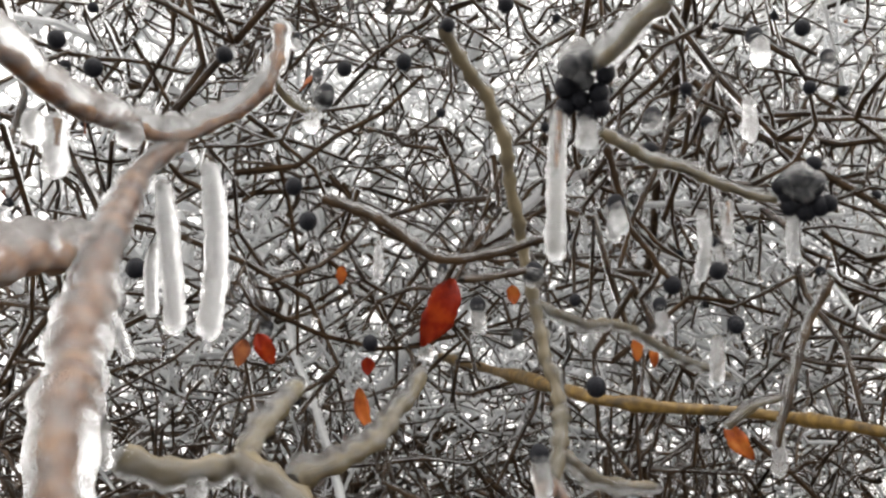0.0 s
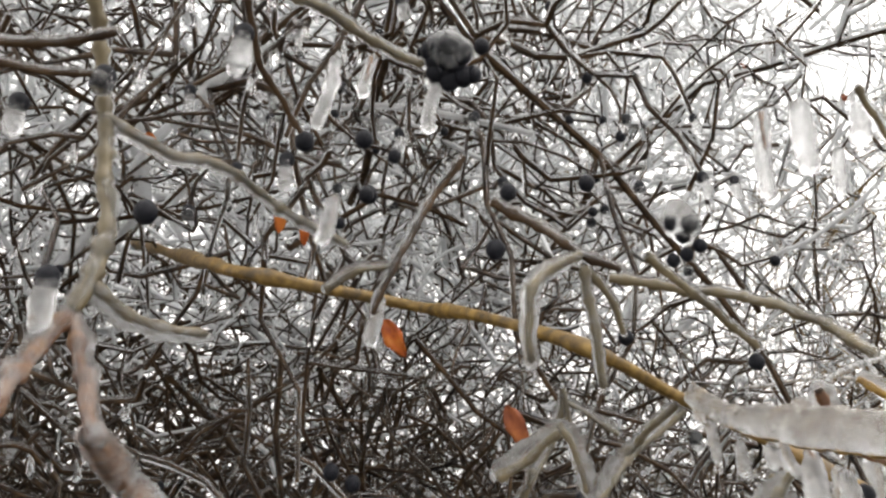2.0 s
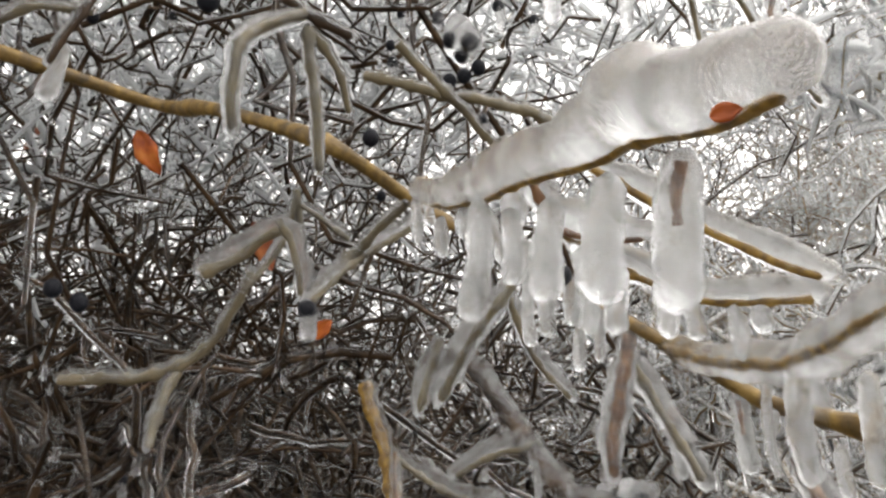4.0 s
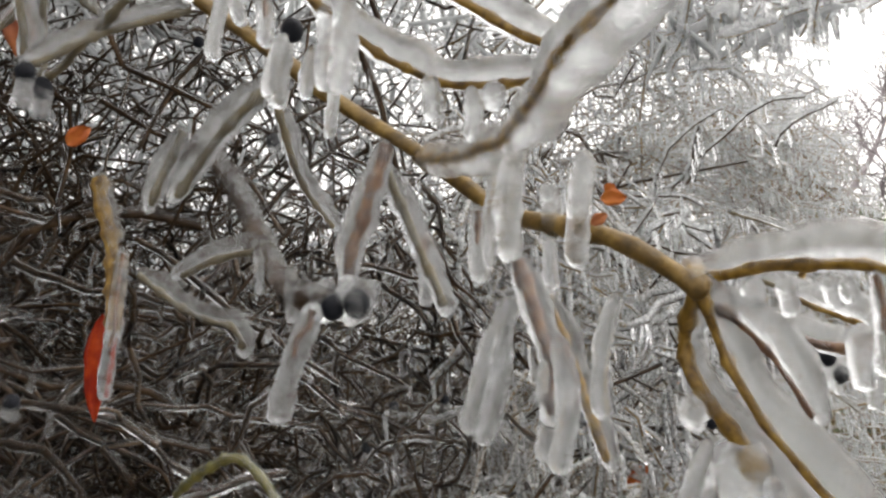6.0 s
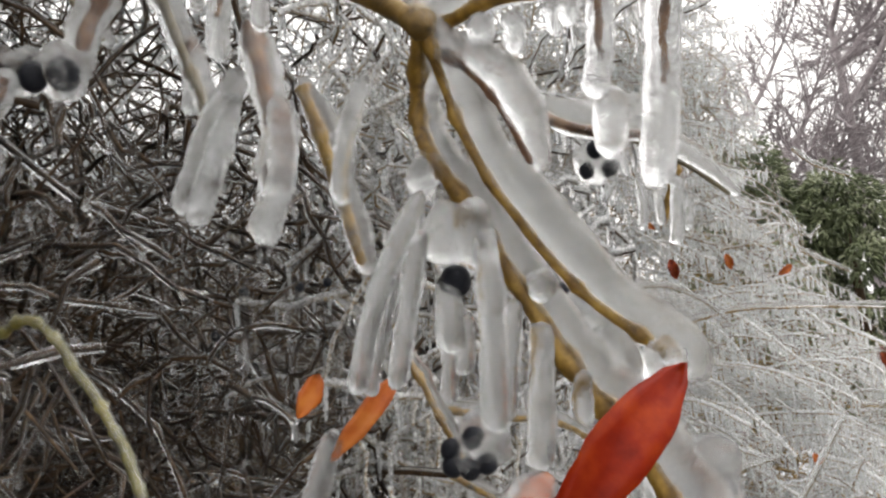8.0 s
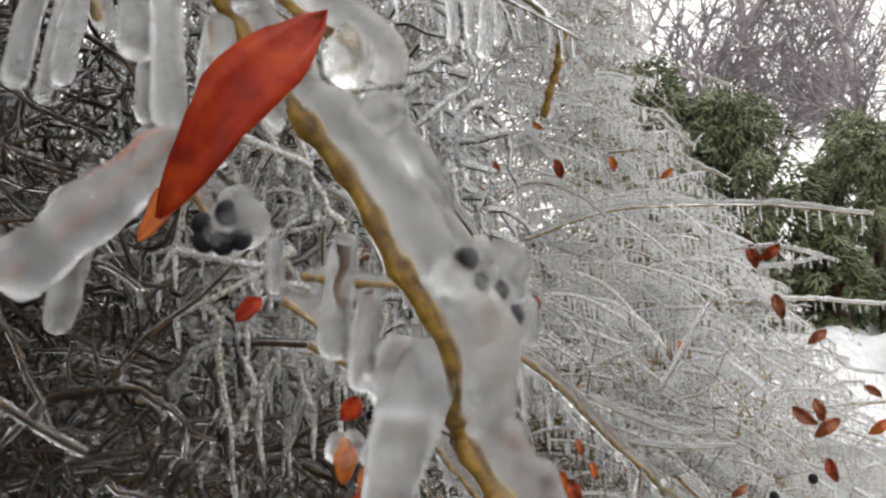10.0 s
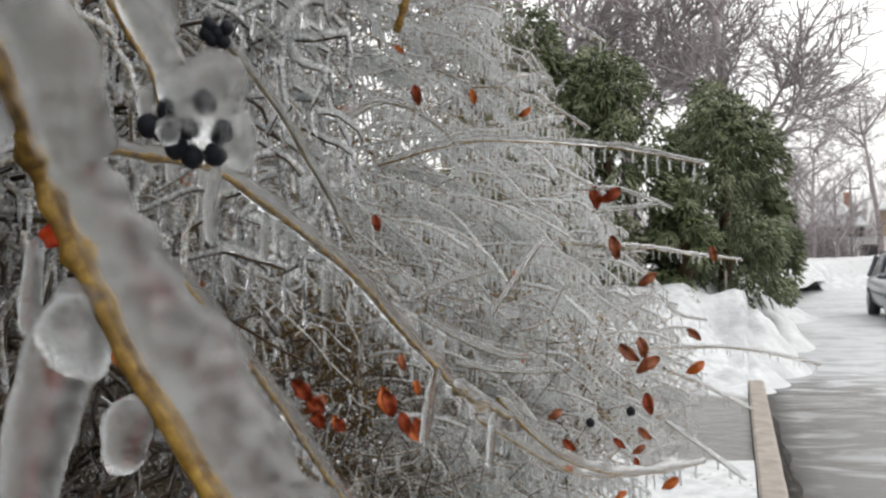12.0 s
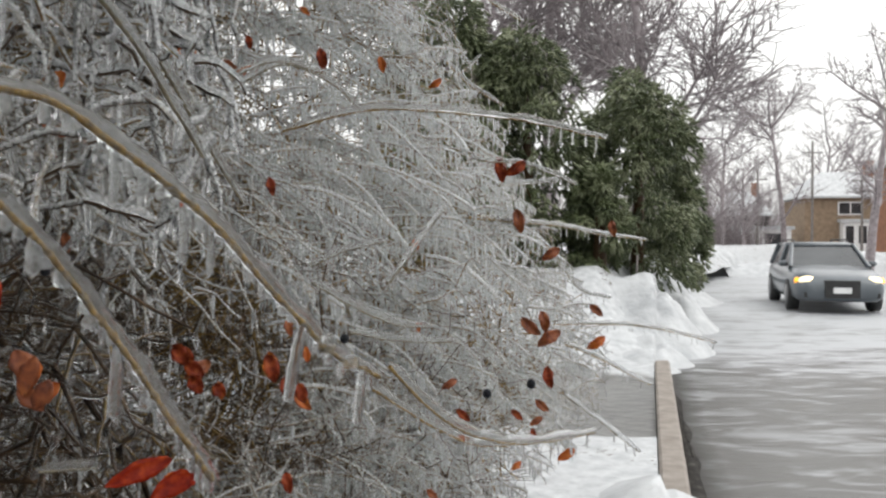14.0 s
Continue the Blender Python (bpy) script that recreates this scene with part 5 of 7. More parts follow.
b = branch([(-0.3719, -0.0060, 1.7330), (-0.3617, 0.0045, 1.7396), (-0.3500, 0.0135, 1.7480)], 0.0022, 0.0018, ice=0.0024, mat=M_STEM)
berry(b, (-0.3405, 0.0181, 1.7134), 0.0032, 0.0126)
b = branch([(-0.3694, 0.0922, 1.6690), (-0.3513, 0.1006, 1.6535), (-0.3328, 0.1056, 1.6446), (-0.3311, 0.1085, 1.6377)], 0.0014, 0.0011, ice=0.0024, mat=M_STEM)
b = branch([(-0.3101, 0.1027, 1.7278), (-0.3094, 0.1175, 1.7001), (-0.3035, 0.1279, 1.6844)], 0.0014, 0.0010, ice=0.0024, mat=M_STEM)
b = branch([(-0.2610, 0.1015, 1.6905), (-0.2543, 0.1097, 1.6613), (-0.2471, 0.1129, 1.6404)], 0.0014, 0.0010, ice=0.0028, up=(0, 0, 0.2), mat=M_STEM)
# the fork at the end of the main branch
f1 = branch([(-0.1564, 0.0562, 1.6194), (-0.1582, 0.0673, 1.6230), (-0.1511, 0.0630, 1.6215), (-0.1366, 0.0575, 1.6198), (-0.1213, 0.0501, 1.6146), (-0.1100, 0.0425, 1.6089), (-0.1006, 0.0350, 1.6037), (-0.0900, 0.0234, 1.5976)], 0.0015, 0.0013, ice=0.0010, ice1=0.0062, up=(-0.1, 0.5, 1), mat=M_OCHRE, label="ochre shoot roofed by thick clear ice")
icicle(f1, (-0.1457, 0.0611, 1.6180), (-0.1455, 0.0610, 1.6132), 0.0029)
icicle(f1, (-0.1389, 0.0596, 1.6163), (-0.1389, 0.0594, 1.6093), 0.0026)
icicle(f1, (-0.1215, 0.0505, 1.6134), (-0.1245, 0.0506, 1.5939), 0.0030)
icicle(f1, (-0.1109, 0.0428, 1.6081), (-0.1162, 0.0430, 1.5756), 0.0033)
icicle(f1, (-0.1305, 0.0549, 1.6144), (-0.1306, 0.0551, 1.6089), 0.0024)
icicle(f1, (-0.1275, 0.0534, 1.6133), (-0.1274, 0.0533, 1.6089), 0.0022)
f2 = branch([(-0.1564, 0.0562, 1.6194), (-0.1551, 0.0655, 1.6076), (-0.1491, 0.0686, 1.5893), (-0.1401, 0.0709, 1.575), (-0.1312, 0.0726, 1.5633), (-0.1236, 0.0728, 1.5558), (-0.1211, 0.0724, 1.5521)], 0.0012, 0.0011, ice=0.0022, ice1=0.0046, up=(0.6, 0.5, 0.4), mat=M_OCHRE, label="ochre shoot with a slab of ice and a red leaf")
f3 = branch([(-0.1564, 0.0562, 1.6194), (-0.1639, 0.0705, 1.6094), (-0.1619, 0.0708, 1.5984), (-0.1543, 0.0757, 1.5823), (-0.1456, 0.0779, 1.5647), (-0.1376, 0.0780, 1.5509), (-0.1280, 0.0831, 1.5340), (-0.1220, 0.0859, 1.5193), (-0.1151, 0.0919, 1.5039), (-0.1195, 0.1091, 1.4880), (-0.1109, 0.1088, 1.4699), (-0.1017, 0.1066, 1.4545), (-0.0914, 0.1032, 1.4413), (-0.0781, 0.0968, 1.4266), (-0.0669, 0.0894, 1.4127)], 0.0016, 0.0024, ice=0.0008, ice1=0.0080, up=(0.5, 0.75, 0.3), mat=M_OCHRE, label="long ochre shoot under a broad slab of ice")
b = branch([(-0.1583, 0.0671, 1.6204), (-0.1465, 0.0635, 1.6070), (-0.1415, 0.0618, 1.5968), (-0.1385, 0.0618, 1.5893)], 0.0012, 0.0008, ice=0.0028, up=(0.3, 0.1, 0.8), mat=M_RUST)
leaf(b, (-0.1697, 0.0369, 1.636), (-0.1648, 0.0394, 1.6359), 0.0019, (0.3, -0.9, -0.3), M_ORANGE)
leaf(b, (-0.1725, 0.0373, 1.631), (-0.169, 0.0384, 1.6328), 0.0014, (0.3, -0.9, -0.3), M_RUSTLEAF)
# ice fingers below the fork
icicle(f3, (-0.1599, 0.0585, 1.5851), (-0.1712, 0.0518, 1.5506), 0.0026)
icicle(f3, (-0.1666, 0.0638, 1.5771), (-0.1729, 0.0598, 1.5504), 0.0019)
icicle(f3, (-0.1603, 0.0585, 1.5780), (-0.1655, 0.0554, 1.5510), 0.0025)
icicle(f3, (-0.1577, 0.0656, 1.5697), (-0.1581, 0.0656, 1.5566), 0.0036)
icicle(f3, (-0.1485, 0.0608, 1.5764), (-0.1496, 0.0604, 1.5422), 0.0031)
icicle(f3, (-0.1616, 0.0726, 1.5596), (-0.1622, 0.0721, 1.5482), 0.0019)
icicle(f3, (-0.1404, 0.0625, 1.5587), (-0.1427, 0.0615, 1.5355), 0.0029)
icicle(f3, (-0.1483, 0.0746, 1.5656), (-0.1517, 0.0730, 1.5440), 0.0023)
icicle(f3, (-0.1584, 0.0765, 1.5641), (-0.1601, 0.0758, 1.5533), 0.0022)
icicle(f3, (-0.1356, 0.0703, 1.5502), (-0.1358, 0.0701, 1.5424), 0.0025)
icicle(f3, (-0.2078, 0.0691, 1.6181), (-0.2143, 0.0634, 1.5899), 0.0035)
icicle(f3, (-0.1906, 0.0610, 1.6118), (-0.1938, 0.0582, 1.5816), 0.0033)
berry(f3, (-0.1566, 0.0659, 1.5704), 0.0030)
ice_lump(f3, (-0.1547, 0.0654, 1.5787), 0.0077)
ice_lump(f3, (-0.1627, 0.0711, 1.5941), 0.0050)
ice_lump(f3, (-0.1427, 0.0756, 1.5693), 0.0032)
leaf(f2, (-0.1160, 0.0467, 1.5504), (-0.1390, 0.0410, 1.5250), 0.0049, (0.25, -0.97, -0.01), M_RED, "large glossy dark red leaf under ice")
ice_lump(f2, (-0.1209, 0.0665, 1.5512), 0.0048)
leaf(f2, (-0.1405, 0.0524, 1.5349), (-0.1485, 0.0497, 1.5239), 0.0022, (0.25, -0.97, -0.01), M_ORANGE)
icicle(f2, (-0.1378, 0.0410, 1.5345), (-0.1498, 0.0247, 1.5171), 0.0047)
b = branch([(-0.2017, 0.0687, 1.6361), (-0.1970, 0.0672, 1.6192), (-0.1942, 0.0672, 1.6080), (-0.1960, 0.0664, 1.5965)], 0.0013, 0.0010, ice=0.0030, up=(0, 0, 0.1), mat=M_RUST)
b = branch([(-0.2063, 0.0988, 1.6329), (-0.2013, 0.1032, 1.6125), (-0.1962, 0.1064, 1.5865)], 0.0014, 0.0011, ice=0.0026, up=(0.3, 0, 0.1), mat=M_OCHRE)
icicle(b, (-0.2067, 0.0711, 1.6253), (-0.2172, 0.0639, 1.5929), 0.0041)
icicle(b, (-0.1956, 0.0659, 1.5989), (-0.1984, 0.0638, 1.5849), 0.0037)
icicle(b, (-0.1838, 0.0887, 1.6262), (-0.1899, 0.0861, 1.5954), 0.0032)
icicle(b, (-0.1922, 0.0695, 1.6542), (-0.1925, 0.0695, 1.6415), 0.0036)
icicle(b, (-0.2170, 0.0796, 1.6569), (-0.2178, 0.0787, 1.6348), 0.0034)
icicle(b, (-0.2563, 0.1147, 1.6662), (-0.2559, 0.1151, 1.6414), 0.0034)
b = branch([(-0.1964, 0.1246, 1.5713), (-0.1903, 0.1266, 1.5543), (-0.1839, 0.1280, 1.5407), (-0.1792, 0.1299, 1.5304)], 0.0010, 0.0008, ice=0.0008, mat=M_OCHRE)
berry(b, (-0.1824, 0.1233, 1.5376), 0.0029)
berry(b, (-0.1823, 0.1233, 1.5337), 0.0029)
berry(b, (-0.1770, 0.1255, 1.5402), 0.0029)
berry(b, (-0.1745, 0.1265, 1.5337), 0.0029)
berry(b, (-0.1783, 0.1250, 1.5327), 0.0029)
ice_lump(b, (-0.1767, 0.1289, 1.5380), 0.0087)
leaf(b, (-0.2028, 0.1389, 1.5593), (-0.2215, 0.1297, 1.5365), 0.0035, (0.49, -0.87, -0.05), M_ORANGE)
leaf(b, (-0.2578, 0.1890, 1.5656), (-0.2656, 0.1854, 1.5501), 0.0046, (0.54, -0.84, -0.07), M_ORANGE)
icicle(b, (-0.2205, 0.1302, 1.5421), (-0.2280, 0.1255, 1.5148), 0.0048)
b = branch([(-0.4798, 0.2222, 1.5916), (-0.4473, 0.2123, 1.6025), (-0.4177, 0.2072, 1.6042), (-0.3871, 0.2122, 1.5682), (-0.3729, 0.2140, 1.5427), (-0.3473, 0.2089, 1.5051)], 0.0020, 0.0018, ice=0.0004, mat=M_GREENSTEM, label="smooth olive green stem")
b = branch([(-0.1511, 0.1107, 1.6187), (-0.1368, 0.1120, 1.6113), (-0.1218, 0.1110, 1.6066)], 0.0011, 0.0010, ice=0.0032, up=(0, 0, 0.4), mat=M_RUST)
leaf(b, (-0.1570, 0.1049, 1.6267), (-0.1529, 0.1070, 1.6252), 0.0018, (0.28, -0.85, -0.45), M_ORANGE)
icicle(b, (-0.1269, 0.0877, 1.6078), (-0.1278, 0.0873, 1.5952), 0.0043)
# lobes and drips on the near shoot, and the berry cluster behind it
ice_arm(f3, [(-0.119, 0.0993, 1.5036), (-0.1251, 0.0967, 1.4927), (-0.1289, 0.0925, 1.4812), (-0.1315, 0.0894, 1.471)], [0.0062, 0.0067, 0.0055, 0.0039])
ice_arm(f3, [(-0.1097, 0.1095, 1.4666), (-0.1143, 0.1072, 1.4566), (-0.1169, 0.1041, 1.444), (-0.1173, 0.1013, 1.4339)], [0.0058, 0.0064, 0.0059, 0.0045])
icicle(f3, (-0.1406, 0.1410, 1.4757), (-0.1418, 0.1399, 1.4562), 0.0028)
icicle(f3, (-0.2061, 0.2100, 1.5433), (-0.2074, 0.2097, 1.5244), 0.0036)
icicle(f3, (-0.1009, 0.1030, 1.4463), (-0.1024, 0.1022, 1.4367), 0.0048)
ice_lump(f3, (-0.1307, 0.1074, 1.4980), 0.0088)
ice_lump(f3, (-0.1116, 0.1074, 1.4596), 0.0072)
b = branch([(-0.1485, 0.2271, 1.5476), (-0.1642, 0.1943, 1.5750), (-0.1602, 0.1967, 1.5651), (-0.1508, 0.2003, 1.5428), (-0.1427, 0.2016, 1.5287), (-0.1385, 0.2001, 1.5169)], 0.0013, 0.0012, ice=0.0050, up=(0.7, 0.2, 0.3), mat=M_OCHRE, label="shoot with an ice-bound cluster of dark berries")
berry(b, (-0.1274, 0.2020, 1.5178), 0.0034)
berry(b, (-0.1363, 0.1991, 1.5151), 0.0034)
berry(b, (-0.1415, 0.1975, 1.5108), 0.0034)
berry(b, (-0.1350, 0.2009, 1.5048), 0.0034)
berry(b, (-0.1310, 0.2027, 1.5022), 0.0034)
berry(b, (-0.1249, 0.2048, 1.5029), 0.0034)
berry(b, (-0.1232, 0.2047, 1.5092), 0.0034)
berry(b, (-0.1323, 0.2013, 1.5104), 0.0034)
berry(b, (-0.1378, 0.1992, 1.5094), 0.0034)
ice_lump(b, (-0.1291, 0.2054, 1.5198), 0.0135)
ice_lump(b, (-0.1245, 0.2096, 1.5095), 0.0099)
ice_lump(b, (-0.1333, 0.1925, 1.5085), 0.0039)
icicle(b, (-0.1248, 0.2052, 1.4986), (-0.1264, 0.2041, 1.4768), 0.0025)
icicle(b, (-0.1449, 0.2041, 1.5222), (-0.1456, 0.2038, 1.5134), 0.0031)
berry(b, (-0.2457, 0.5096, 1.6349), 0.0050)
berry(b, (-0.2409, 0.5129, 1.6294), 0.0050)
berry(b, (-0.2349, 0.5139, 1.6333), 0.0050)
berry(b, (-0.2378, 0.5153, 1.6245), 0.0050)
berry(b, (-0.2450, 0.5124, 1.6256), 0.0050)
berry(b, (-0.2482, 0.5102, 1.6293), 0.0050)
b = branch([(-0.2346, 0.5176, 1.6200), (-0.2215, 0.5820, 1.5892), (-0.1936, 0.6493, 1.5150)], 0.0016, 0.0014, ice=0.0022, mat=M_STEM)
leaf(b, (-0.1870, 0.2296, 1.4852), (-0.1935, 0.2260, 1.4777), 0.0042, (0.49, -0.87, -0.01), M_RED)
leaf(b, (-0.1782, 0.2328, 1.4515), (-0.1958, 0.2212, 1.4380), 0.0084, (0.48, -0.87, 0.12), M_RED)
leaf(b, (-0.1834, 0.2281, 1.4367), (-0.1870, 0.2251, 1.4315), 0.0032, (0.48, -0.87, 0.15), M_RED)
leaf(b, (-0.1873, 0.2212, 1.4144), (-0.2021, 0.2107, 1.4090), 0.0084, (0.51, -0.83, 0.23), M_RED)
leaf(f3, (-0.1656, 0.1186, 1.5182), (-0.1711, 0.1159, 1.5131), 0.0023, (0.39, -0.92, 0.06), M_RED)
berry(f3, (-0.1112, 0.0938, 1.5199), 0.0021)
berry(f3, (-0.1093, 0.0937, 1.5154), 0.0018)
ice_lump(f3, (-0.1122, 0.0967, 1.5185), 0.0065)
berry(f3, (-0.1364, 0.1211, 1.6084), 0.0024)
berry(f3, (-0.1394, 0.1223, 1.6038), 0.0021)
berry(f3, (-0.1338, 0.1237, 1.6038), 0.0020)
ice_lump(f3, (-0.1369, 0.1249, 1.6071), 0.0064)
b = branch([(-0.1828, 0.1657, 1.5195), (-0.1709, 0.1643, 1.5101), (-0.1579, 0.1622, 1.5004), (-0.1454, 0.1592, 1.4930)], 0.0014, 0.0012, ice=0.0026, up=(0, 0, 1), mat=M_OCHRE)
icicle(f3, (-0.1361, 0.0973, 1.5256), (-0.1396, 0.0961, 1.5035), 0.0039)
icicle(f3, (-0.1323, 0.0976, 1.5135), (-0.1349, 0.0970, 1.4970), 0.0034)
icicle(f3, (-0.1429, 0.2175, 1.6385), (-0.1409, 0.2173, 1.6273), 0.0021)
icicle(f3, (-0.1380, 0.2229, 1.6265), (-0.1390, 0.2224, 1.6074), 0.0025)
icicle(f3, (-0.1315, 0.2248, 1.6236), (-0.1321, 0.2247, 1.6088), 0.0021)
icicle(f3, (-0.1253, 0.2253, 1.6247), (-0.1283, 0.2242, 1.6007), 0.0032)
icicle(f3, (-0.1213, 0.2278, 1.6183), (-0.1237, 0.2280, 1.6061), 0.0021)
b = branch([(-0.1588, 0.2283, 1.6573), (-0.1396, 0.2365, 1.6470), (-0.1205, 0.2437, 1.6342), (-0.1074, 0.2483, 1.6229)], 0.0012, 0.0010, ice=0.0030, up=(0, 0, 1), mat=M_STEM)
b = branch([(-0.1438, 0.1526, 1.6337), (-0.1354, 0.1569, 1.6284), (-0.1262, 0.1610, 1.6229)], 0.0011, 0.0010, ice=0.0036, up=(0.1, 0, 1), mat=M_OCHRE)
# two long arching shoots beside the street
b = branch([(-0.3254, 0.4936, 1.5521), (-0.2751, 0.5022, 1.5423), (-0.2474, 0.5176, 1.5354), (-0.2180, 0.5339, 1.5120), (-0.1889, 0.5578, 1.4856), (-0.1558, 0.5794, 1.4504), (-0.1188, 0.5964, 1.4024), (-0.0785, 0.6084, 1.3599), (-0.0486, 0.6189, 1.3427)], 0.0023, 0.0015, ice=0.0037, up=(0.08, 0.32, 0.45), mat=M_OCHRE, label="arching olive ochre shoot sleeved in clear ice")
icicle(b, (-0.2172, 0.5346, 1.5084), (-0.2182, 0.5338, 1.4721), 0.0033)
icicle(b, (-0.2041, 0.5516, 1.4967), (-0.2064, 0.5522, 1.4721), 0.0031)
icicle(b, (-0.1834, 0.5709, 1.4704), (-0.1847, 0.5706, 1.4320), 0.0034)
icicle(b, (-0.1043, 0.5973, 1.3834), (-0.1147, 0.5961, 1.3282), 0.0047)
icicle(b, (-0.0615, 0.6084, 1.3479), (-0.0656, 0.6065, 1.3090), 0.0039)
icicle(b, (-0.1652, 0.5768, 1.4464), (-0.1663, 0.5758, 1.4222), 0.0029)
icicle(b, (-0.0858, 0.5992, 1.3748), (-0.0860, 0.6004, 1.3611), 0.0064)
icicle(b, (-0.1890, 0.5579, 1.4836), (-0.1884, 0.5584, 1.4778), 0.0062)
icicle(b, (-0.0689, 0.5990, 1.3580), (-0.0668, 0.5983, 1.3518), 0.0064)
scallops(b, 30)
b = branch([(-0.3517, 0.5561, 1.5010), (-0.3077, 0.5607, 1.4732), (-0.2722, 0.5679, 1.4325), (-0.2336, 0.5701, 1.3804), (-0.2071, 0.5738, 1.3396), (-0.1792, 0.5740, 1.2991), (-0.1646, 0.5723, 1.2774)], 0.0023, 0.0016, ice=0.0037, up=(0.1, 0.32, 0.45), mat=M_OCHRE, label="arching olive ochre shoot sleeved in clear ice")
icicle(b, (-0.2849, 0.5618, 1.4426), (-0.2864, 0.5605, 1.4229), 0.0057)
icicle(b, (-0.2475, 0.5654, 1.3909), (-0.2472, 0.5647, 1.3839), 0.0065)
icicle(b, (-0.2304, 0.5700, 1.3704), (-0.2338, 0.5699, 1.3215), 0.0048)
icicle(b, (-0.2104, 0.5715, 1.3340), (-0.2102, 0.5732, 1.3256), 0.0065)
icicle(b, (-0.2688, 0.5691, 1.4225), (-0.2680, 0.5690, 1.4137), 0.0066)
scallops(b, 30)
leaf(b, (-0.2038, 0.6053, 1.2836), (-0.2464, 0.5848, 1.2686), 0.0083, (0.34, -0.90, 0.26), M_RED)
leaf(b, (-0.1847, 0.6080, 1.2717), (-0.2164, 0.5927, 1.2565), 0.0093, (0.30, -0.91, 0.28), M_RED)
leaf(b, (-0.2042, 0.6127, 1.2717), (-0.2129, 0.6064, 1.2606), 0.0047, (0.31, -0.91, 0.27), M_ORANGE)
b = branch([(-0.3040, 0.6054, 1.2738), (-0.2865, 0.6136, 1.2727), (-0.2691, 0.6212, 1.2722)], 0.0012, 0.0010, ice=0.0030, mat=M_STEM)
# leaves caught in ice low beside the arching shoots
leaf(b, (-0.2962, 0.4827, 1.4365), (-0.3019, 0.4824, 1.4051), 0.0084, (0.45, -0.88, 0.1), M_ORANGE)
leaf(b, (-0.2772, 0.4834, 1.4205), (-0.2897, 0.4828, 1.4014), 0.007, (0.45, -0.88, 0.1), M_ORANGE)
leaf(b, (-0.2701, 0.4837, 1.4292), (-0.2739, 0.4834, 1.3977), 0.0056, (0.45, -0.88, 0.1), M_RED)
ice_lump(b, (-0.2963, 0.4827, 1.4295), 0.0147)
ice_lump(b, (-0.2772, 0.4834, 1.4223), 0.0119)
leaf(b, (-0.3201, 0.6017, 1.3662), (-0.3096, 0.602, 1.34), 0.0087, (0.4, -0.9, 0.15), M_RUSTLEAF)
leaf(b, (-0.305, 0.6022, 1.3617), (-0.314, 0.6018, 1.3314), 0.0078, (0.4, -0.9, 0.15), M_RUSTLEAF)
leaf(b, (-0.2944, 0.6025, 1.3442), (-0.3055, 0.602, 1.3226), 0.0078, (0.4, -0.9, 0.15), M_RUSTLEAF)
leaf(b, (-0.3183, 0.6016, 1.3358), (-0.299, 0.6023, 1.3203), 0.007, (0.4, -0.9, 0.15), M_RUSTLEAF)
leaf(b, (-0.3123, 0.932, 1.323), (-0.2959, 0.9326, 1.3029), 0.01, (0.3, -0.93, 0.15), M_RED)
leaf(b, (-0.2992, 0.9324, 1.3029), (-0.2761, 0.9332, 1.2893), 0.0093, (0.3, -0.93, 0.15), M_RED)
leaf(b, (-0.2927, 0.9326, 1.2895), (-0.2797, 0.933, 1.2694), 0.0093, (0.3, -0.93, 0.15), M_RED)
leaf(b, (-0.2662, 0.9336, 1.2792), (-0.2531, 0.934, 1.2658), 0.008, (0.3, -0.93, 0.15), M_RED)
leaf(b, (-0.206, 0.936, 1.3151), (-0.1964, 0.9362, 1.2817), 0.0093, (0.3, -0.93, 0.15), M_RED)
leaf(b, (-0.1863, 0.9366, 1.2883), (-0.1767, 0.9369, 1.2615), 0.0087, (0.3, -0.93, 0.15), M_RED)
leaf(b, (-0.1698, 0.9372, 1.2814), (-0.1621, 0.9374, 1.258), 0.008, (0.3, -0.93, 0.15), M_RED)
# outer shoots with rows of icicles
b = branch([(-0.3573, 1.7995, 1.6879), (-0.1612, 1.7214, 1.7208), (0.0183, 1.6305, 1.7019), (0.1588, 1.5559, 1.6741), (0.2979, 1.4997, 1.6336)], 0.0022, 0.0015, ice=0.0045, up=(0, 0, 1), mat=M_OCHRE)
fringe(b, 26, 0.015, 0.045)
b = branch([(0.0676, 2.0982, 1.5030), (0.2441, 2.3871, 1.4936), (0.3889, 2.5705, 1.4843), (0.5220, 2.7000, 1.4615), (0.6933, 2.7644, 1.4424)], 0.0025, 0.0017, ice=0.0050, up=(0, 0, 1), mat=M_OCHRE)
fringe(b, 18, 0.015, 0.035)
b = branch([(0.3386, 2.4626, 1.1841), (0.4915, 2.5385, 1.1777), (0.6676, 2.6000, 1.1601), (0.8824, 2.6141, 1.1090)], 0.0020, 0.0014, ice=0.0040, up=(0, 0, 1), mat=M_OCHRE)
fringe(b, 20, 0.010, 0.030)
b = branch([(0.1341, 3.4317, 2.5294), (0.2071, 3.4516, 2.4517), (0.3334, 3.4617, 2.3801)], 0.0030, 0.0021, ice=0.0060, up=(0, 0, 1), mat=M_OCHRE)
fringe(b, 9, 0.020, 0.050)
b = branch([(0.0123, 2.9316, 2.0868), (0.0947, 2.9461, 2.0078), (0.2147, 2.9531, 1.9330)], 0.0025, 0.0017, ice=0.0050, up=(0, 0, 1), mat=M_OCHRE)
fringe(b, 9, 0.015, 0.035)
b = branch([(-0.0747, 1.1330, 1.2679), (-0.0198, 1.1739, 1.2019), (0.0393, 1.2138, 1.1541), (0.1286, 1.2532, 1.1294), (0.2521, 1.3383, 1.1256)], 0.0024, 0.0017, ice=0.0050, up=(0, 0, 1), mat=M_OCHRE)
fringe(b, 14, 0.015, 0.040)
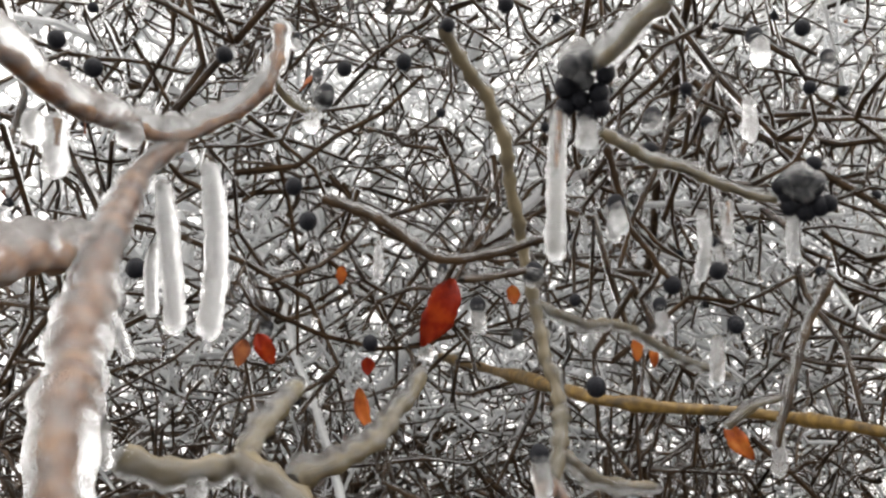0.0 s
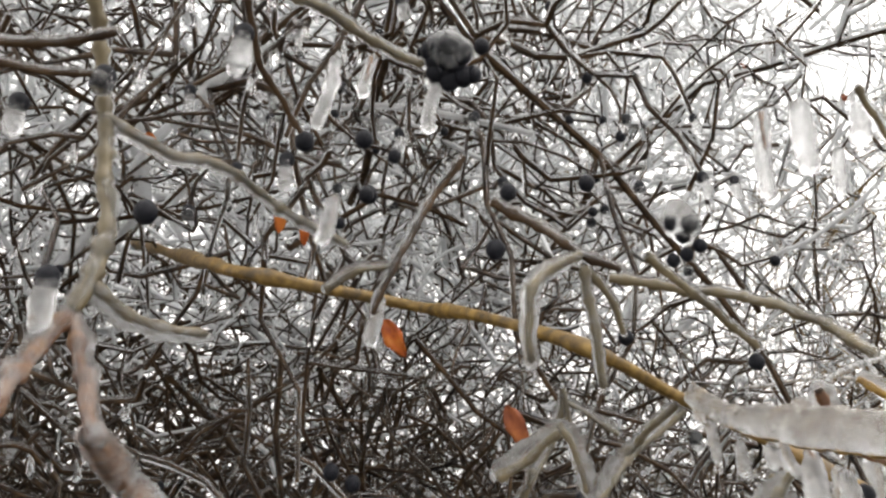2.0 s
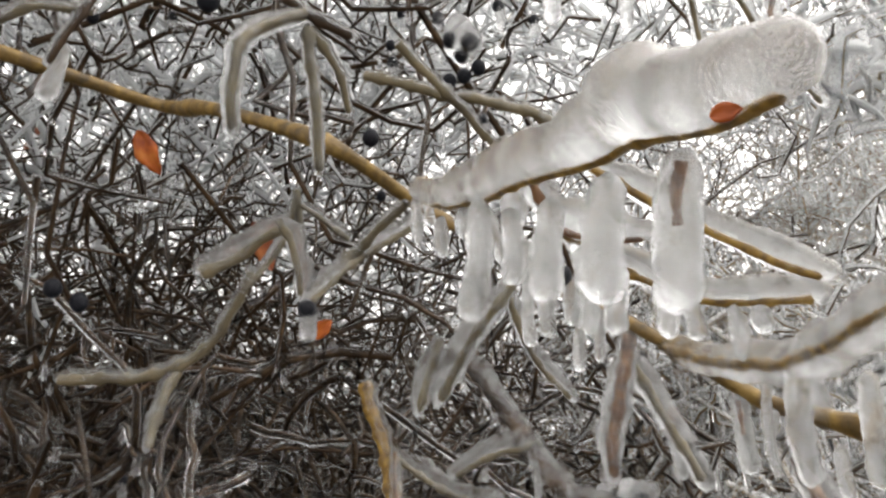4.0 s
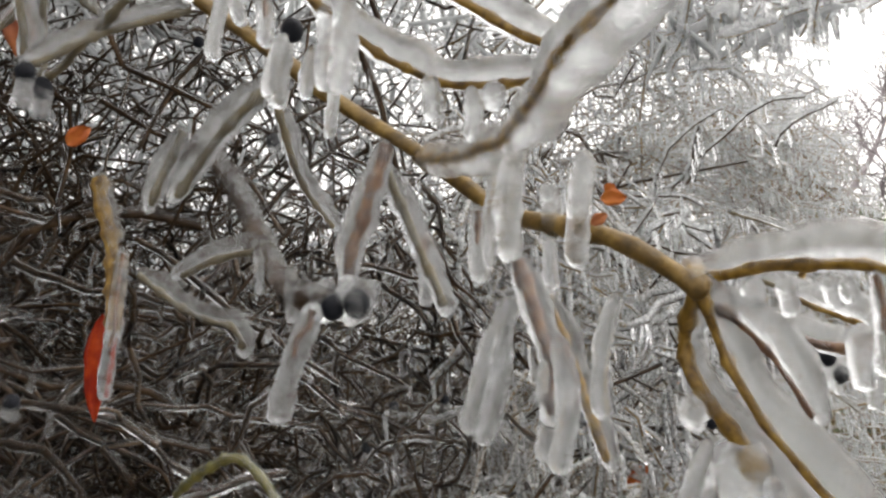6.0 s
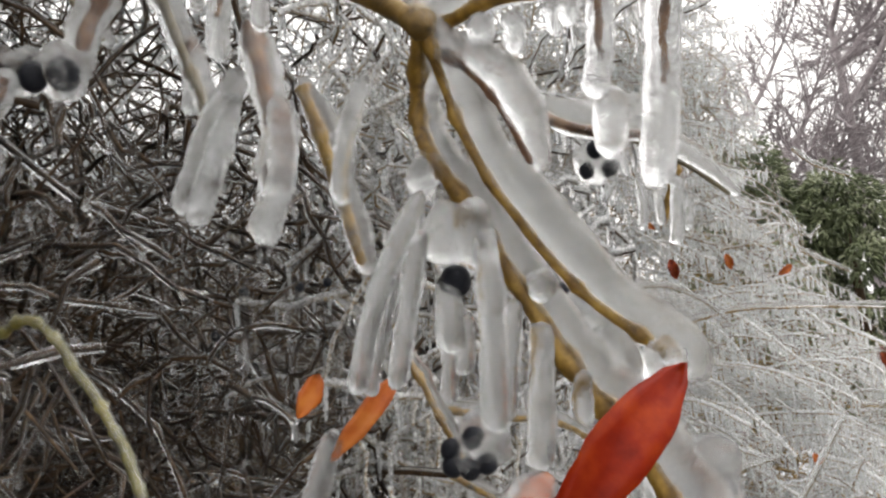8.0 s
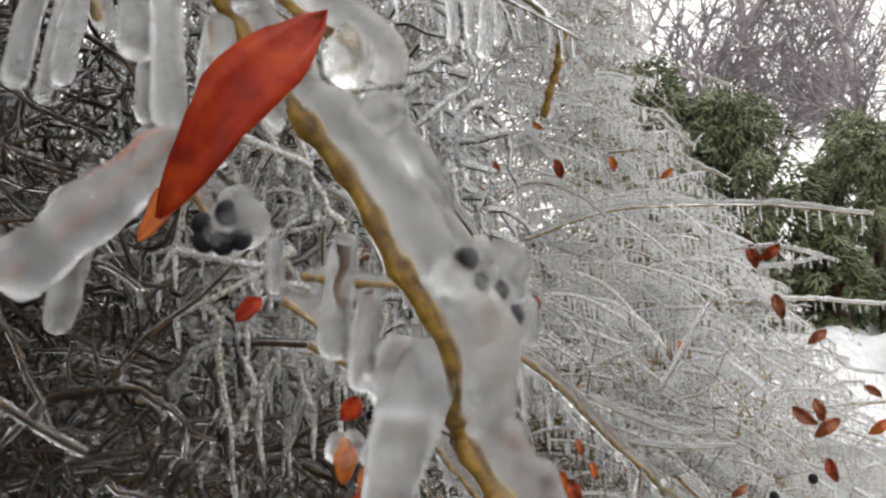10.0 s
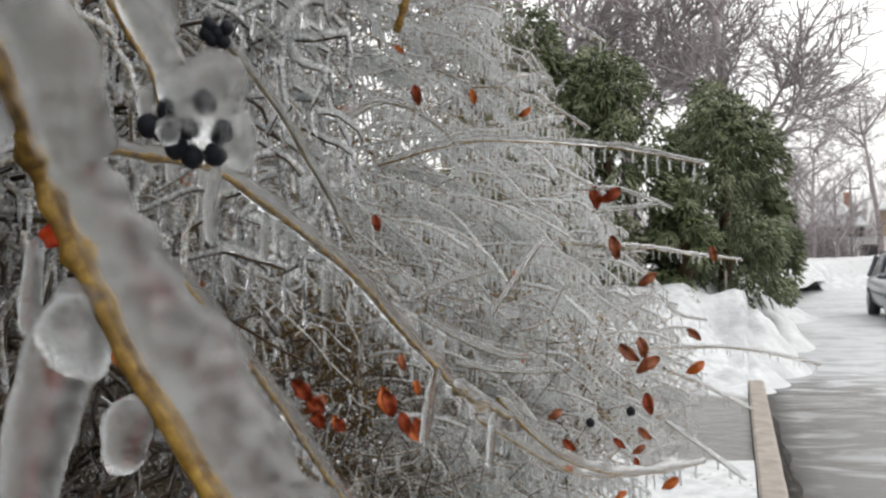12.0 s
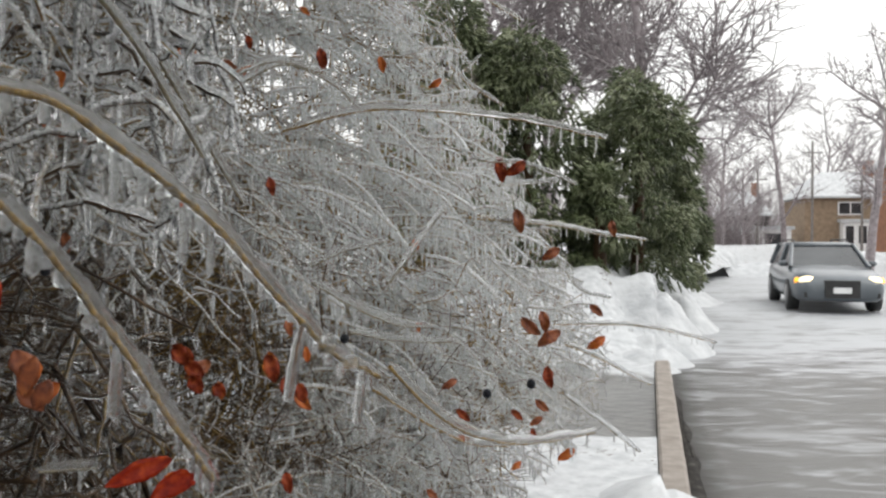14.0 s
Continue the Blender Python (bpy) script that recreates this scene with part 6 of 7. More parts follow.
b = branch([(-0.2183, 1.3314, 1.4025), (-0.1669, 1.3697, 1.4270), (-0.1017, 1.3963, 1.4432)], 0.0018, 0.0013, ice=0.0040, up=(0, 0, 1), mat=M_STEM)
fringe(b, 7, 0.015, 0.040)
b = branch([(-0.0853, 1.2952, 1.3783), (-0.0456, 1.3291, 1.4324), (0.0058, 1.3789, 1.5041)], 0.0018, 0.0013, ice=0.0035, up=(0, 0, 1), mat=M_STEM)
fringe(b, 3, 0.010, 0.030)
b = branch([(0.0781, 1.6905, 1.6109), (0.1771, 1.7339, 1.6065), (0.2891, 1.7727, 1.5679)], 0.0018, 0.0013, ice=0.0040, up=(0, 0, 1), mat=M_STEM)
fringe(b, 9, 0.010, 0.020)
b = branch([(0.1204, 1.7922, 1.5667), (0.1950, 1.7854, 1.5688), (0.2501, 1.7781, 1.5757)], 0.0018, 0.0013, ice=0.0040, up=(0, 0, 1), mat=M_STEM)
fringe(b, 6, 0.010, 0.020)
b = branch([(0.3269, 2.1567, 1.1641), (0.4328, 2.2339, 1.1146), (0.5883, 2.2887, 1.0307)], 0.0020, 0.0014, ice=0.0045, up=(0, 0, 1), mat=M_OCHRE)
fringe(b, 9, 0.015, 0.040)
b = branch([(-0.3734, 1.4292, 1.7107), (-0.2856, 1.4400, 1.7578), (-0.2046, 1.5096, 1.7358), (-0.1583, 1.5735, 1.6931)], 0.0018, 0.0013, ice=0.0040, up=(0, 0, 1), mat=M_STEM)
fringe(b, 12, 0.015, 0.040)
b = branch([(-0.3628, 0.8907, 1.7240), (-0.3211, 0.9500, 1.6365), (-0.2842, 1.0059, 1.5493), (-0.2595, 1.0474, 1.4948)], 0.0018, 0.0013, ice=0.0040, up=(0, 0, 1), mat=M_STEM)
fringe(b, 2, 0.010, 0.030)
b = branch([(-0.1939, 1.1824, 1.3846), (-0.1366, 1.1881, 1.3509), (-0.0713, 1.2109, 1.3193), (-0.0209, 1.2421, 1.3115)], 0.0018, 0.0013, ice=0.0040, up=(0, 0, 1), mat=M_STEM)
fringe(b, 9, 0.010, 0.030)
b = branch([(-0.1419, 1.2333, 1.3038), (-0.0569, 1.2682, 1.2863), (0.0145, 1.2892, 1.2836)], 0.0018, 0.0013, ice=0.0040, up=(0, 0, 1), mat=M_STEM)
fringe(b, 6, 0.010, 0.030)
b = branch([(0.3739, 2.4698, 1.3480), (0.4240, 2.4584, 1.2881), (0.5135, 2.4908, 1.2633)], 0.0018, 0.0013, ice=0.0040, up=(0, 0, 1), mat=M_STEM)
fringe(b, 6, 0.010, 0.030)
b = branch([(-0.1108, 1.2728, 1.2096), (-0.0392, 1.2679, 1.1659), (0.0414, 1.2782, 1.1230), (0.1063, 1.3027, 1.1122)], 0.0022, 0.0015, ice=0.0045, up=(0, 0, 1), mat=M_OCHRE)
fringe(b, 10, 0.015, 0.040)
b = branch([(0.0282, 2.5210, 2.0853), (0.0848, 2.6391, 2.0140), (0.1213, 2.6319, 2.0400)], 0.0018, 0.0013, ice=0.0040, up=(0, 0, 1), mat=M_STEM)
fringe(b, 4, 0.010, 0.030)
b = branch([(0.2945, 1.9413, 1.0697), (0.3809, 1.9641, 1.0030), (0.4806, 1.9754, 0.9238)], 0.0018, 0.0013, ice=0.0040, up=(0, 0, 1), mat=M_STEM)
fringe(b, 8, 0.010, 0.030)
b = branch([(-0.2333, 0.8119, 1.8786), (-0.1832, 0.8477, 1.8562), (-0.1267, 0.8834, 1.8216)], 0.0016, 0.0011, ice=0.0035, up=(0, 0, 1), mat=M_STEM)
fringe(b, 7, 0.015, 0.040)
b = branch([(-0.3549, 1.3128, 1.7047), (-0.2852, 1.3709, 1.7479), (-0.2123, 1.4340, 1.7413)], 0.0018, 0.0013, ice=0.0040, up=(0, 0, 1), mat=M_STEM)
fringe(b, 8, 0.015, 0.040)
# autumn leaves still hanging on the outer shoots
leaf(bush, (-0.3867, 1.4156, 1.7607), (-0.3598, 1.4276, 1.7369), 0.0100, (0.25, -0.95, -0.20), M_RUSTLEAF)
leaf(bush, (-0.3418, 1.4281, 1.7560), (-0.3734, 1.4248, 1.7339), 0.0095, (0.24, -0.95, -0.20), M_ORANGE)
leaf(bush, (-0.2565, 1.6853, 1.8454), (-0.2488, 1.6963, 1.8007), 0.0123, (0.14, -0.97, -0.21), M_RED)
leaf(bush, (-0.1483, 1.8972, 1.8753), (-0.1411, 1.9059, 1.8374), 0.0102, (0.07, -0.98, -0.21), M_ORANGE)
leaf(bush, (-0.0033, 2.0607, 1.8543), (-0.0370, 2.0645, 1.8326), 0.0096, (0.01, -0.98, -0.19), M_ORANGE)
leaf(bush, (0.1174, 1.7376, 1.6214), (0.1285, 1.7413, 1.5683), 0.0135, (-0.07, -0.99, -0.08), M_RED)
leaf(bush, (0.1781, 1.7331, 1.6145), (0.1328, 1.7397, 1.5845), 0.0129, (-0.09, -0.99, -0.09), M_RED)
leaf(bush, (0.1626, 1.7915, 1.5140), (0.1737, 1.7916, 1.4589), 0.0139, (-0.09, -1.00, -0.02), M_RUSTLEAF)
leaf(bush, (0.2730, 1.8801, 1.4261), (0.2309, 1.8852, 1.3975), 0.0120, (-0.13, -0.99, 0.02), M_RUSTLEAF)
leaf(bush, (0.1827, 1.8819, 1.2632), (0.2281, 1.8726, 1.2236), 0.0146, (-0.11, -0.99, 0.11), M_RUSTLEAF)
leaf(bush, (0.2293, 1.8784, 1.2802), (0.2390, 1.8718, 1.2282), 0.0133, (-0.12, -0.99, 0.10), M_RUSTLEAF)
leaf(bush, (0.2735, 1.8677, 1.2336), (0.2196, 1.8702, 1.1971), 0.0153, (-0.13, -0.98, 0.12), M_RUSTLEAF)
leaf(bush, (0.3919, 2.1574, 1.2708), (0.4264, 2.1480, 1.2399), 0.0116, (-0.19, -0.98, 0.09), M_RUSTLEAF)
leaf(bush, (0.4315, 2.1412, 1.1869), (0.3838, 2.1459, 1.1538), 0.0139, (-0.19, -0.97, 0.13), M_ORANGE)
leaf(bush, (0.2468, 1.9102, 1.1457), (0.2562, 1.9000, 1.0939), 0.0137, (-0.13, -0.98, 0.17), M_RED)
leaf(bush, (-0.2299, 1.0651, 1.2998), (-0.2207, 1.0605, 1.2587), 0.0108, (0.20, -0.97, 0.16), M_ORANGE)
leaf(bush, (-0.3477, 1.0345, 1.3125), (-0.3203, 1.0395, 1.2863), 0.0096, (0.30, -0.94, 0.14), M_RED)
leaf(bush, (-0.3014, 1.0457, 1.2898), (-0.3318, 1.0330, 1.2690), 0.0100, (0.29, -0.95, 0.16), M_RUSTLEAF)
leaf(bush, (-0.3046, 1.0917, 1.2554), (-0.2986, 1.0885, 1.2299), 0.0069, (0.26, -0.95, 0.18), M_ORANGE)
leaf(bush, (-0.1980, 1.0260, 1.3472), (-0.1932, 1.0244, 1.3243), 0.0059, (0.19, -0.98, 0.11), M_RUSTLEAF)
leaf(bush, (-0.2156, 1.1587, 1.2246), (-0.1896, 1.1586, 1.2018), 0.0084, (0.17, -0.97, 0.20), M_ORANGE)
leaf(bush, (-0.1931, 1.1235, 1.2987), (-0.1880, 1.1210, 1.2754), 0.0060, (0.17, -0.98, 0.14), M_ORANGE)
leaf(bush, (-0.3537, 0.7572, 1.6049), (-0.3767, 0.7497, 1.5858), 0.0083, (0.43, -0.89, -0.17), M_ORANGE)
leaf(bush, (-0.3744, 0.7547, 1.5630), (-0.3575, 0.7652, 1.5452), 0.0077, (0.43, -0.89, -0.12), M_ORANGE)
leaf(bush, (-0.3863, 0.7493, 1.3417), (-0.3799, 0.7478, 1.3125), 0.0083, (0.45, -0.88, 0.14), M_ORANGE)
leaf(bush, (-0.3609, 0.7573, 1.3133), (-0.3812, 0.7443, 1.2980), 0.0083, (0.44, -0.88, 0.17), M_ORANGE)
leaf(bush, (0.0221, 1.2802, 1.2254), (-0.0022, 1.2776, 1.2096), 0.0068, (-0.01, -0.98, 0.18), M_RUSTLEAF)
leaf(bush, (0.0309, 1.3131, 1.1382), (0.0355, 1.3074, 1.1156), 0.0061, (-0.02, -0.97, 0.24), M_ORANGE)
leaf(bush, (0.1404, 1.6566, 1.0953), (0.1640, 1.6501, 1.0755), 0.0077, (-0.09, -0.97, 0.21), M_RED)
leaf(bush, (0.2034, 1.6476, 1.0841), (0.1763, 1.6467, 1.0662), 0.0077, (-0.11, -0.97, 0.22), M_RUSTLEAF)
leaf(bush, (0.1908, 1.6561, 1.1168), (0.2177, 1.6480, 1.0941), 0.0089, (-0.12, -0.97, 0.20), M_RUSTLEAF)
leaf(bush, (0.2820, 1.7194, 0.9983), (0.2450, 1.7185, 0.9738), 0.0107, (-0.15, -0.96, 0.26), M_ORANGE)
leaf(bush, (0.1833, 1.6446, 1.0606), (0.1881, 1.6377, 1.0345), 0.0071, (-0.11, -0.97, 0.24), M_RED)
leaf(bush, (-0.0415, 1.2922, 1.3141), (-0.0382, 1.2905, 1.2980), 0.0041, (0.03, -0.99, 0.11), M_ORANGE)
leaf(bush, (-0.3821, 0.8148, 1.4552), (-0.3788, 0.8162, 1.4346), 0.0057, (0.42, -0.91, 0.01), M_RUSTLEAF)
leaf(bush, (-0.3427, 1.4165, 1.8050), (-0.3392, 1.4232, 1.7809), 0.0068, (0.23, -0.95, -0.23), M_RED)
leaf(bush, (-0.3981, 1.3038, 1.7686), (-0.3944, 1.3117, 1.7395), 0.0083, (0.28, -0.93, -0.22), M_ORANGE)
leaf(bush, (-0.4139, 1.3016, 1.7572), (-0.4373, 1.2979, 1.7401), 0.0074, (0.30, -0.93, -0.21), M_ORANGE)
leaf(bush, (-0.3010, 1.7066, 1.9367), (-0.2813, 1.7145, 1.9205), 0.0069, (0.16, -0.95, -0.27), M_ORANGE)
leaf(bush, (-0.0503, 1.3991, 1.4481), (-0.0456, 1.3990, 1.4246), 0.0059, (0.03, -1.00, 0.01), M_ORANGE)
leaf(bush, (0.0223, 1.3201, 1.1686), (0.0444, 1.3155, 1.1501), 0.0071, (-0.02, -0.98, 0.22), M_RED)
leaf(bush, (-0.2029, 1.0380, 1.1478), (-0.1958, 1.0311, 1.1207), 0.0077, (0.18, -0.94, 0.29), M_RED)
leaf(bush, (-0.0256, 1.2402, 1.0611), (-0.0075, 1.2358, 1.0465), 0.0059, (0.01, -0.95, 0.30), M_RUSTLEAF)
leaf(bush, (0.1626, 1.6300, 0.9953), (0.1376, 1.6277, 0.9794), 0.0071, (-0.09, -0.96, 0.27), M_ORANGE)
leaf(bush, (-0.2726, 1.2675, 1.5458), (-0.2673, 1.2705, 1.5159), 0.0077, (0.21, -0.98, -0.06), M_RED)
leaf(bush, (-0.3661, 1.1415, 1.5030), (-0.3818, 1.1369, 1.4913), 0.0050, (0.31, -0.95, -0.04), M_RED)
leaf(bush, (0.3268, 1.5659, 1.4841), (0.3333, 1.5649, 1.4512), 0.0084, (-0.21, -0.98, -0.01), M_RUSTLEAF)
berry(bush, (0.2036, 1.8586, 1.1121), 0.0107)
berry(bush, (0.0806, 1.4705, 1.1651), 0.0084)
berry(bush, (-0.3915, 0.7908, 1.6273), 0.0050)
berry(bush, (-0.3979, 0.8065, 1.4167), 0.0050)
berry(bush, (-0.1683, 1.3790, 1.2769), 0.0078)
b = branch([(-0.1684, 1.1288, 1.9230), (-0.1844, 1.1428, 1.8789), (-0.2148, 1.1596, 1.8114)], 0.0055, 0.0055, mat=M_OCHRE)
# ---- the tangle behind them ----
core, veil_core, inner = Tubes(3), Tubes(3), Tubes(3)
coat, glint_coat, hoar = Tubes(4), Tubes(3), Tubes(3)
drops, far_drops = Tubes(4), Tubes(3)
WAY = np.array([(-0.105, -0.33, 1.637), (-0.12, -0.24, 1.63), (-0.134, -0.18, 1.613), (-0.13, -0.14, 1.59), (-0.115, -0.09, 1.56), (-0.09, -0.055, 1.525), (-0.045, -0.035, 1.48), (0, 0, 1.45)])


def grow(roots, ways, lengths, steps, droop, wobble):
    """Branches from roots along ways that bend and droop: branches x points x 3."""
    p, d, out = roots.copy(), unit(ways), [roots.copy()]
    for _ in range(steps):
        d = unit(d + rng.normal(0, wobble, p.shape) + np.array([0, 0, -droop]))
        p = p + d * (lengths / steps)[:, None]
        out.append(p.copy())
    return np.stack(out, 1)


def clear_of_way(pts, far):
    gap = np.linalg.norm(pts[:, :, None] - WAY, axis=-1).min((1, 2))
    # the open air between the way and the street stays free, too
    front = (pts[:, :, 0] > -0.46 - 0.09 * np.clip(pts[:, :, 1] / 0.15, 0, 1) + 0.40 * pts[:, :, 1]) & (pts[:, :, 2] < 1.95)
    return pts[(gap > far) & ~(front & (pts[:, :, 1] < 0.9)).any(1) & ~beyond(pts).any(1) & useful(pts)]


def useful(pts):
    """Leaves out what stands behind the start of the way, or far below it under the bush."""
    p = pts[:, 0]
    flat = np.hypot(p[:, 0] + 0.08, p[:, 1] + 0.15)
    return (p[:, 1] > -0.75) & (p[:, 2] > 1.4 - 0.55 * flat)


def beyond(pts):
    """What would reach past the outer face of the bush, which leans out to the street and ends in a point."""
    y = np.maximum(pts[:, :, 1], 0.2)
    rise = (pts[:, :, 2] - 1.45) / y
    u = pts[:, :, 0] / y
    return (pts[:, :, 1] > 0.9) & ((u > face_reach(rise)) | ((y < face_front(u, rise)) & (abs(rise) < 0.7)))


def face_front(u, rise):
    """How near the outer face comes, for each slant of the way there."""
    return np.interp(u, [-0.42, -0.3, -0.2, -0.05, 0.07, 0.15, 0.22], [0.8, 1.05, 1.3, 1.6, 1.9, 2.3, 2.7]) + 0.45 * np.clip(rise / 0.15, 0, 1)


def face_reach(rise):
    return np.interp(rise, [-0.5, -0.32, -0.26, -0.19, -0.12, -0.05, 0.02, 0.09, 0.16, 0.23, 0.30, 0.6, 1.0, 2.0], [0.05, 0.12, 0.18, 0.21, 0.215, 0.18, 0.145, 0.105, 0.07, 0.03, 0.005, 0.0, -0.05, -0.2])


def clad(pts, r0, taper, ice, icicles, long, white=False):
    """Bark, the ice on top of it, and icicles below. The ice is thickest on the outer face, and whitened there for sky
    glints.
    """
    # high up and further in, the shoots are sheathed in white ice and hardly any bark shows
    flat = np.hypot(pts[:, 0, 0] + 0.12, pts[:, 0, 1] + 0.2)
    lofty = np.clip(((pts[:, 0, 2] - 1.55) / flat - 0.42) / 0.36, 0, 1) * (flat > 0.85)
    y = np.maximum(pts[:, 0, 1], 0.3)
    open_face = (pts[:, 0, 1] > 0.5) & (pts[:, 0, 0] / y > -0.45) & ((pts[:, 0, 2] - 1.45) / y > 0.02)
    if not ice:
        pts = pts[rng.uniform(0, 1, len(pts)) > np.maximum(0.85 * lofty, 0.7 * open_face)]
    m, k = pts.shape[:2]
    r = (r0 * rng.uniform(0.7, 1.25, m) * np.where(pts[:, 0, 1] > 0.9, 0.6, 1.0))[:, None] * np.linspace(1, taper, k)
    if not ice:
        inner.many(pts, r)
        return
    pale = rng.uniform(0, 1, m) < lofty
    bare = ~(pale | white) | (rng.uniform(0, 1, m) < 0.35)
    # outer shoots get tan bark, inner ones the bark darkened for shade
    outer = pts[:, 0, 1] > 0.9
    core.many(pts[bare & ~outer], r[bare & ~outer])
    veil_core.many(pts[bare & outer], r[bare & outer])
    depth = -0.35 + 0.40 * np.maximum(pts[:, 0, 1], -0.6) - pts[:, 0, 0]
    share = np.clip(1.15 - 0.85 * depth, 0.3, 1.0) + np.where((depth < 0.35) & (pts[:, 0, 1] > 0.7), 0.6, 0)
    w = (ice * share * np.where(pts[:, 0, 1] < 0.9, 0.6, 1.0) * rng.uniform(0.5, 1.4, m))[:, None] * rng.uniform(0.65, 1.35, (m, k))
    w[:, -1] *= 0.6
    w = w * np.where(pale, 2.4, np.where(open_face & (pts[:, 0, 1] < 1.1), 1.8, 1.0))[:, None]
    over, away = pts + np.array([0, 0, 1.0]) * (w * 0.7 + r * 0.62)[..., None], (pts[:, 0, 1] > 1.1) | open_face
    if white:
        hoar.many(over, r + w * 0.75)
        return
    hoar.many(over[pale], (r + w * 0.75)[pale])
    coat.many(over[~away & ~pale], (r * 0.95 + w * 0.7)[~away & ~pale])
    glint_coat.many(over[away & ~pale], (r + w * 0.75)[away & ~pale])
    span = np.linalg.norm(np.diff(pts, axis=1), axis=2).sum(1)
    which = np.repeat(np.arange(m), rng.poisson(icicles * span * np.where(share > 1, share * 2.2, share)))
    u = rng.uniform(0, k - 1.001, len(which))
    i = u.astype(int)
    p = pts[which, i] + (pts[which, i + 1] - pts[which, i]) * (u - i)[:, None]
    h = rng.uniform(0.3, 1.0, len(p)) ** 1.5 * long
    hang(p, h, rng.uniform(0.0013, 0.0024, len(p)) * np.where(p[:, 1] > 0.9, 1.6, 1.0), p[:, 1] > 0.9)


def hang(p, h, r, far):
    """Icicles of height h below the points p: drops with a swollen end close by, thin spikes further off."""
    lean = rng.normal(0, 0.06, (len(p), 3))
    lean[:, 2] = -1
    near = ~far
    r = np.where(near, r * 1.25, r)
    drops.many(p[near, None] + lean[near, None] * (h[near, None] * np.array([0, 0.5, 0.82, 1.0]))[..., None], r[near, None] * np.array([1.0, 0.9, 1.35, 0.3]))
    far_drops.many(p[far, None] + lean[far, None] * (h[far, None] * np.array([0, 0.8, 1.0]))[..., None], r[far, None] * np.array([1.35, 0.9, 0.25]))


def offshoots(pts, per, lengths, steps, droop, wobble, spread):
    """Side shoots that leave the given branches at their inner points."""
    m, k = pts.shape[:2]
    which = np.repeat(np.arange(m), per)
    i = rng.integers(1, k, len(which))
    d = unit(pts[which, i] - pts[which, i - 1])
    side = rng.normal(0, 1, d.shape)
    side = unit(side - d * (side * d).sum(1, keepdims=True))
    return grow(pts[which, i], d * 0.5 + side * spread, rng.uniform(*lengths, len(which)), steps, droop, wobble)


N = 440
ys = -0.8 + 5.6 * rng.uniform(0, 1, N) ** 1.35
face = -0.50 + 0.40 * np.maximum(ys, -0.6)
roots = np.stack([face - 0.25 - rng.uniform(0, 1.0, N) ** 1.5 * 1.7, ys, rng.uniform(0.3, 3.3, N)], 1)
ways = np.stack([rng.normal(0.6, 0.5, N), rng.normal(0, 0.6, N), rng.normal(0.35, 0.45, N)], 1)
# the canopy that hangs over the way
M = 36
high = np.stack([rng.uniform(-1.0, 0.05, M), rng.uniform(-0.7, 2.3, M), rng.uniform(2.0, 3.3, M)], 1)
roots, N = np.concatenate([roots, high]), N + M
ways = np.concatenate([ways, rng.normal(0, 0.6, (M, 3)) + np.array([0.2, 0.1, -0.1])])
big = clear_of_way(grow(roots, ways, rng.uniform(0.45, 0.85, N), 9, 0.10, 0.16), 0.5)
mid = clear_of_way(offshoots(big, 14, (0.12, 0.3), 5, 0.06, 0.38, 0.8), 0.42)
fine = clear_of_way(offshoots(mid, 3, (0.03, 0.11), 3, 0.05, 0.48, 0.9), 0.38)
clad(big, 0.0045, 0.6, 0.0028, 12, 0.035)
clad(mid, 0.0027, 0.6, 0.0020, 18, 0.035)
clad(fine, 0.0018, 0.7, 0.0016, 14, 0.026)
# bare twigs deep inside, where the ice hardly reached
N = 950
ys = rng.uniform(-0.8, 6.0, N)
roots = np.stack([-1.0 + 0.40 * np.maximum(ys, -0.6) - rng.uniform(0, 1.9, N), ys, rng.uniform(0.0, 3.1, N)], 1)
deep = clear_of_way(grow(roots, rng.normal(0, 1, (N, 3)), rng.uniform(0.5, 1.0, N), 5, 0.03, 0.22), 0.7)
twig = clear_of_way(offshoots(deep, 6, (0.15, 0.45), 4, 0.03, 0.28, 0.9), 0.65)
clad(deep, 0.0042, 0.6, 0, 0, 0)
clad(twig, 0.0026, 0.6, 0, 0, 0)
# the thicket just inside the face
N = 5200
roots = np.stack([rng.uniform(-2.3, -0.35, N), rng.uniform(-0.7, 3.6, N), rng.uniform(0.6, 2.5, N)], 1)
roots = roots[(roots[:, 0] < -0.42 + 0.40 * np.maximum(roots[:, 1], -0.6)) & (rng.uniform(0, 1, N) < np.where(roots[:, 1] > 1.3, 0.5, 1.0))]
N = len(roots)
filler = clear_of_way(grow(roots, rng.normal(0, 1, (N, 3)) * [1, 1, 0.7], rng.uniform(0.12, 0.32, N), 6, 0.03, 0.6), 0.4)
close = np.linalg.norm(filler[:, :1] - WAY, axis=-1).min(1) < 1.5
spurs = clear_of_way(offshoots(filler[close], 3, (0.012, 0.04), 3, 0.1, 0.5, 1.0), 0.4)
clad(filler[close], 0.0022, 0.6, 0.0017, 10, 0.018)
clad(spurs, 0.0017, 0.8, 0.0018, 5, 0.012)
clad(filler[~close], 0.0026, 0.6, 0, 0, 0)


def sleeved(pts, r0, ice):
    """Knotty shoots close to the way, each inside an even sleeve of clear ice that ends in a drop."""
    m, k = pts.shape[:2]
    r = (r0 * rng.uniform(0.75, 1.25, m))[:, None] * np.linspace(1, 0.7, k)
    w = (ice * rng.uniform(0.6, 1.4, m))[:, None] * rng.uniform(0.6, 1.4, (m, k))
    core.many(pts, r)
    tip = pts[:, -1:] + unit(pts[:, -1:] - pts[:, -2:-1]) * 0.004
    coat.many(np.concatenate([pts, tip], 1) + np.array([0, 0, -0.35 * ice]), np.concatenate([r + w, r[:, -1:] * 0.4], 1))


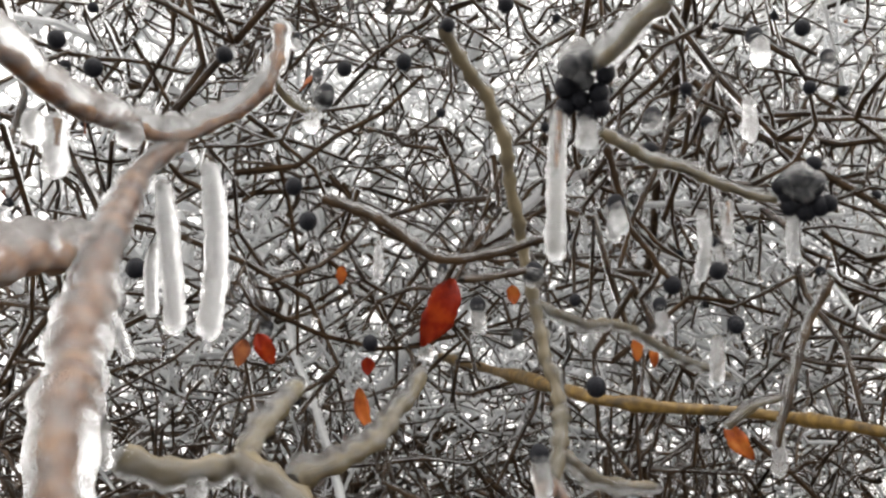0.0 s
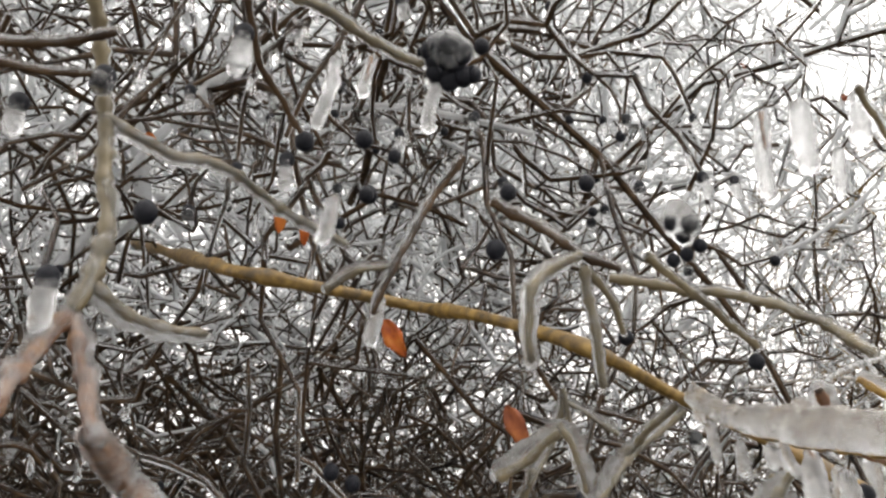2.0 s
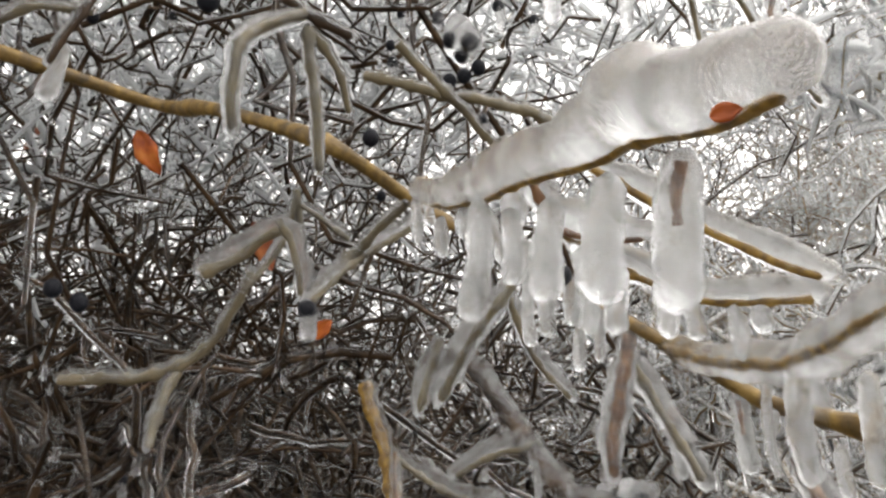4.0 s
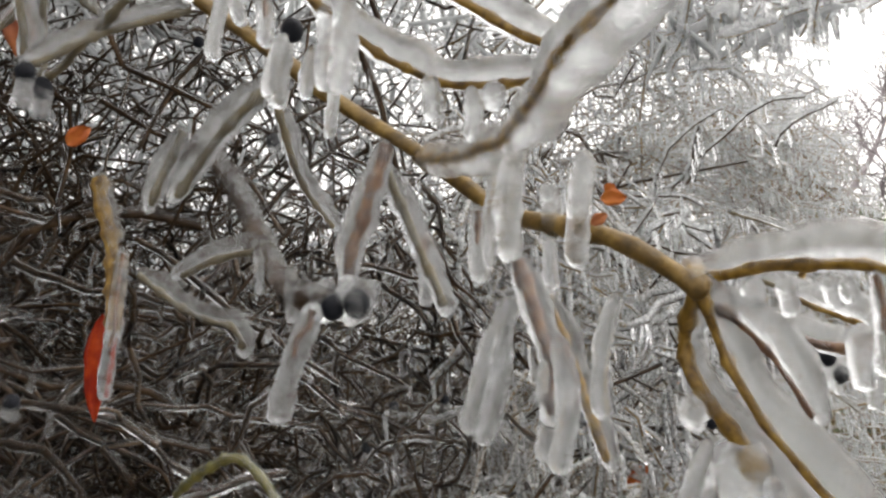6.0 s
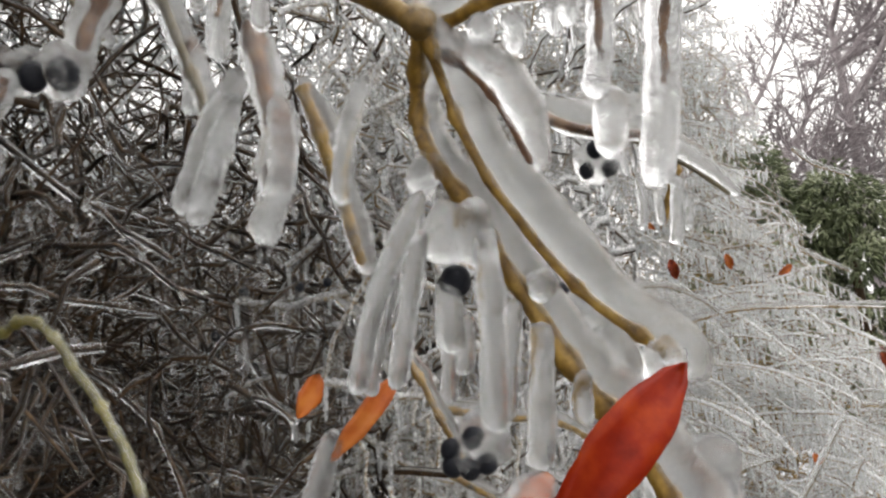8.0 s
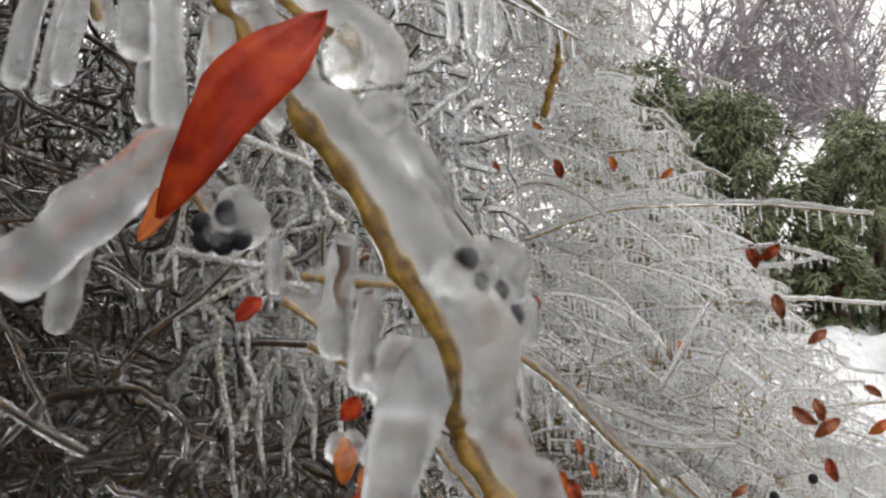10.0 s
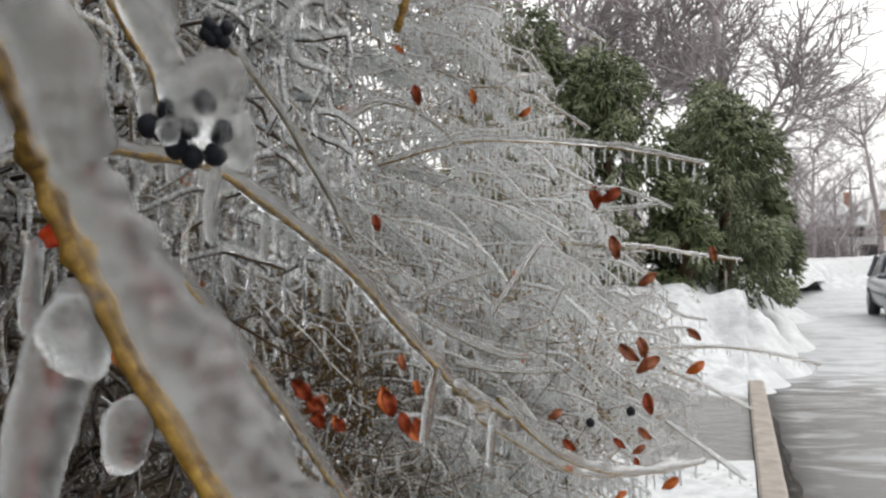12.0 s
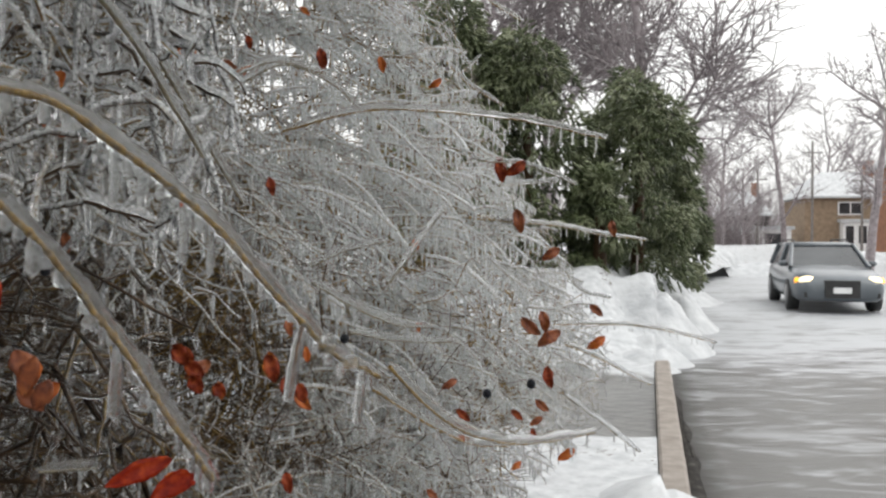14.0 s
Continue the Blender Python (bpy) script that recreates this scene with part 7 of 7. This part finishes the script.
# glazed twigs and spurs close beside the way
N = 1500
roots = rng.uniform((-1.2, 0.05, 1.0), (-0.42, 1.1, 2.1), (N, 3))
roots = roots[roots[:, 2] < 1.5 + 0.5 * np.hypot(roots[:, 0] + 0.12, roots[:, 1] + 0.1)]
N = len(roots)
twigs = clear_of_way(grow(roots, rng.normal(0, 1, (N, 3)) * [1, 1, 0.6], rng.uniform(0.10, 0.26, N), 9, 0.05, 0.27), 0.42)
sleeved(twigs, 0.0022, 0.0012)
short = clear_of_way(offshoots(twigs, 3, (0.014, 0.04), 3, 0.3, 0.3, 1.0), 0.4)
sleeved(short, 0.0014, 0.0015)
hang(short[::2, -1], rng.uniform(0.006, 0.018, len(short[::2])), rng.uniform(0.0018, 0.0026, len(short[::2])), np.full(len(short[::2]), False))
# the close roof of twigs over the inner bush
N = 5200
roots = np.stack([rng.uniform(-2.6, -0.45, N), rng.uniform(-0.9, 1.5, N), rng.uniform(1.9, 3.2, N)], 1)
roof = clear_of_way(grow(roots, rng.normal(0, 1, (N, 3)) * [1, 1, 0.6], rng.uniform(0.12, 0.3, N), 4, 0.03, 0.45), 0.55)
clad(roof[::2], 0.0026, 0.6, 0.0015, 5, 0.02)
clad(roof[1::4], 0.0026, 0.6, 0, 0, 0)
# the high crown of shoots that are little but ice, against the sky
N = 10500
roots = rng.uniform((-3.9, -0.75, 2.3), (-0.9, 2.6, 5.0), (N, 3))
roots = roots[np.hypot(roots[:, 0] + 0.1, roots[:, 1] + 0.2) > 0.55 * (roots[:, 2] - 1.2)]
N = len(roots)
pale = clear_of_way(grow(roots, rng.normal(0, 1, (N, 3)) * [1, 1, 0.5], rng.uniform(0.10, 0.26, N), 3, 0.05, 0.8), 1.3)
clad(pale, 0.0018, 0.8, 0.017, 0, 0, True)
# the veil of fine shoots that arch over and hang on the outer face
N = 6000
rise = rng.uniform(-0.5, 0.85, N)
slant = face_reach(rise) - 0.02 - 0.56 * rng.uniform(0, 1, N) ** 1.2
y = face_front(slant, rise) + 0.05 + 1.5 * rng.uniform(0, 1, N) ** 1.6
roots = np.stack([slant * y - 0.05, y, 1.45 + rise * y], 1)
thick = np.array([noise.noise(Vector(p) * 2.2) for p in roots])
roots = roots[(roots[:, 2] > 0.15) & (roots[:, 2] < 3.2) & (thick > -0.01)]
ways = rng.normal(0, 0.5, roots.shape) + np.array([0.75, -0.3, 0.2])
veil = clear_of_way(grow(roots, ways, rng.uniform(0.08, 0.26, len(roots)), 5, 0.15, 0.22), 0.5)
clad(veil, 0.0025, 0.6, 0.0022, 17, 0.044)
# the same veil where the face turns in beside the way
N = 1500
rise = rng.uniform(0.04, 0.6, N)
y = 0.7 + 1.0 * rng.uniform(0, 1, N)
roots = np.stack([rng.uniform(-0.46, -0.18, N) * y, y, 1.45 + rise * y], 1)
turn = clear_of_way(grow(roots, rng.normal(0, 0.6, (N, 3)) + [0.5, -0.3, -0.1], rng.uniform(0.06, 0.2, N), 5, 0.15, 0.3), 0.5)
clad(turn, 0.0021, 0.6, 0.0026, 14, 0.034)
# small iced shoots that fill the corner behind the forked branch
N = 620
y = rng.uniform(0.5, 1.05, N)
roots = np.stack([-0.17 - (y - 0.05) * rng.uniform(0.26, 0.56, N), y, rng.uniform(1.48, 1.92, N)], 1)
corner = clear_of_way(grow(roots, rng.normal(0, 0.6, (N, 3)) + [0.3, -0.2, -0.2], rng.uniform(0.05, 0.14, N), 5, 0.12, 0.3), 0.36)
r = np.linspace(0.0013, 0.0009, 6)[None] * rng.uniform(0.8, 1.3, (len(corner), 1))
w = (0.0014 + 0.0022 * rng.uniform(0, 1, (len(corner), 1))) * rng.uniform(0.7, 1.3, (len(corner), 6))
veil_core.many(corner, r)
glint_coat.many(corner + np.array([0, 0, 1.0]) * (w * 0.6)[..., None], r + w * 0.8)
tips = np.concatenate([corner[:, 2], corner[:, -1]])
hang(tips, rng.uniform(0.008, 0.03, len(tips)), rng.uniform(0.0016, 0.0028, len(tips)), np.full(len(tips), True))
# iced shoots high on the face, against the sky
N = 1500
rise = rng.uniform(0.3, 0.8, N)
y = 0.9 + 1.3 * rng.uniform(0, 1, N)
roots = np.stack([rng.uniform(-0.34, -0.03, N) * y, y, 1.5 + rise * y], 1)
brow = clear_of_way(grow(roots, rng.normal(0, 0.6, (N, 3)) + [0.6, -0.2, 0.1], rng.uniform(0.08, 0.24, N), 5, 0.15, 0.28), 0.5)
clad(brow, 0.0023, 0.6, 0.0032, 14, 0.045)
# tan twigs behind the veil that show in its gaps
N = 1700
rise = rng.uniform(-0.3, 0.5, N)
slant = face_reach(rise) - 0.10 - 0.42 * rng.uniform(0, 1, N)
y = face_front(slant, rise) + rng.uniform(0.5, 1.7, N)
roots = np.stack([slant * y, y, 1.45 + rise * y], 1)
behind = clear_of_way(grow(roots, rng.normal(0, 1, (N, 3)) * [1, 1, 0.7], rng.uniform(0.15, 0.36, N), 3, 0.05, 0.5), 0.6)
veil_core.many(behind, np.linspace(0.0028, 0.0016, 4)[None] * rng.uniform(0.7, 1.4, (len(behind), 1)))
# long shoots that reach out of the face and bow under combs of icicles
N = 1000
rise = rng.uniform(-0.36, 0.6, N)
slant = face_reach(rise) - 0.04 - 0.36 * rng.uniform(0, 1, N) ** 1.4
y = face_front(slant, rise) + 0.02 + 0.5 * rng.uniform(0, 1, N) ** 1.4
roots = np.stack([slant * y - 0.08, y, 1.45 + rise * y], 1)
ways = rng.normal(0, 0.28, roots.shape) + np.array([1.0, -0.1, 0.25])
spray = clear_of_way(grow(roots, ways, rng.uniform(0.16, 0.4, N), 8, 0.11, 0.09), 0.5)
r = np.linspace(0.0014, 0.001, 9)[None] * rng.uniform(0.8, 1.3, (len(spray), 1))
veil_core.many(spray, r)
w = 0.0020 + 0.0036 * rng.uniform(0, 1, (len(spray), 1)) ** 2 * rng.uniform(0.85, 1.15, (len(spray), 9))
glint_coat.many(spray + np.array([0, 0, 1.0]) * (w * 0.8 + r * 0.4)[..., None], r + w * 0.85)
count = rng.integers(9, 26, len(spray))
which = np.repeat(np.arange(len(spray)), count)
u = np.concatenate([(np.arange(c) + rng.uniform(0.2, 0.8, c)) / c * 7.99 for c in count])
i = u.astype(int)
p = spray[which, i] + (spray[which, i + 1] - spray[which, i]) * (u - i)[:, None]
h = rng.uniform(0.010, 0.042, len(p))
hang(p, h, rng.uniform(0.0022, 0.0042, len(p)), np.full(len(p), True))
# dark twigs low down inside, and beside the way
for N, lo, hi in ((6500, (-1.7, 0.8, 0.2), (0.1, 2.6, 1.3)), (5200, (-2.8, 1.2, 0.8), (-0.3, 4.0, 2.2)), (3600, (-2.3, 0.1, 1.0), (-0.7, 1.5, 2.1))):
    roots = rng.uniform(lo, hi, (N, 3))
    roots = roots[roots[:, 0] < -0.5 + 0.38 * roots[:, 1]]
    low = clear_of_way(grow(roots, rng.normal(0, 1, roots.shape) * [1, 1, 0.7], rng.uniform(0.12, 0.34, len(roots)), 3, 0.03, 0.5), 0.55)
    clad(low[::3], 0.0021, 0.6, 0.0022, 9, 0.02)
    clad(low[1::3], 0.0022, 0.6, 0, 0, 0)
    clad(low[2::3], 0.0022, 0.6, 0, 0, 0)
# the shade inside: bare twigs that close the view low down, with the sky left open above them
N = 13000
roots = rng.uniform((-3.3, 0.4, 1.3), (-0.8, 3.2, 3.3), (N, 3))
flat = np.hypot(roots[:, 0] + 0.12, roots[:, 1] + 0.15)
roots = roots[(roots[:, 0] < -0.75 + 0.3 * roots[:, 1]) & (flat > 0.9) & (roots[:, 2] < 1.5 + 0.36 * flat)]
shade = clear_of_way(grow(roots, rng.normal(0, 1, roots.shape) * [1, 1, 0.7], rng.uniform(0.15, 0.36, len(roots)), 3, 0.03, 0.6), 0.8)
clad(shade[::2], 0.0028, 0.6, 0.0028, 5, 0.02)
clad(shade[1::2], 0.003, 0.6, 0, 0, 0)
# stout old wood at the back, which lets hardly any sky through low down
N = 5200
roots = np.stack([rng.uniform(-4.0, -1.7, N), rng.uniform(-2.0, 5.0, N), 0.4 + 2.9 * rng.uniform(0, 1, N) ** 1.2], 1)
old = clear_of_way(grow(roots, rng.normal(0, 1, (N, 3)) * [0.6, 1, 0.8], rng.uniform(0.4, 0.8, N), 3, 0.02, 0.4), 0.9)
clad(old, 0.009, 0.5, 0, 0, 0)
# single berries, each with a drop of ice, and a few leaves all through the twigs
tips = fine[:, -1]
near = np.linalg.norm(tips[:, None] - WAY, axis=-1).min(1)
pick = np.flatnonzero((near < 0.72) & (tips[:, 2] > 1.55) & (tips[:, 0] < -0.3))
for i in rng.choice(pick, min(len(pick), 110), replace=False):
    berry(bush, tuple(tips[i] - [0, 0, 0.004]), rng.uniform(0.0036, 0.0048), rng.choice([0.0, 0.010, 0.018]))
pick = np.flatnonzero((near < 1.6) & (tips[:, 0] < -0.3))
for i in rng.choice(pick, min(len(pick), 34), replace=False):
    d = rng.normal(0, 0.35, 3) + [0, 0, -1]
    leaf(bush, tuple(tips[i]), tuple(tips[i] + unit(d) * rng.uniform(0.016, 0.03)), rng.uniform(0.004, 0.006), tuple(rng.normal(0, 1, 3) + [1, -1, 0]), (M_RUSTLEAF, M_ORANGE, M_RUSTLEAF)[i % 3])
under(core.link("twig_tangle", M_TWIG, None, "dense tangle of thin dark brown twigs, darkened for shade", "stuff"), bush)
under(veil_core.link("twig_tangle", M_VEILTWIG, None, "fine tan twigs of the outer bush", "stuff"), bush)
under(inner.link("inner_tangle", M_TWIG, None, "bare twigs deep inside the bush, darkened for shade", "stuff"), bush)
under(glint_coat.link("twig_ice", M_GLINTICE, None, "ice coating the outer twigs, whitened for sky glints", "stuff"), bush)
under(hoar.link("crown_ice", M_HOAR, None, "thick white ice on the high shoots", "stuff"), bush)
under(coat.link("twig_ice", M_GLAZE, None, "thin clear ice coating the twigs", "stuff"), bush)
under(drops.link("drip_fringe", M_GLAZE, None, "many clear drops of ice hanging from twigs", "stuff"), bush)
under(far_drops.link("drip_fringe", M_GLINTICE, None, "many small icicles hanging from twigs", "stuff"), bush)
